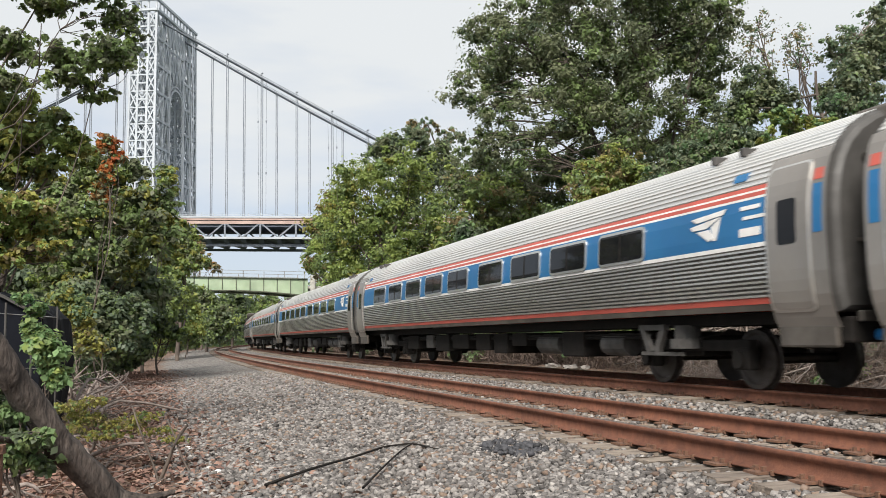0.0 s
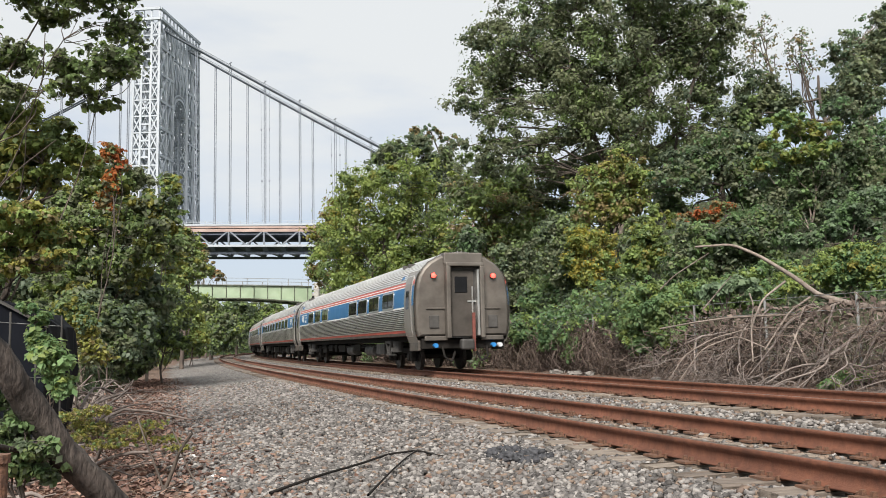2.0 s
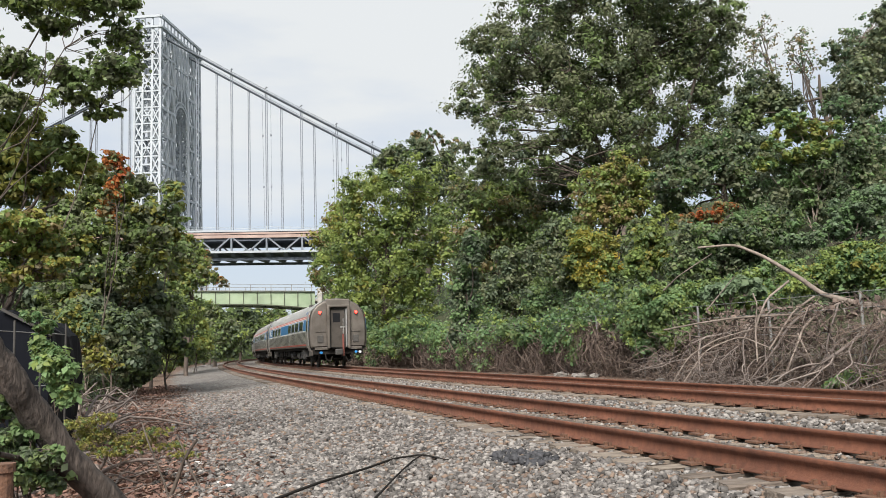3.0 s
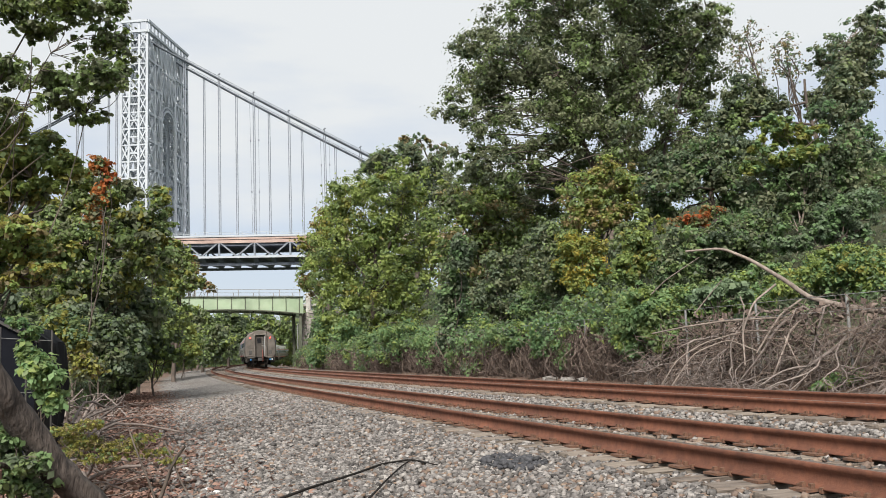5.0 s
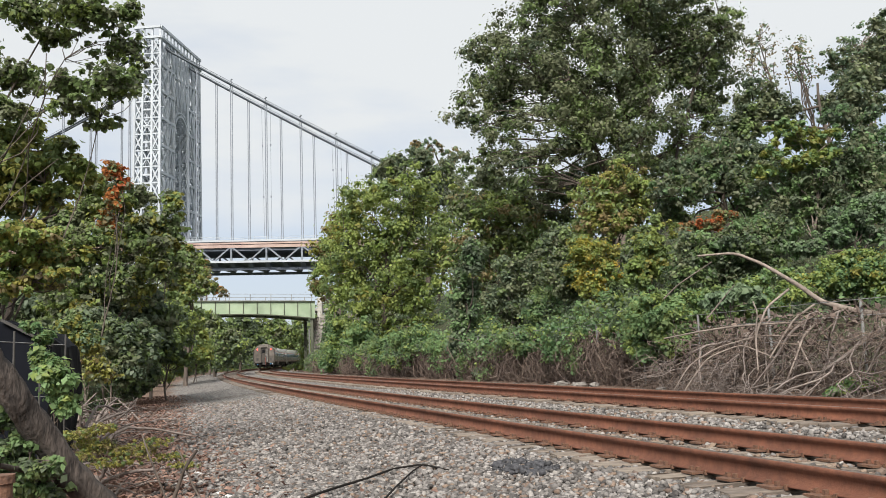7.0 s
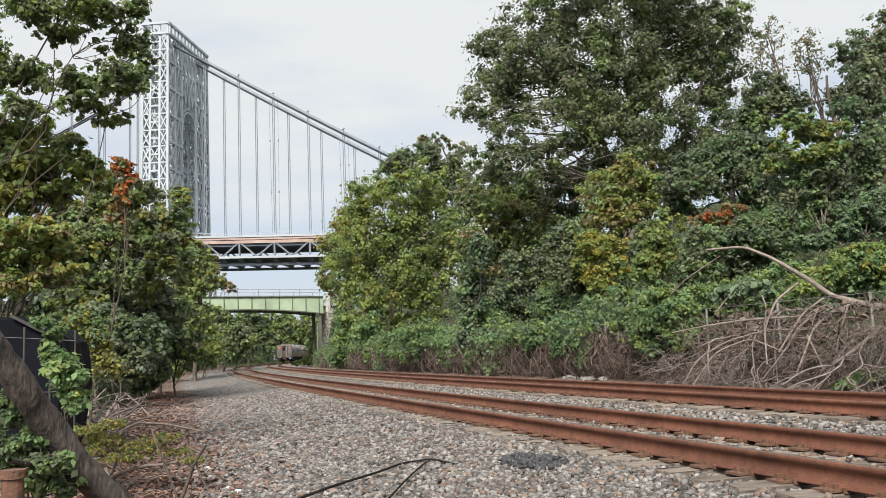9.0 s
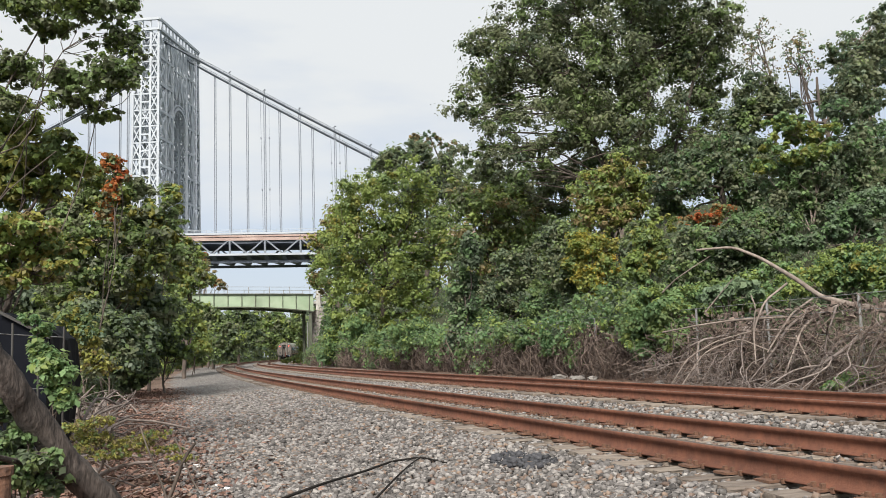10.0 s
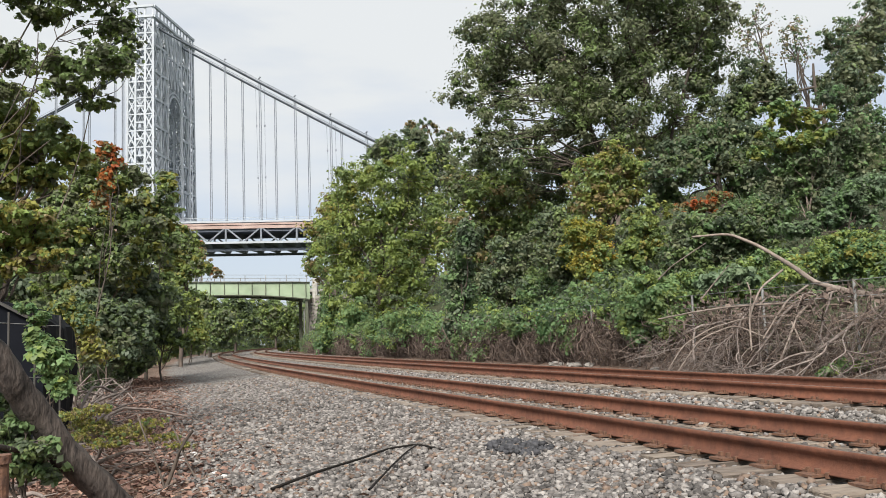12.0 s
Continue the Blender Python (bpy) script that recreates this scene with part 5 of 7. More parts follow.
plant("vine_mound", "bright green vine mound spilling over the fence", "vine",
      [(-1.90, 51.74, 1.74, 2.06, 1.00), (-4.27, 59.20, 1.49, 1.45, 1.07), (-0.37, 47.06, 1.67, 1.15, 0.91), (-3.15, 55.81, 0.85, 1.44, 0.65)],
      300, 61, 0.198, [LEAF_VINE, LEAF_GREEN, LEAF_BRIGHT], 108, shares=[4, 2, 1], trunk=0.06, clump_r=(0.3, 0.5), limbs=0.15)
plant("vine_mound", "leafy green vines hanging down beside the abutment", "vine",
      [(-9.51, 77.11, 2.40, 1.59, 2.23), (-6.83, 67.92, 2.60, 1.22, 1.75), (-10.28, 79.72, 0.95, 1.54, 1.13), (-6.26, 65.99, 1.06, 1.06, 0.93)],
      220, 61, 0.275, [LEAF_VINE, LEAF_GREEN, LEAF_BRIGHT], 109, shares=[4, 2, 1.5], trunk=0.06, clump_r=(0.3, 0.5), limbs=0.15)
plant("dark_shrub", "dark green vine-covered shrub on the bank", "shrub",
      [(2.61, 50.64, 3.49, 1.79, 1.63), (4.47, 49.36, 3.99, 1.75, 1.59), (2.16, 49.79, 1.55, 1.12, 0.96), (3.92, 49.36, 5.61, 1.43, 1.11)],
      300, 65, 0.22, [LEAF_DARK, LEAF_OAK, LEAF_GREEN], 110, shares=[3, 3, 2], trunk=0.1, clump_r=(0.24, 0.4), limbs=0.15)
plant("hanging_vine_shrub", "green shrub with broad sprays of leaves over the fence", "shrub",
      [(4.98, 44.37, 2.93, 1.43, 1.00), (5.29, 44.00, 1.63, 1.27, 0.85), (3.32, 44.00, 1.71, 0.99, 0.71), (4.19, 44.56, 1.12, 1.58, 0.72), (5.66, 43.63, 4.13, 1.12, 0.98)],
      330, 65, 0.176, [LEAF_VINE, LEAF_GREEN, LEAF_DARK], 111, shares=[3, 3, 2], trunk=0.08, clump_r=(0.27, 0.45), limbs=0.15)
plant("vine_mound", "green vine mound spilling over the fence", "vine",
      [(3.38, 35.82, 1.30, 1.04, 0.55), (4.17, 33.12, 1.02, 0.85, 0.60), (4.55, 31.50, 0.70, 0.49, 0.65), (2.72, 37.71, 1.48, 0.73, 0.44)],
      240, 65, 0.154, [LEAF_VINE, LEAF_GREEN], 112, shares=[3, 1.5], trunk=0.05, clump_r=(0.3, 0.5), limbs=0.15)
plant("olive_bush", "tall olive-yellow bush with feathery top", "shrub",
      [(8.70, 43.18, 9.34, 1.53, 0.97), (7.34, 43.00, 8.22, 1.25, 1.25), (9.17, 43.18, 7.89, 1.53, 1.11), (6.82, 42.82, 6.94, 0.83, 0.83), (10.00, 42.82, 8.92, 0.83, 0.69), (7.94, 42.82, 7.03, 1.52, 0.83)],
      330, 65, 0.187, [LEAF_YELLOW, LEAF_BROWN, LEAF_GREEN, LEAF_BRIGHT], 113, shares=[2.5, 3, 2.5, 3.5], trunk=0.12, clump_r=(0.22, 0.36), limbs=0.2)
plant("golden_vine", "golden-yellow vine hanging over green shrubs", "vine",
      [(6.00, 38.00, 5.27, 0.83, 0.73), (6.86, 38.10, 5.12, 0.64, 0.69), (6.15, 37.90, 3.90, 0.73, 0.78), (6.97, 37.70, 4.09, 0.53, 0.85), (5.63, 38.30, 4.57, 0.54, 0.54), (6.38, 38.20, 2.93, 0.44, 0.69)],
      270, 58, 0.143, [LEAF_GOLD, LEAF_YELLOW, LEAF_GREEN, LEAF_BRIGHT], 114, shares=[2.6, 3, 1.5, 3], trunk=0.06, clump_r=(0.25, 0.45), limbs=0.2)
plant("green_shrub", "dense green shrub under the golden vine", "shrub",
      [(6.18, 39.96, 3.30, 1.29, 1.29), (5.15, 39.35, 4.57, 1.01, 1.14), (7.65, 39.65, 3.22, 1.15, 1.15), (8.77, 39.50, 5.21, 1.02, 1.27), (5.00, 39.65, 5.90, 1.02, 0.89)],
      330, 65, 0.176, [LEAF_GREEN, LEAF_DARK, LEAF_OAK], 115, shares=[3, 3, 2], trunk=0.08, clump_r=(0.26, 0.42), limbs=0.15)
plant("yellow_green_bush", "yellow-green leafy bush on the slope", "shrub",
      [(7.90, 34.00, 4.93, 0.70, 0.61), (7.36, 33.83, 3.94, 0.61, 0.70), (8.22, 33.75, 4.12, 0.52, 0.74), (8.19, 34.08, 5.82, 0.26, 0.57), (8.87, 34.25, 5.48, 0.22, 0.55)],
      210, 61, 0.154, [LEAF_BRIGHT, LEAF_YELLOW, LEAF_GREEN], 116, shares=[3, 2, 4], trunk=0.06, clump_r=(0.25, 0.42), limbs=0.2)
plant("green_bush", "rounded bright green bush at the fence", "shrub",
      [(6.11, 26.96, 1.84, 0.83, 0.66), (6.43, 25.86, 1.70, 0.70, 0.67), (5.92, 27.47, 1.26, 0.60, 0.50), (6.54, 25.51, 1.03, 0.57, 0.46), (6.29, 26.44, 2.41, 0.58, 0.37), (6.09, 26.79, 0.81, 0.69, 0.43)],
      420, 65, 0.1265, [LEAF_VINE, LEAF_GREEN, LEAF_BRIGHT], 117, shares=[4, 3, 1.5], trunk=0.08, clump_r=(0.24, 0.4), limbs=0.15)
plant("red_bush", "low bush with rusty red autumn leaves", "shrub",
      [(10.73, 36.00, 5.94, 0.83, 0.32), (11.61, 36.10, 6.30, 0.60, 0.28), (10.06, 36.10, 5.82, 0.56, 0.28)],
      110, 54, 0.143, [LEAF_RED, LEAF_BROWN, LEAF_GREEN, LEAF_OAK], 118, shares=[1.6, 3, 1.5, 1], trunk=0.05, clump_r=(0.3, 0.55), limbs=0.3)
plant("dark_tree", "dark green vine-draped tree on the bank", "tree",
      [(10.65, 39.63, 8.01, 1.40, 0.89), (12.47, 40.00, 8.53, 1.54, 1.03), (14.11, 40.37, 8.00, 1.56, 1.04), (11.58, 40.37, 9.18, 1.30, 0.78), (14.80, 40.56, 9.35, 1.57, 1.17), (13.53, 40.56, 9.95, 1.44, 0.91), (10.43, 40.56, 7.12, 1.04, 0.63)],
      400, 65, 0.198, [LEAF_DARK, LEAF_VINE, LEAF_OAK, LEAF_GREEN], 119, shares=[3, 2, 3, 1.5], trunk=0.18, clump_r=(0.24, 0.4), limbs=0.15, twig=0.02)
plant("slope_shrub", "dark bushy shrub with drooping vines on the slope", "shrub",
      [(9.33, 31.85, 4.49, 1.13, 0.72), (10.68, 31.56, 4.61, 1.22, 0.81), (11.98, 31.70, 4.99, 1.02, 0.92), (8.81, 31.70, 3.47, 1.02, 0.82), (10.18, 32.15, 3.66, 1.14, 0.72), (11.52, 31.85, 3.79, 1.03, 0.62)],
      430, 65, 0.154, [LEAF_DARK, LEAF_VINE, LEAF_GREEN, LEAF_OAK], 120, shares=[3, 3, 2, 2], trunk=0.08, clump_r=(0.26, 0.42), limbs=0.12)
plant("tree_of_heaven", "bright yellow-green young tree with drooping fronds", "tree",
      [(12.93, 32.77, 9.11, 0.76, 0.38), (13.98, 33.34, 8.78, 0.90, 0.43), (14.54, 33.00, 8.22, 0.74, 0.42), (12.60, 32.66, 8.22, 0.59, 0.38), (13.62, 32.66, 7.75, 0.95, 0.38), (14.93, 32.77, 8.81, 0.42, 0.30), (12.24, 33.00, 7.55, 0.51, 0.34)],
      230, 54, 0.176, [LEAF_BRIGHT, LEAF_VINE, LEAF_YELLOW], 121, shares=[4, 2, 1], trunk=0.05, bark=BARK_PALE, clump_r=(0.25, 0.4), limbs=0.4)
plant("dark_tree", "dense dark green tree on the upper bank", "tree",
      [(14.04, 33.33, 7.11, 1.39, 0.86), (15.92, 33.50, 7.95, 1.08, 1.08), (13.46, 33.67, 6.31, 1.30, 0.87), (14.71, 33.16, 5.74, 1.17, 0.75), (16.01, 33.50, 6.62, 0.97, 0.97), (13.23, 34.00, 7.28, 0.88, 0.66), (16.73, 33.84, 9.12, 0.76, 1.09), (15.49, 33.67, 9.58, 0.87, 0.76), (17.11, 33.84, 7.30, 0.87, 1.96)],
      470, 65, 0.165, [LEAF_DARK, LEAF_OAK, LEAF_VINE], 122, shares=[3, 3, 2.5], trunk=0.16, clump_r=(0.24, 0.4), limbs=0.15, twig=0.02)
plant("upper_tree", "dark green treetops on the crest of the bank", "tree",
      [(17.49, 48.00, 14.44, 1.54, 1.39), (19.00, 48.00, 13.73, 1.39, 0.93), (16.67, 47.81, 12.81, 1.39, 1.23), (23.40, 47.81, 14.78, 1.54, 1.85), (22.35, 48.37, 14.34, 1.40, 1.09), (24.77, 48.37, 16.53, 1.09, 1.87), (25.50, 48.19, 18.41, 0.93, 1.55)],
      330, 65, 0.242, [LEAF_DARK, LEAF_OAK, LEAF_GREEN], 123, shares=[3, 4, 1], trunk=0.18, clump_r=(0.24, 0.4), limbs=0.2, twig=0.02)
plant("vine_tree", "grey-green vine-hung small tree on the bank", "tree",
      [(12.90, 27.91, 4.77, 0.72, 0.43), (13.82, 28.26, 5.16, 0.73, 0.55), (12.31, 27.91, 4.25, 0.63, 0.36), (11.43, 28.00, 3.93, 0.72, 0.32), (13.46, 28.26, 4.25, 0.73, 0.36)],
      270, 61, 0.132, [LEAF_SUMAC, LEAF_DARK, LEAF_VINE], 124, shares=[2, 3, 3], trunk=0.08, clump_r=(0.28, 0.45), limbs=0.2)
plant("ivy_hummock", "light green ivy hummock on the slope", "vine",
      [(10.91, 24.61, 2.74, 0.95, 0.44), (11.90, 24.84, 2.88, 0.88, 0.56), (10.15, 24.73, 2.46, 0.80, 0.32), (12.15, 24.27, 2.65, 0.78, 0.70), (11.43, 24.61, 3.19, 0.63, 0.32), (9.44, 24.16, 2.26, 0.62, 0.22)],
      560, 65, 0.11, [LEAF_BRIGHT, LEAF_VINE, LEAF_YELLOW, LEAF_GREEN], 125, shares=[4, 4, 1, 1], trunk=0.05, clump_r=(0.3, 0.5), limbs=0.1)
plant("slope_bush", "green leafy vines on the open slope", "shrub",
      [(7.47, 27.13, 2.23, 0.79, 0.44), (8.36, 27.13, 2.46, 0.87, 0.35), (9.24, 27.13, 2.68, 0.87, 0.35), (10.22, 27.13, 2.99, 0.79, 0.35), (8.28, 27.00, 1.93, 0.87, 0.31), (9.37, 26.62, 2.13, 1.03, 0.27), (7.43, 27.13, 1.63, 0.52, 0.35)],
      430, 61, 0.121, [LEAF_VINE, LEAF_GREEN, LEAF_BRIGHT, LEAF_DARK], 126, shares=[3, 3, 2, 1], trunk=0.05, clump_r=(0.3, 0.5), limbs=0.1)
plant("sumac_shrub", "pale blue-green sumac fronds on the slope", "shrub",
      [(7.72, 25.06, 2.34, 0.52, 0.15), (8.35, 25.00, 2.47, 0.42, 0.13), (7.38, 25.06, 2.14, 0.35, 0.11), (8.65, 25.00, 2.22, 0.39, 0.13)],
      90, 31, 0.209, [LEAF_SUMAC], 127, shares=[1], trunk=0.03, clump_r=(0.5, 0.9), limbs=0.4)
plant("weed_clump", "green weeds at the foot of the dead branches", "weeds",
      [(8.55, 18.95, 0.02, 0.43, 0.17), (8.10, 18.75, -0.07, 0.29, 0.12), (8.85, 18.80, 0.14, 0.29, 0.17)],
      80, 41, 0.11, [LEAF_VINE, LEAF_BRIGHT], 128, shares=[2, 1], trunk=0.02, clump_r=(0.35, 0.6), limbs=0.3)
plant("thin_tree", "slender nearly bare grey tree with sparse leaves", "tree",
      [(23.35, 62.00, 21.73, 1.52, 2.79)],
      80, 8, 0.22, [LEAF_SUMAC, LEAF_BROWN], 129, shares=[1, 1], trunk=0.11, limbs=1.0, clump_r=(0.2, 0.4), twig=0.025)
plant("thin_tree", "slender nearly bare grey tree with sparse leaves", "tree",
      [(25.18, 60.00, 20.74, 1.31, 2.32)],
      80, 8, 0.22, [LEAF_SUMAC, LEAF_BROWN], 130, shares=[1, 1], trunk=0.11, limbs=1.0, clump_r=(0.2, 0.4), twig=0.025)
plant("sparse_tree", "grey-green treetop with thin airy foliage", "tree",
      [(25.81, 55.42, 18.54, 1.25, 1.61), (27.99, 56.39, 19.54, 1.63, 2.18), (29.49, 56.58, 20.71, 1.09, 1.82)],
      210, 27, 0.264, [LEAF_SUMAC, LEAF_OAK], 131, shares=[2, 2], trunk=0.2, bark=BARK_PALE, limbs=0.8, clump_r=(0.2, 0.34), twig=0.025)
plant("oak_branch_tree", "dark green oak leaning over the gravel edge", "tree",
      [(-5.70, 11.58, 5.90, 0.56, 0.28), (-4.91, 11.58, 5.82, 0.60, 0.28), (-4.36, 11.80, 5.85, 0.23, 0.30), (-6.06, 12.02, 5.09, 0.48, 0.23), (-5.33, 12.02, 4.93, 0.62, 0.22), (-4.51, 11.58, 4.80, 0.46, 0.30), (-4.54, 11.95, 5.41, 0.37, 0.27), (-5.10, 11.87, 4.55, 0.54, 0.17), (-4.76, 12.02, 4.33, 0.31, 0.12), (-5.98, 11.87, 4.55, 0.42, 0.19), (-4.36, 12.02, 5.01, 0.20, 0.31), (-6.68, 11.95, 5.34, 0.46, 0.92), (-5.51, 11.87, 5.59, 0.46, 0.14)],
      1050, 23, 0.0792, [LEAF_OAK, LEAF_GREEN, LEAF_BRIGHT], 132, shares=[4, 4, 2], trunk=0.03, limbs=0.05, twig=0.006, clump_r=(0.28, 0.5), hollow=0.1, foot=(-9.2, 12.0))
plant("yellowing_tree", "yellow-green leafy tree beside the gravel", "tree",
      [(-6.62, 13.15, 4.58, 0.59, 0.27), (-6.25, 12.77, 3.95, 0.62, 0.30), (-6.66, 12.92, 3.56, 0.58, 0.33), (-5.94, 13.23, 4.30, 0.34, 0.26), (-6.97, 12.85, 4.17, 0.50, 0.66), (-6.06, 12.92, 3.54, 0.50, 0.22), (-5.43, 12.85, 3.84, 0.33, 0.22)],
      420, 49, 0.1045, [LEAF_YELLOW, LEAF_GREEN, LEAF_BRIGHT, LEAF_OAK], 133, shares=[3.5, 2.5, 4, 0.8], trunk=0.12, clump_r=(0.26, 0.42), limbs=0.2, foot=(-7.07, 13.0))
plant("fern_spray_tree", "tree with feathery yellow-green sprays", "tree",
      [(-5.61, 11.35, 2.70, 0.62, 0.19), (-5.91, 11.50, 2.43, 0.56, 0.19), (-5.34, 11.58, 2.45, 0.41, 0.15), (-5.67, 11.65, 2.13, 0.56, 0.14), (-5.82, 11.27, 1.96, 0.44, 0.15), (-5.05, 11.27, 2.19, 0.29, 0.10), (-6.29, 11.50, 2.60, 0.37, 0.52)],
      330, 49, 0.077, [LEAF_YELLOW, LEAF_BROWN, LEAF_BRIGHT, LEAF_GREEN], 134, shares=[4, 2, 3, 2], trunk=0.05, clump_r=(0.35, 0.6), limbs=0.2, foot=(-6.47, 11.5))
plant("mixed_tree", "dense olive-green tree with dull yellow sprays", "tree",
      [(-11.61, 29.36, 6.59, 1.23, 0.76), (-12.89, 29.18, 6.03, 1.13, 0.75), (-10.51, 29.54, 5.60, 1.05, 0.76), (-11.84, 29.00, 5.00, 1.49, 0.84), (-9.63, 28.64, 4.49, 0.83, 0.83), (-12.93, 28.46, 4.60, 1.10, 0.82), (-10.95, 29.18, 3.84, 1.41, 0.85), (-11.83, 28.46, 7.01, 0.73, 0.46), (-9.67, 29.36, 5.73, 0.64, 0.57), (-10.71, 29.54, 6.78, 0.76, 0.46), (-12.43, 28.64, 3.10, 1.11, 0.74)],
      700, 65, 0.1815, [LEAF_OAK, LEAF_GREEN, LEAF_BRIGHT, LEAF_YELLOW], 135, shares=[4, 4, 1.5, 1.5], trunk=0.12, clump_r=(0.24, 0.38), limbs=0.12)
plant("pale_leaf_tree", "tree with small pale yellow-green leaves", "tree",
      [(-12.01, 37.56, 6.32, 0.63, 0.97), (-12.17, 38.44, 4.93, 0.59, 1.11), (-12.87, 38.29, 3.45, 0.89, 0.99), (-11.93, 37.71, 8.08, 0.53, 0.63), (-12.53, 38.00, 2.19, 0.73, 0.83), (-13.66, 37.71, 2.96, 1.21, 1.09), (-11.77, 38.00, 7.24, 0.39, 0.59)],
      330, 61, 0.209, [LEAF_YELLOW, LEAF_GREEN, LEAF_OAK, LEAF_BRIGHT], 136, shares=[2, 5, 2, 2], trunk=0.08, clump_r=(0.26, 0.42), limbs=0.12)
plant("red_sapling", "small sapling top with orange-red leaves", "sapling",
      [(-10.05, 26.10, 6.96, 0.40, 0.27), (-10.29, 26.00, 6.73, 0.30, 0.20), (-9.77, 26.10, 6.50, 0.27, 0.27), (-9.97, 25.86, 5.99, 0.30, 0.33), (-10.23, 26.10, 5.44, 0.34, 0.34)],
      90, 31, 0.143, [LEAF_RED, LEAF_BROWN, LEAF_OAK, LEAF_GREEN], 137, shares=[4, 1, 1.5, 1], trunk=0.03, clump_r=(0.3, 0.55), limbs=0.1)
plant("shade_shrub", "dark dense shrub filling the shade under the trees", "shrub",
      [(-10.23, 26.79, 1.87, 0.86, 0.66), (-11.10, 26.79, 2.25, 0.69, 0.69), (-9.87, 26.79, 1.00, 0.59, 0.52), (-10.86, 27.31, 1.03, 0.60, 0.46), (-9.54, 27.31, 1.68, 0.53, 0.70)],
      420, 61, 0.165, [LEAF_DARK, LEAF_GREEN, LEAF_OAK], 138, shares=[4, 2, 2], limbs=0.12, trunk=0.03, clump_r=(0.28, 0.45))
plant("shade_shrub", "tall dark thicket in the shade under the trees", "shrub",
      [(-13.96, 32.64, 3.61, 1.47, 0.95), (-12.18, 32.46, 3.11, 1.25, 1.04), (-11.04, 32.82, 2.66, 0.85, 0.95), (-13.23, 33.54, 1.91, 1.51, 0.97), (-11.52, 33.00, 1.41, 0.72, 0.72), (-14.50, 32.46, 2.36, 1.04, 1.04), (-16.29, 32.64, 2.86, 1.47, 1.05)],
      520, 61, 0.22, [LEAF_DARK, LEAF_GREEN, LEAF_OAK], 139, shares=[4, 2, 2], limbs=0.1, trunk=0.04, clump_r=(0.28, 0.45))
plant("dry_shrub", "half-dead shrub with thin dry twigs and few leaves", "shrub",
      [(-9.96, 23.87, 1.49, 0.52, 0.65), (-9.55, 23.81, 0.86, 0.52, 0.43), (-10.47, 23.81, 1.05, 0.34, 0.52)],
      190, 15, 0.132, [LEAF_OAK, LEAF_YELLOW, LEAF_BROWN], 140, shares=[2, 2, 1], trunk=0.03, bark=BARK_PALE, clump_r=(0.3, 0.5), limbs=1.0, twig=0.01)
plant("pale_bush", "pale yellow-green bush beside the tarpaulin", "shrub",
      [(-7.30, 17.09, 1.72, 0.37, 0.26), (-7.54, 17.13, 1.45, 0.29, 0.24), (-6.95, 16.91, 1.43, 0.26, 0.22)],
      140, 41, 0.0935, [LEAF_YELLOW, LEAF_SUMAC, LEAF_GREEN], 141, shares=[3, 2, 2], trunk=0.02, clump_r=(0.3, 0.5), limbs=0.5, twig=0.006)
plant("leggy_weed", "tall green weed with paired leaves by the log", "weeds",
      [(-4.20, 9.35, 0.85, 0.19, 0.20), (-4.39, 9.42, 1.04, 0.15, 0.13), (-4.15, 9.45, 0.61, 0.15, 0.18), (-4.34, 9.45, 1.28, 0.13, 0.07), (-4.50, 9.38, 1.40, 0.14, 0.06)],
      170, 27, 0.077, [LEAF_VINE, LEAF_GREEN, LEAF_BRIGHT], 142, shares=[3, 2, 1], trunk=0.012, clump_r=(0.3, 0.5), limbs=0.6, twig=0.005)
plant("broadleaf_shrub", "broad-leaved green shrub in deep shade", "shrub",
      [(-3.45, 6.76, 0.54, 0.15, 0.10), (-3.27, 6.76, 0.41, 0.17, 0.10), (-3.40, 6.76, 0.28, 0.22, 0.12), (-3.07, 6.61, 0.21, 0.19, 0.10), (-3.31, 6.76, 0.07, 0.26, 0.10), (-3.05, 6.76, 0.02, 0.15, 0.09), (-3.44, 6.70, 0.71, 0.09, 0.09)],
      260, 23, 0.0605, [LEAF_VINE, LEAF_DARK, LEAF_GREEN], 143, shares=[3, 3, 2], trunk=0.02, clump_r=(0.35, 0.6), limbs=0.4, twig=0.005)
plant("yellow_weeds", "low yellow-green weeds among the leaf litter", "weeds",
      [(-3.80, 9.49, 0.11, 0.27, 0.09), (-3.43, 9.49, 0.04, 0.31, 0.07), (-3.07, 9.49, -0.03, 0.24, 0.05), (-3.58, 9.40, -0.06, 0.36, 0.05), (-3.91, 9.31, 0.24, 0.20, 0.07), (-3.16, 9.40, 0.13, 0.24, 0.05), (-2.82, 9.27, -0.10, 0.18, 0.04), (-3.97, 9.31, 0.02, 0.24, 0.06), (-3.67, 9.31, 0.30, 0.18, 0.06)],
      560, 41, 0.0242, [LEAF_YELLOW, LEAF_BROWN, LEAF_GREEN], 144, shares=[5, 2, 2], trunk=0.006, clump_r=(0.3, 0.5), limbs=0.3, twig=0.003)
plant("edge_shrub", "dense green shrub along the gravel edge", "shrub",
      [(-11.55, 35.72, 1.88, 0.78, 0.69), (-11.14, 36.28, 2.57, 0.70, 0.93), (-12.01, 35.72, 1.44, 0.78, 0.51), (-11.06, 36.00, 1.29, 0.70, 0.37), (-11.90, 36.09, 2.83, 0.70, 0.70)],
      320, 58, 0.176, [LEAF_GREEN, LEAF_DARK, LEAF_BRIGHT], 145, shares=[3, 2, 2], limbs=0.12, trunk=0.05, clump_r=(0.28, 0.45))
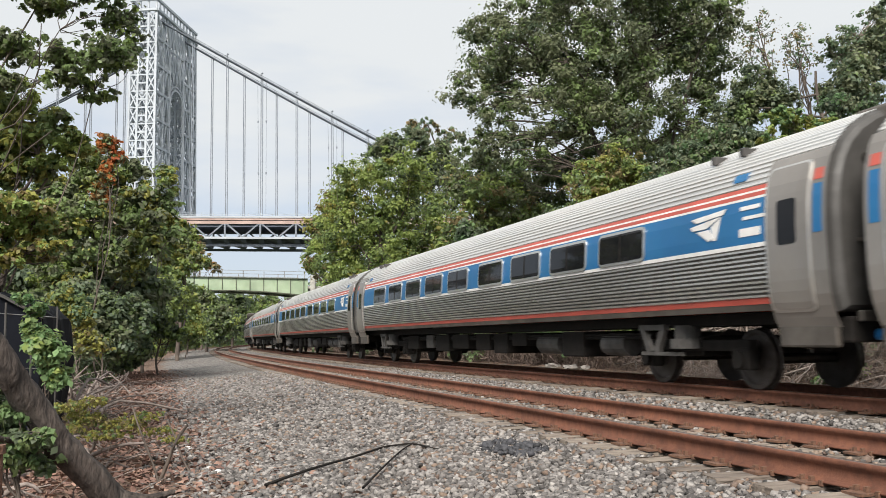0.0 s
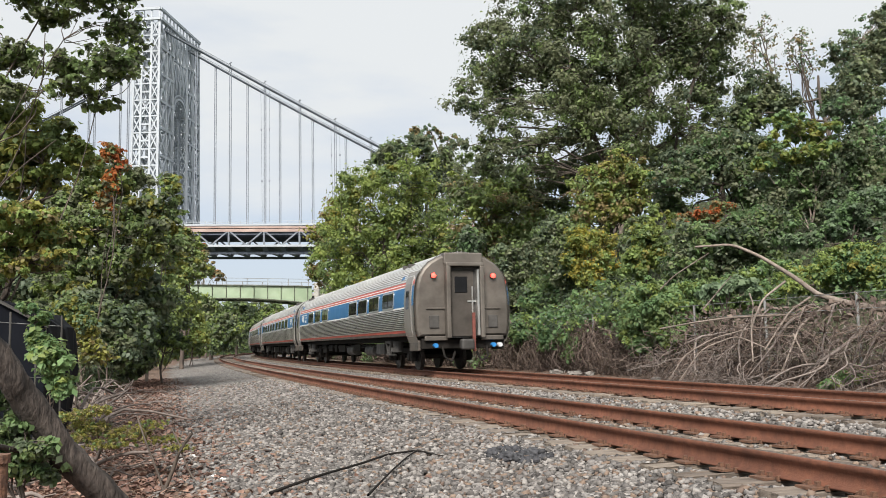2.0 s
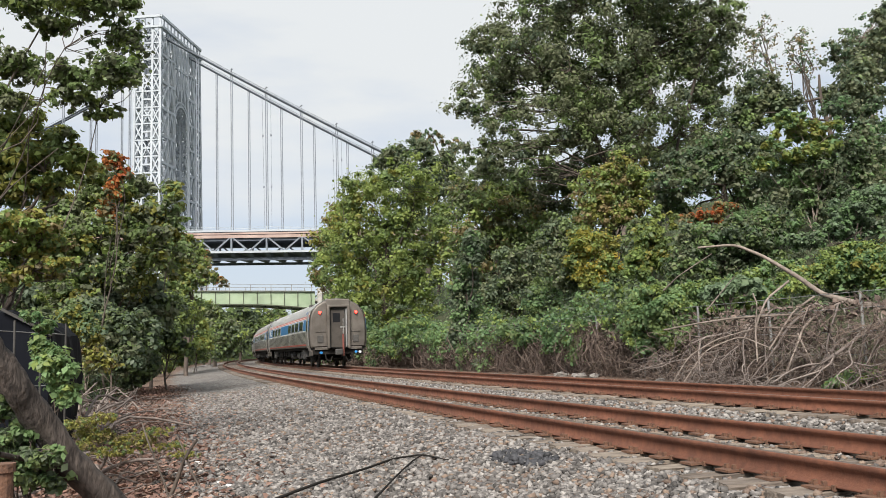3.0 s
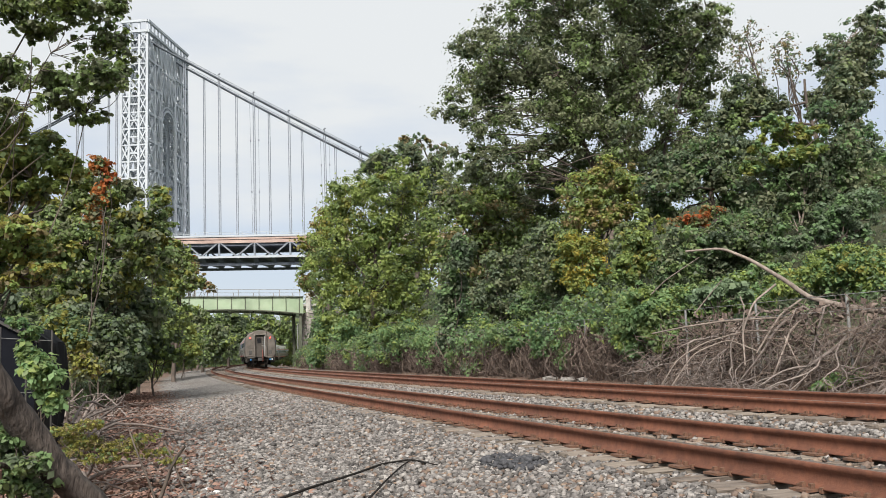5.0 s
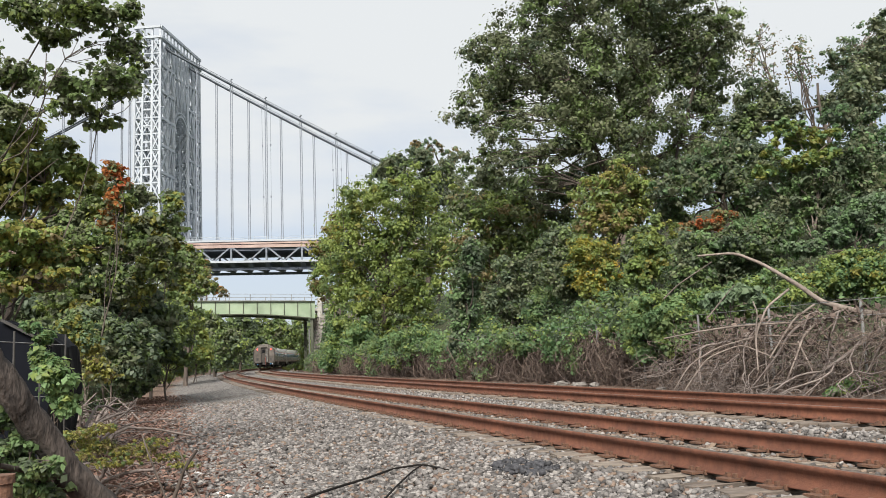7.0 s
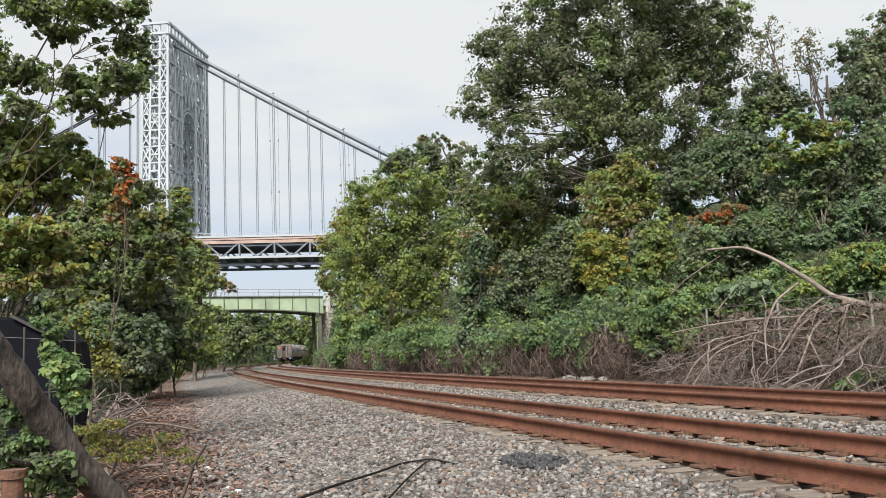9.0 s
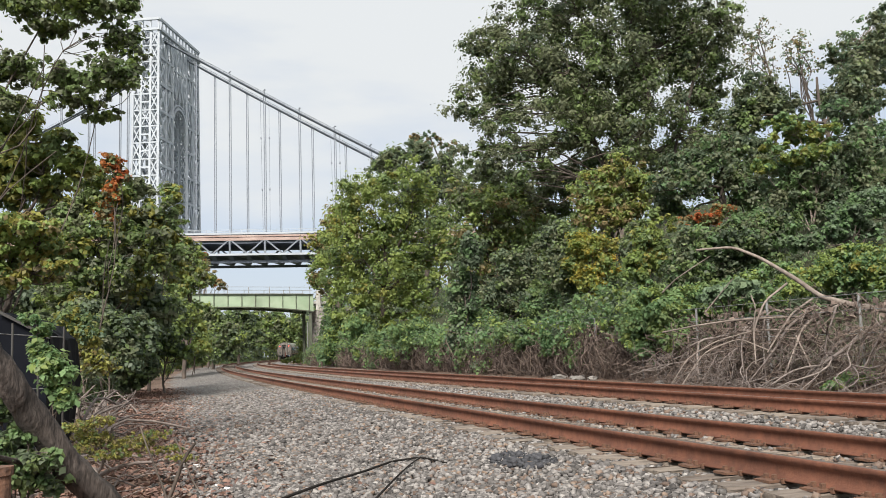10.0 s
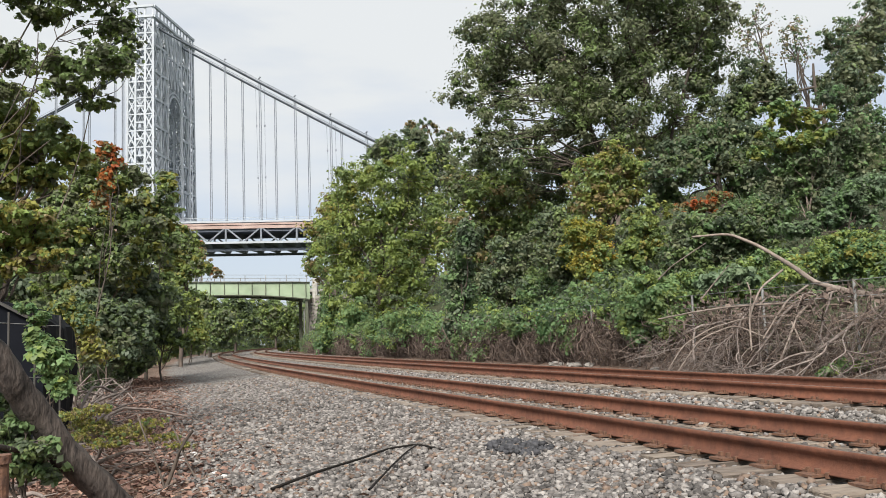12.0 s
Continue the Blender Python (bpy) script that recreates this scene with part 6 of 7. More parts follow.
plant("wayside_tree", "tree with olive leaves before the green bridge", "tree",
      [(-18.41, 62.00, 7.74, 1.36, 1.36), (-19.07, 61.48, 6.12, 1.42, 1.58), (-17.26, 61.48, 6.44, 0.95, 0.71), (-18.79, 62.52, 4.16, 1.37, 1.21), (-18.45, 62.17, 8.98, 0.80, 0.64)],
      300, 61, 0.264, [LEAF_GREEN, LEAF_YELLOW, LEAF_BRIGHT, LEAF_OAK], 146, shares=[4, 1.5, 2, 2], limbs=0.15, trunk=0.16, clump_r=(0.25, 0.4), twig=0.02)
plant("edge_shrub", "bright yellow-green shrub along the gravel edge", "shrub",
      [(-20.55, 69.86, 2.72, 1.17, 1.17), (-21.18, 70.42, 1.40, 1.18, 0.73), (-19.84, 69.72, 2.02, 0.99, 0.90), (-20.48, 70.42, 3.63, 1.09, 0.91)],
      190, 54, 0.286, [LEAF_BRIGHT, LEAF_YELLOW, LEAF_GREEN], 147, shares=[3, 1, 4], trunk=0.05, clump_r=(0.28, 0.45))
plant("wayside_tree", "green tree beside the bend before the bridge", "tree",
      [(-25.61, 95.47, 3.90, 2.09, 2.09), (-26.91, 95.73, 4.57, 1.73, 2.10), (-24.07, 95.47, 3.23, 1.72, 1.84), (-25.39, 95.73, 1.76, 2.22, 0.86), (-26.14, 95.20, 5.75, 1.72, 1.10)],
      260, 54, 0.396, [LEAF_GREEN, LEAF_DARK, LEAF_OAK, LEAF_BRIGHT], 148, shares=[3, 2, 2, 1], trunk=0.2, clump_r=(0.25, 0.4), twig=0.02)
plant("brown_tree", "treetop with reddish-brown leaves behind the bridge", "tree",
      [(-35.30, 125.81, 14.28, 1.05, 2.11), (-35.73, 126.39, 12.29, 1.46, 0.98), (-32.87, 125.81, 11.48, 1.62, 0.81), (-34.09, 125.81, 12.59, 1.13, 0.81)],
      110, 41, 0.462, [LEAF_BROWN, LEAF_OAK, LEAF_RED], 149, shares=[4, 4, 0.6], trunk=0.2, clump_r=(0.25, 0.45), twig=0.02)
plant("bend_tree", "tall dark green tree beyond the green bridge", "tree",
      [(-36.85, 150.00, 4.52, 2.51, 2.90), (-34.64, 150.97, 5.42, 2.33, 3.30), (-36.00, 150.65, 7.88, 2.72, 1.94), (-37.60, 150.97, 2.63, 2.14, 1.36)],
      190, 48, 0.605, [LEAF_DARK, LEAF_GREEN], 150, shares=[3, 2], trunk=0.25, clump_r=(0.25, 0.4), twig=0.03)
plant("bend_tree", "broad pale green tree beyond the green bridge", "tree",
      [(-44.83, 216.69, 7.19, 4.18, 3.91), (-40.29, 215.00, 8.35, 3.88, 3.60), (-46.17, 216.69, 10.72, 4.18, 2.51), (-37.67, 215.56, 5.51, 3.61, 3.61), (-42.78, 216.69, 4.33, 4.74, 2.23), (-35.82, 213.31, 9.50, 2.75, 3.30)],
      260, 48, 0.77, [LEAF_GREEN, LEAF_OAK, LEAF_SUMAC, LEAF_BRIGHT], 151, shares=[4, 2, 1, 1.5], trunk=0.25, clump_r=(0.25, 0.4), twig=0.03)
plant("pier_weeds", "pale yellow-green weeds beside the bridge abutment", "weeds",
      [(-19.37, 112.57, 0.43, 1.59, 0.51), (-20.75, 112.19, 0.27, 1.01, 0.29), (-18.77, 112.57, 1.48, 0.72, 1.45)],
      90, 41, 0.275, [LEAF_BRIGHT, LEAF_YELLOW, LEAF_GREEN], 152, shares=[2, 2, 2], trunk=0.03, clump_r=(0.4, 0.7))
plant("ivy_on_abutment", "green ivy spreading over the granite abutment", "ivy",
      [(-13.54, 99.58, 3.52, 1.03, 3.21), (-14.07, 100.14, 1.00, 0.90, 1.55), (-12.86, 99.72, 6.06, 1.16, 2.31)],
      170, 54, 0.286, [LEAF_VINE, LEAF_DARK, LEAF_GREEN], 153, shares=[3, 2, 1], trunk=0.06, clump_r=(0.4, 0.7), limbs=0.15)
plant("hedge_shrub", "dark tangled shrubs at the edge of the gravel", "shrub",
      [(-11.57, 29.12, -0.13, 0.67, 0.64), (-11.58, 29.12, 0.61, 0.67, 0.64), (-14.35, 37.93, 0.06, 0.83, 0.97), (-14.35, 37.93, 1.17, 0.83, 0.97), (-10.52, 25.25, -0.23, 0.55, 0.47), (-10.53, 25.25, 0.31, 0.55, 0.47), (-10.02, 22.99, -0.23, 0.50, 0.48), (-10.03, 22.99, 0.32, 0.50, 0.48)],
      420, 41, 0.0935, [LEAF_DARK, LEAF_OAK, LEAF_GREEN], 154, shares=[4, 2, 2], trunk=0.03, limbs=0.12, clump_r=(0.3, 0.48))
plant("hedge_shrub", "shaded green hedge along the gravel edge", "shrub",
      [(-18.09, 49.97, 0.20, 0.97, 1.22), (-18.10, 49.97, 1.60, 0.97, 1.22), (-21.94, 62.60, 0.43, 1.05, 1.38), (-21.94, 62.60, 2.02, 1.05, 1.38), (-22.76, 61.74, 0.48, 1.35, 1.72), (-22.76, 61.74, 2.47, 1.35, 1.72)],
      380, 41, 0.121, [LEAF_DARK, LEAF_GREEN, LEAF_OAK], 155, shares=[4, 3, 2], trunk=0.03, limbs=0.12, clump_r=(0.3, 0.48))
plant("hedge_shrub", "yellow-green leafy hedge along the gravel edge", "shrub",
      [(-21.05, 62.60, 0.75, 0.97, 1.23), (-21.05, 62.60, 2.18, 0.97, 1.23), (-20.53, 63.49, 0.92, 0.90, 1.10), (-20.53, 63.49, 2.20, 0.90, 1.10), (-20.29, 65.09, 1.06, 0.84, 1.06), (-20.29, 65.09, 2.28, 0.84, 1.06)],
      330, 41, 0.165, [LEAF_GREEN, LEAF_BRIGHT, LEAF_YELLOW, LEAF_DARK], 156, shares=[4, 2, 1, 2], trunk=0.03, limbs=0.12, clump_r=(0.3, 0.48))
plant("hedge_shrub", "green hedge beside the far gravel edge", "shrub",
      [(-20.03, 66.60, 1.14, 0.77, 0.96), (-20.02, 66.60, 2.25, 0.77, 0.96), (-21.27, 73.40, 1.23, 0.76, 0.99), (-21.26, 73.40, 2.38, 0.76, 0.99), (-22.42, 80.60, 1.35, 0.83, 1.03), (-22.41, 80.60, 2.54, 0.83, 1.03)],
      260, 41, 0.264, [LEAF_GREEN, LEAF_BRIGHT, LEAF_DARK], 157, shares=[4, 2, 2], trunk=0.03, limbs=0.12, clump_r=(0.3, 0.48))
plant("hedge_shrub", "dark green hedge on the bend of the gravel", "shrub",
      [(-25.08, 94.10, 1.47, 0.91, 1.13), (-25.07, 94.10, 2.78, 0.91, 1.13), (-28.27, 110.60, 1.61, 1.00, 1.23), (-28.25, 110.60, 3.03, 1.00, 1.23), (-30.88, 125.60, 1.75, 0.97, 1.28), (-30.87, 125.60, 3.23, 0.97, 1.28)],
      220, 41, 0.374, [LEAF_DARK, LEAF_GREEN, LEAF_OAK], 158, shares=[3, 3, 1], trunk=0.03, limbs=0.12, clump_r=(0.3, 0.48))
plant("hedge_shrub", "low dark shrub under the trees beside the litter", "shrub",
      [(-12.18, 32.77, 0.44, 0.59, 0.51), (-11.72, 32.85, 0.50, 0.55, 0.51), (-11.30, 32.85, 0.61, 0.47, 0.47), (-11.92, 32.92, 0.09, 0.64, 0.25), (-12.66, 32.92, 0.12, 0.55, 0.38), (-11.59, 33.08, 0.24, 0.43, 0.26)],
      330, 48, 0.176, [LEAF_DARK, LEAF_OAK, LEAF_GREEN], 159, shares=[4, 2, 2], trunk=0.03, limbs=0.1, clump_r=(0.3, 0.48))


def build_carpet():
    """Low creepers over the bank."""
    rng = np.random.default_rng(77)
    n = 3200
    s = np.where(rng.random(n) < 0.72, rng.uniform(1, 48, n), rng.uniform(48, 125, n))
    u = 10.6 + 26 * rng.random(n) ** 1.1
    clear = (s > 13) & (s < 27) & (u < 11.7)  # bare where the dead tree lies
    s, u = s[~clear], u[~clear]
    n = len(s)
    c = on_line(s, u)
    z, _, _ = ground_z(c[:, 0], c[:, 1])
    mound = np.clip(np.sin(s * 0.62 + u * 0.35) * np.cos(u * 0.66 - s * 0.21) + 0.25 * np.sin(s * 1.7), 0, 1)
    c[:, 2] = z + rng.uniform(0.0, 0.4, n) + 0.9 * mound * rng.uniform(0.3, 1, n)
    R = rng.uniform(0.45, 1.0, n)
    V, F = leaf_arrays(c, R, 34, 0.17, rng, flat=0.6)
    lean = rng.choice(4, n, p=[0.3, 0.42, 0.2, 0.08])
    # hollows between mounds get mostly dark leaves, their shade put into the colour
    lean = np.where((mound < 0.06) & (rng.random(n) < 0.7), 1, lean)
    tagged(part_np("bank_creeper", V, F, [LEAF_VINE, LEAF_DARK, LEAF_GREEN, LEAF_BRIGHT], indices=np.repeat(lean, 34)), "tangled green creepers covering the steep bank", "creeper", kind="stuff")
    # low growth along the other side of the gravel and behind
    n = 1800
    s = rng.uniform(8, 260, n)
    u = -7.2 - 16 * rng.random(n) ** 1.3 - np.clip((18 - s) * 0.14, 0, 1.6)
    c = on_line(s, u)
    z, _, _ = ground_z(c[:, 0], c[:, 1])
    R = rng.uniform(0.25, 0.8, n)
    c[:, 2] = z + R * 0.4
    V, F = leaf_arrays(c, R, 36, 0.15, rng, flat=0.8)
    lean = rng.choice(4, n, p=[0.3, 0.35, 0.2, 0.15])
    tagged(part_np("undergrowth", V, F, [LEAF_VINE, LEAF_DARK, LEAF_GREEN, LEAF_YELLOW], indices=np.repeat(lean, 36)), "low mixed green undergrowth along the gravel edge", "undergrowth", kind="stuff")


build_carpet()


def build_far_woods():
    rng = np.random.default_rng(78)
    n = 1900
    s = rng.uniform(125, 400, n)
    u = np.where(rng.random(n) < 0.75, -9.5 - 30 * rng.random(n) ** 1.6, 10.5 + 24 * rng.random(n))
    c = on_line(s, u)
    z, _, _ = ground_z(c[:, 0], c[:, 1])
    c[:, 2] = z + rng.uniform(0.3, 12.0, n) * np.where(u < -14, 1.2, 0.8)
    R = rng.uniform(1.6, 3.0, n)
    V, F = leaf_arrays(c, R, 52, 0.9, rng)
    lean = rng.choice(4, n, p=[0.3, 0.35, 0.25, 0.1])
    tagged(part_np("far_woods", V, F, [LEAF_GREEN, LEAF_DARK, LEAF_OAK, LEAF_BRIGHT], indices=np.repeat(lean, 52)), "distant mixed green woods beyond the bridge", "woods", kind="stuff")


build_far_woods()


# ---- fence with dead vines along the far track ----
def build_fence():
    rng = np.random.default_rng(31)
    fence = tagged(new("wire_fence"), "galvanised post-and-wire fence overgrown with dead brown vines", "fence")
    for s in np.arange(14, 104, 3.0):
        p = on_line(s, 9.05)
        z = float(ground_z([p[0]], [p[1]])[0][0])
        bm = bmesh.new()
        cyl(bm, (p[0], p[1], z - 0.3), (p[0], p[1], z + 2.0), 0.035, seg=8)
        part("post", bm, GALV, fence)
    ss = np.arange(14, 104, 1.5)
    for h in (0.15, 0.65, 1.15, 1.65, 2.0):
        p = on_line(ss, 9.05)
        z = ground_z(p[:, 0], p[:, 1])[0] + h
        part_np("wire", *tube_arrays(np.stack([p[:, 0], p[:, 1], z], -1), 0.008, 4), GALV, fence)
    # dead vines: fine stems matted over the wires, hanging down and crossing
    arr = []
    for i in range(9500):
        s = 14 + 90 * rng.random() ** 1.25
        if s < 26 and rng.random() < 0.8:
            continue
        u = 9.02 + rng.normal() * 0.13
        p = on_line(s, u)
        z = float(np.interp(u, PROFILE_U, PROFILE_Z))
        ragged = 1.5 + 0.3 * math.sin(s * 0.9) + 0.2 * math.sin(s * 2.7)
        z0 = z + rng.uniform(-0.05, 0.9) * (rng.random() < 0.6)
        top = min(z0 + rng.uniform(0.4, 1.5), z + ragged)
        q = on_line(s + rng.normal() * 0.45, 9.02 + rng.normal() * 0.14)
        arr.append(tube_arrays(bent((p[0], p[1], z0), (q[0], q[1], top), rng, 0.22, 5), rng.choice([0.006, 0.010, 0.017], p=[0.5, 0.38, 0.12]) * (1 + s / 90), 3))
    tagged(part_np("dead_vines", *join(arr), DEAD_VINE), "dry brown dead vines matted on the fence", "vines", kind="stuff")
    # shed leaves and broken stems caught in the mat
    n = 9000
    s = 14 + 90 * rng.random(n) ** 1.2
    c = on_line(s, 9.16 + rng.normal(size=n) * 0.08)
    c[:, 2] = -0.25 + 1.95 * rng.random(n)
    tagged(part_np("withered_leaves", *leaf_arrays(c, np.full(n, 0.1), 1, 0.17, rng, up=0.1, out=0.3, flat=1.0), DEAD_VINE), "withered brown leaves caught in the fence", "dry leaves", kind="stuff")


build_fence()


def build_curtains():
    """Green vines hanging over the fence in uneven swags."""
    rng = np.random.default_rng(33)
    n = 1300
    s = rng.uniform(26, 106, n)
    swag = np.sin(s * 0.31 + 1.1) + 0.7 * np.sin(s * 0.83 + 0.4) + 0.5 * np.sin(s * 2.1)
    low = np.clip(np.interp(s, [26, 38, 60, 106], [1.5, 1.25, 0.9, 0.5]) - 0.75 * swag, 0.1, 1.7)
    h = low + (2.5 + 0.6 * np.sin(s * 0.47) - low).clip(0.3) * rng.random(n)
    u = 8.9 + rng.normal(size=n) * 0.2 + np.clip(h - 1.7, 0, 1) * 1.2
    c = on_line(s, u)
    c[:, 2] = h - 0.2
    R = rng.uniform(0.22, 0.5, n)
    V, F = leaf_arrays(c, R, 34, 0.16, rng, up=0.3, out=0.5, flat=1.0)
    lean = rng.choice(4, n, p=[0.42, 0.33, 0.15, 0.1])
    tagged(part_np("vine_curtain", V, F, [LEAF_VINE, LEAF_DARK, LEAF_GREEN, LEAF_BRIGHT], indices=np.repeat(lean, 34)), "green vines hanging in swags over the fence", "vines", kind="stuff")


build_curtains()


# ---- small things ----
def branch_thing(name, label, category, lines, radii, material, seg=7):
    thing = tagged(new(name), label, category)
    rng = np.random.default_rng(len(lines))
    for n, (line, r) in enumerate(zip(lines, radii)):
        P = np.asarray(line, float)
        t = np.linspace(0, len(P) - 1, 6 * (len(P) - 1) + 1)
        Q = np.stack([np.interp(t, np.arange(len(P)), P[:, i]) for i in range(3)], -1)
        for _ in range(2):
            Q[1:-1] = (Q[:-2] + 2 * Q[1:-1] + Q[2:]) / 4
        Q[1:-1] += rng.normal(size=Q[1:-1].shape) * r[0] * 0.05
        V, F = tube_arrays(Q, np.linspace(r[0], r[1], len(Q)) * (1 + 0.025 * rng.normal(size=len(Q))), seg)
        if seg >= 16:  # ridged bark
            ridge = rng.normal(size=seg) * 0.085
            rings = V.reshape(-1, seg, 3)
            mid = rings.mean(1, keepdims=True)
            V = (mid + (rings - mid) * (1 + ridge[None, :, None] + rng.normal(size=rings.shape[:2])[..., None] * 0.045)).reshape(-1, 3)
        part_np("stem" if n == 0 else "branch", V, F, material, thing, smooth=seg < 16)
    return thing


branch_thing("leaning_log", "rough grey-brown leaning log with a broken side branch", "log",
             [[(-2.60, 7.35, -0.52), (-2.69, 7.3, -0.37), (-2.96, 7.0, 0.06), (-3.15, 6.75, 0.48), (-3.29, 6.5, 0.86), (-3.44, 6.3, 1.19), (-3.62, 6.08, 1.6)], [(-3.08, 6.9, 0.24), (-3.16, 6.6, 0.19), (-3.22, 6.3, 0.27)], [(-2.75, 7.25, -0.30), (-2.45, 7.3, -0.36), (-2.25, 7.45, -0.33)]],
             [(0.125, 0.10), (0.028, 0.018), (0.05, 0.02)], LOG_BARK, 22)
branch_thing("fallen_stick", "thin black forked branch lying on the gravel", "branch",
             [[(-1.63, 8.1, -0.39), (-1.28, 8.49, -0.31), (-0.94, 9.43, -0.32), (-0.69, 10.12, -0.31), (-0.37, 10.27, -0.29), (-0.05, 9.72, -0.31), (0.31, 10.76, -0.32)], [(-0.69, 7.52, -0.33), (-0.6, 8.71, -0.33), (-0.48, 9.74, -0.31), (-0.37, 10.27, -0.29)]],
             [(0.014, 0.009), (0.012, 0.007)], UNDER, 6)

FALLEN = [[(6.58, 23.03, 3.32), (7.4, 22.56, 3.32), (8.01, 22.28, 2.97), (8.68, 21.9, 2.4), (9.16, 21.62, 1.91), (9.87, 21.24, 1.64), (10.89, 20.87, 1.43)], [(5.12, 21.24, 1.17), (5.97, 21.06, 1.31), (6.76, 20.96, 1.4), (8.21, 20.87, 1.44), (8.86, 20.87, 1.36)], [(6.96, 20.21, 0.37), (7.12, 20.68, 1.15), (7.6, 21.15, 1.83), (8.42, 21.81, 2.28)], [(7.24, 20.21, 0.62), (7.7, 20.49, 1.13), (8.07, 20.68, 1.52), (8.91, 21.53, 1.87)], [(7.41, 19.74, 0.12), (7.78, 19.93, 0.73), (8.05, 20.21, 1.11), (8.67, 20.68, 1.49), (9.5, 21.34, 1.7)]]
FALLEN_MORE = [[(7.12, 20.68, 1.15), (7.28, 20.87, 1.69), (7.26, 21.06, 1.97)], [(7.77, 20.21, 0.93), (8.51, 20.12, 0.83), (9.94, 19.93, 0.88), (10.75, 19.74, 0.9)], [(5.08, 20.49, -0.04), (5.55, 20.68, 0.55), (6.29, 20.87, 0.92), (7.28, 20.96, 1.15), (8.1, 20.68, 1.12)], [(5.28, 20.3, -0.04), (5.89, 20.49, 0.68), (6.77, 20.68, 0.97), (7.4, 20.3, 0.62)], [(6.97, 23.12, 3.16), (6.09, 23.31, 2.61), (5.73, 23.5, 2.25)], [(7.34, 22.56, 2.5), (7.01, 22.75, 2.09), (6.65, 22.84, 1.66)], [(7.99, 19.36, -0.13), (7.94, 19.74, 0.47), (7.88, 20.12, 0.99)], [(7.83, 19.27, -0.13), (8.38, 19.36, 0.09), (9.62, 19.36, 0.41)]]


def build_fallen_tree():
    lines = FALLEN + FALLEN_MORE
    radii = [(0.025, 0.085)] + [(0.018, 0.03)] * (len(FALLEN) - 1) + [(0.012, 0.02)] * len(FALLEN_MORE)
    tree = branch_thing("fallen_tree", "pale dead fallen tree with bare tangled branches", "dead tree", lines, radii, BARK_PALE)
    # the crown of the dead tree: arching boughs that fork down to the ground by the track
    rng = np.random.default_rng(44)
    arr = []
    crest = ([14.5, 17.5, 20, 22.5, 24, 25.5], [1.5, 1.75, 1.7, 1.3, 0.7, 0.1])

    def fork(a, way, length, r, depth):
        q = a + way * length
        q[2] = max(q[2], -0.28)
        line = bent(a, q, rng, 0.13, 7)
        line[:, 2] = np.maximum(line[:, 2], -0.28)
        arr.append(tube_arrays(line, np.linspace(r, r * 0.5, 7), 5 if r > 0.012 else 3))
        if depth:
            for _ in range(int(rng.integers(2, 4))):
                w = way + rng.normal(size=3) * 0.55
                w[2] -= 0.18
                fork(line[int(rng.integers(2, 7))], w / np.linalg.norm(w), length * rng.uniform(0.45, 0.8), r * 0.58, depth - 1)

    for i in range(46):
        s = rng.uniform(15.0, 24.3)
        h = float(np.interp(s, *crest)) * rng.uniform(0.45, 1.0)
        a = on_line(s, 9.3 + rng.uniform(-0.4, 1.0), h)
        toe = on_line(s + rng.uniform(-1.2, 1.2), 7.9 + rng.uniform(0, 0.7), rng.uniform(-0.3, 0.4))
        w = toe - a
        fork(a, w / np.linalg.norm(w), np.linalg.norm(w) * rng.uniform(0.7, 1.15), rng.choice([0.018, 0.028, 0.042], p=[0.45, 0.35, 0.2]), 3)
    part_np("branch_tangle", *join(arr), DEADWOOD, tree)["kind"] = "stuff"
    arr = []
    for i in range(1500):
        s = rng.uniform(14.6, 25.2)
        top = float(np.interp(s, *crest))
        a = on_line(s, 9.0 + rng.uniform(-0.9, 0.7), -0.25 + (top + 0.2) * rng.random() ** 1.3)
        q = a + np.array([rng.normal() * 0.5, rng.normal() * 0.4, rng.normal() * 0.3 - 0.25])
        q[2] = max(q[2], -0.28)
        arr.append(tube_arrays(bent(a, q, rng, 0.16, 5), rng.uniform(0.004, 0.010), 3))
    tagged(part_np("dry_brush", *join(arr), DEAD_VINE), "fine brown dry brush under the dead branches", "brush", kind="stuff")


build_fallen_tree()


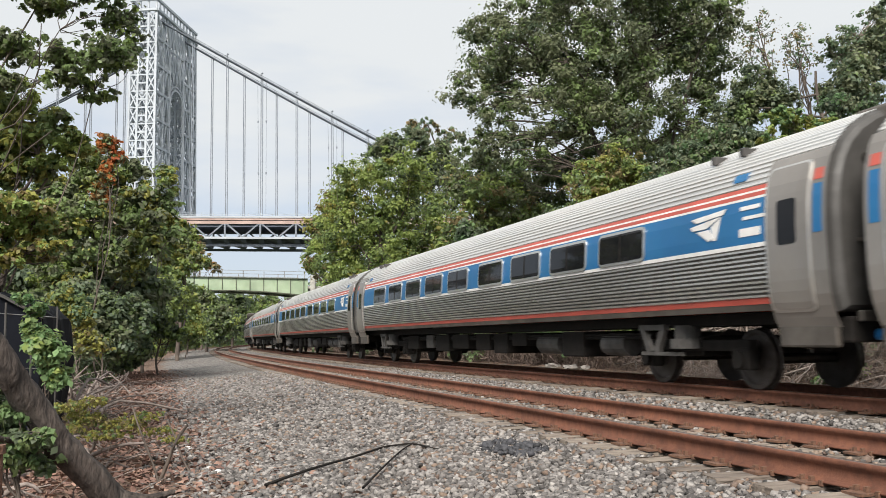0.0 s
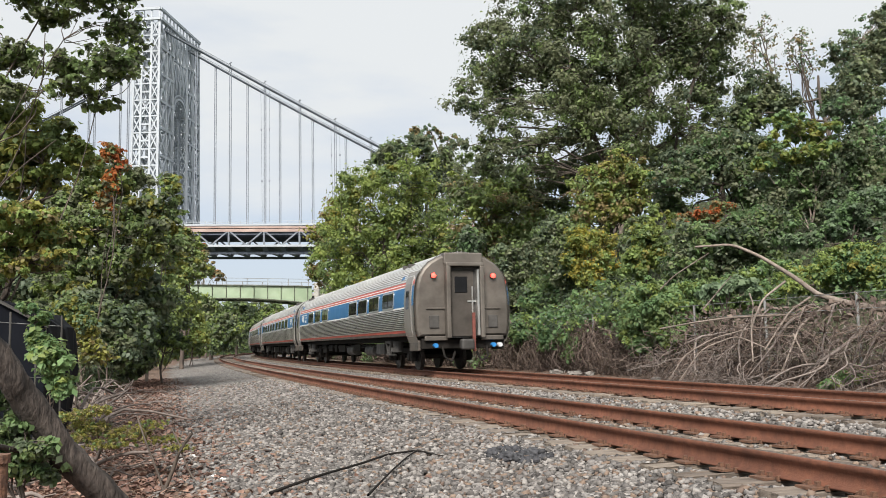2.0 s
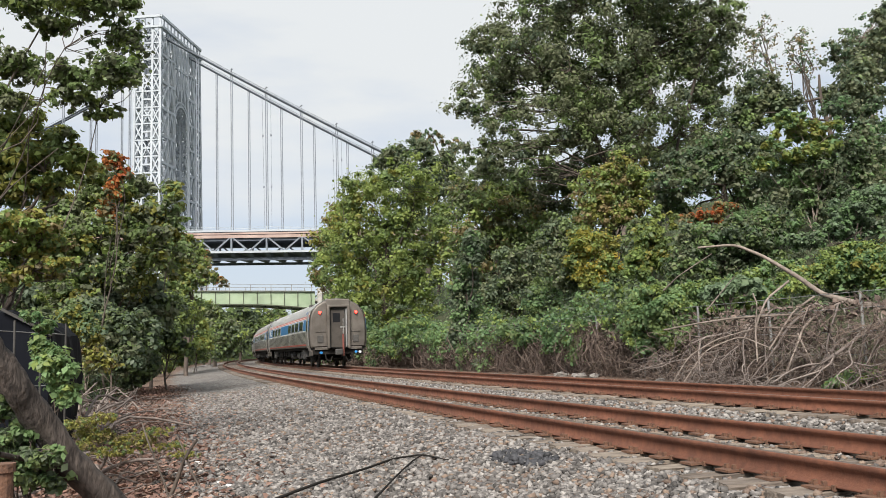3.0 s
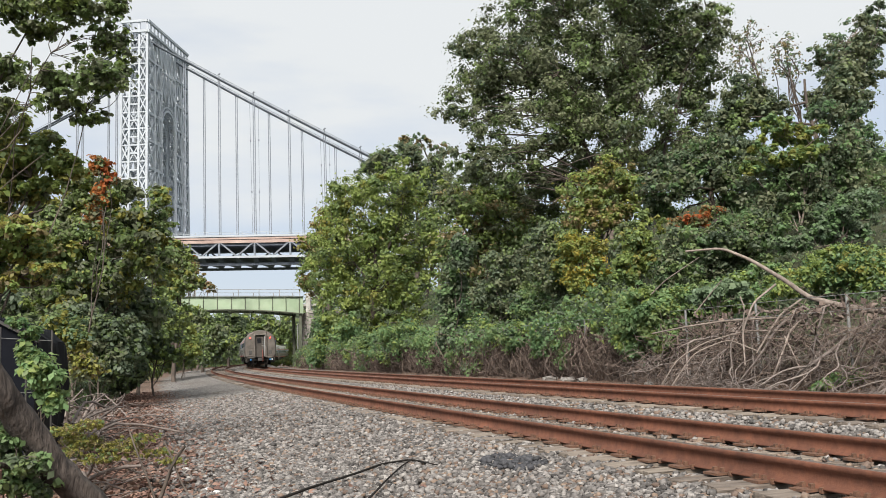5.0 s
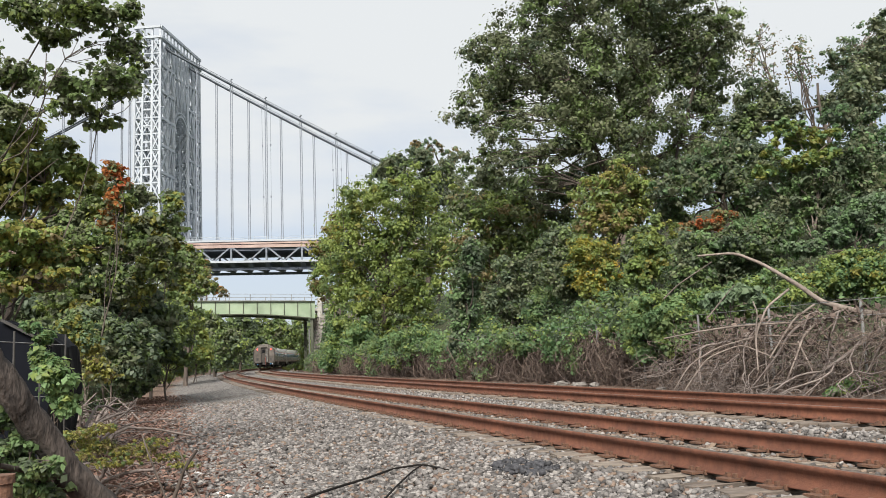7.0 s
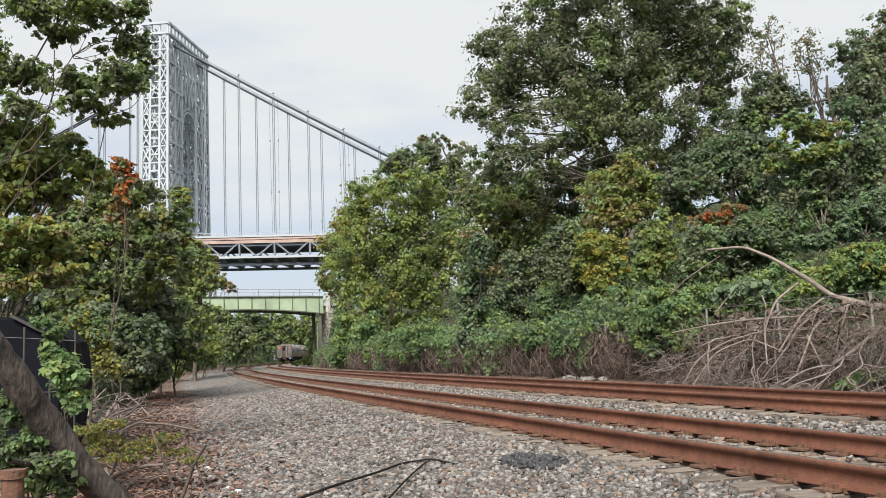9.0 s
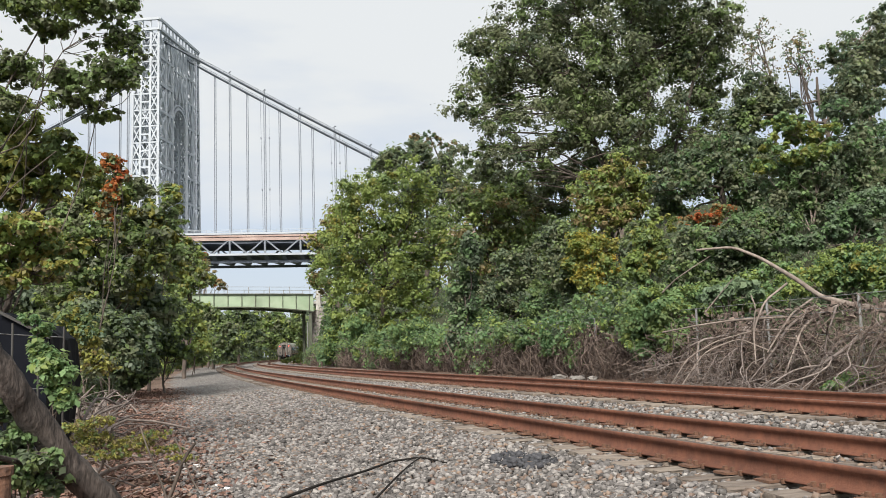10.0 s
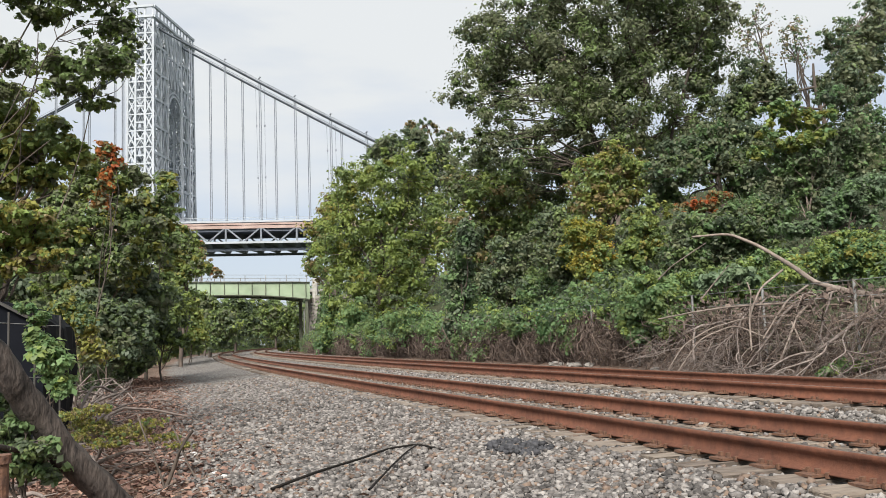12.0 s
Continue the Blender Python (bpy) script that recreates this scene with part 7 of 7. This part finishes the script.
def build_brushwood():
    rng = np.random.default_rng(45)
    arr = []
    for i in range(420):
        s = rng.uniform(8, 30)
        u = rng.uniform(-8.2, -5.3) - (0.6 if s < 12 else 0)
        p = on_line(s, u)
        z = float(np.interp(u, PROFILE_U, PROFILE_Z))
        a = rng.uniform(0, 6.28)
        L = rng.uniform(0.3, 1.5)
        q = (p[0] + L * math.cos(a), p[1] + L * math.sin(a), z + rng.uniform(0.02, 0.5) * L * 0.6)
        r = rng.choice([0.008, 0.014, 0.03], p=[0.45, 0.38, 0.17])
        arr.append(tube_arrays(bent((p[0], p[1], z + 0.02), q, rng, 0.12, 6), np.linspace(r, r * 0.5, 6), 5))
    for i in range(110):  # heavier broken boughs in a heap
        s = rng.uniform(15.0, 30.0)
        u = rng.uniform(-7.9, -6.3)
        p = on_line(s, u)
        z = float(np.interp(u, PROFILE_U, PROFILE_Z))
        a = rng.normal(1.9, 0.9)
        L = rng.uniform(0.6, 2.0)
        q = (p[0] + L * math.cos(a), p[1] + L * math.sin(a), z + rng.uniform(0.1, 0.7))
        r = rng.choice([0.012, 0.02, 0.034], p=[0.4, 0.4, 0.2])
        arr.append(tube_arrays(bent((p[0], p[1], z + 0.03), q, rng, 0.12, 7), np.linspace(r, r * 0.5, 7), 6))
    tagged(part_np("brushwood", *join(arr), DEADWOOD), "dry grey sticks and broken branches on leaf litter", "brushwood", kind="stuff")
    n = 20000
    s = rng.uniform(6, 45, n)
    u = -5.95 + rng.normal(size=n) * 0.8
    c = on_line(s, u)
    c[:, 2] = np.interp(u, PROFILE_U, PROFILE_Z) + rng.uniform(0.01, 0.06, n)
    V, F = leaf_arrays(c, np.full(n, 0.03), 1, 0.085, rng, up=1.0, out=0.1)
    tagged(part_np("leaf_litter", V, F, LITTER), "fallen brown leaves scattered along the gravel edge", "leaf litter", kind="stuff")
    # upright stump twigs among the weeds
    for base, tip, r in (((-2.75, 8.6, -0.45), (-2.45, 8.5, 0.12), 0.022), ((-2.75, 8.6, -0.45), (-3.05, 8.7, 0.28), 0.012), ((-2.6, 9.2, -0.45), (-2.9, 9.3, 0.1), 0.012)):
        t = tagged(new("dead_stalk"), "short dead brown stalk standing in the weeds", "stalk", "dead stalks")
        V, F = tube_arrays(bent(base, tip, rng, 0.06, 7), np.linspace(r, r * 0.6, 7), 6)
        part_np("stalk", V, F, BARK, t, smooth=True)


build_brushwood()


def crumpled(name, label, category, place, size, material, seed):
    rng = np.random.default_rng(seed)
    bm = bmesh.new()
    bmesh.ops.create_icosphere(bm, subdivisions=2, radius=1)
    for v in bm.verts:
        v.co *= float(rng.uniform(0.6, 1.15))
        v.co = Vector((v.co.x * size[0], v.co.y * size[1], v.co.z * size[2]))
    ob = part(name, bm, material)
    ob.location = place
    return tagged(ob, label, category)


for i, (place, size) in enumerate((((-3.23, 11.28, -0.43), (0.10, 0.07, 0.03)), ((-2.49, 9.43, -0.43), (0.07, 0.05, 0.03)), ((-2.32, 9.24, -0.43), (0.08, 0.05, 0.025)))):
    tagged(crumpled("paper_scrap", "crumpled dirty white paper scrap on the leaf litter", "litter", place, size, WHITE, 60 + i), group="paper scraps")
for i, (s, u, r) in enumerate(((29.5, 8.6, 0.28), (30.2, 8.75, 0.2), (30.9, 8.5, 0.32), (31.6, 8.7, 0.18), (28.7, 8.7, 0.22), (23.9, 8.3, 0.16))):
    p = on_line(s, u, -0.2)
    tagged(crumpled("rubble_stone", "pale broken rubble stone at the fence foot", "stone", p, (r, r * 0.7, r * 0.45), MORTAR, 70 + i), group="rubble stones")


def build_covered_load():
    """A black sheet over a bulky load behind the undergrowth."""
    thing = tagged(new("covered_load"), "bulky load under a shiny black tarpaulin behind wire fence", "tarpaulin")
    bm = bmesh.new()
    prof = [(-9.0, -0.3), (-9.0, 1.55), (-5.35, 1.52), (-5.0, 1.43), (-4.80, 1.25), (-4.78, 0.7), (-4.85, -0.4)]
    rows = []
    rng = np.random.default_rng(9)
    for y in np.linspace(10.6, 14.2, 9):
        rows.append([bm.verts.new((x - (y - 10.6) * 0.33 + rng.normal() * 0.03, y, z + rng.normal() * 0.03 - (0.12 if 0 < (y - 10.6) < 0.3 else 0))) for x, z in prof])
    for a, b in zip(rows, rows[1:]):
        for i in range(len(prof) - 1):
            bm.faces.new((a[i], a[i + 1], b[i + 1], b[i]))
    bm.faces.new(rows[0])
    bm.faces.new(rows[-1][::-1])
    bmesh.ops.recalc_face_normals(bm, faces=bm.faces)
    part("tarpaulin", bm, TARP, thing)
    # bar lighter than the sheet, added as the highlight along its upper edge
    bm = bmesh.new()
    beam(bm, (-5.4, 10.55, 1.55), (-4.78, 10.55, 1.22), 0.05, 0.03)
    part("thin_bar", bm, STEEL_DARK, thing)
    fence = tagged(new("thin_fence"), "thin grey wire fence before the tarpaulin", "fence")
    for x, y in ((-4.62, 9.3), (-4.62, 9.9), (-5.3, 8.2), (-4.6, 10.5)):
        z = float(ground_z([x], [y])[0][0])
        bm = bmesh.new()
        cyl(bm, (x, y, z - 0.2), (x, y, 1.35), 0.012, seg=8)
        part("post", bm, STEEL_DARK, fence)
    for z in (1.3, 0.7, 0.2):
        bm = bmesh.new()
        cyl(bm, (-5.3, 8.2, z), (-4.6, 10.5, z - 0.08), 0.005, seg=4)
        part("wire", bm, GALV, fence)
    bm = bmesh.new()
    cyl(bm, (-2.13, 4.2, -0.6), (-2.13, 4.2, 0.42), 0.05, seg=14)
    cyl(bm, (-2.13, 4.2, 0.40), (-2.13, 4.2, 0.44), 0.06, seg=14)
    part("post", bm, IRON, tagged(new("rusty_post"), "short rusty iron post at the path edge", "post"))


build_covered_load()


# ---- what moves: the train, at an even speed along the far track ----
def car_pose(s_mid, half_base):
    a = Vector(on_line(s_mid - half_base, FAR, 0.048))
    b = Vector(on_line(s_mid + half_base, FAR, 0.048))
    d = b - a
    return pose(*((a + b) / 2), 0, 0, math.degrees(math.atan2(-d.x, d.y)))


def motions():
    for n, car in enumerate(coaches):
        middle = -15.894 + 13.05 + 26.35 * n if n < 5 else -15.894 + 26.35 * 5 + 10.6
        walk(car, [(t / 2, car_pose(middle + 22.217 * t / 2, 9.05 if n < 5 else 6.6)) for t in range(0, 25)])


motions()
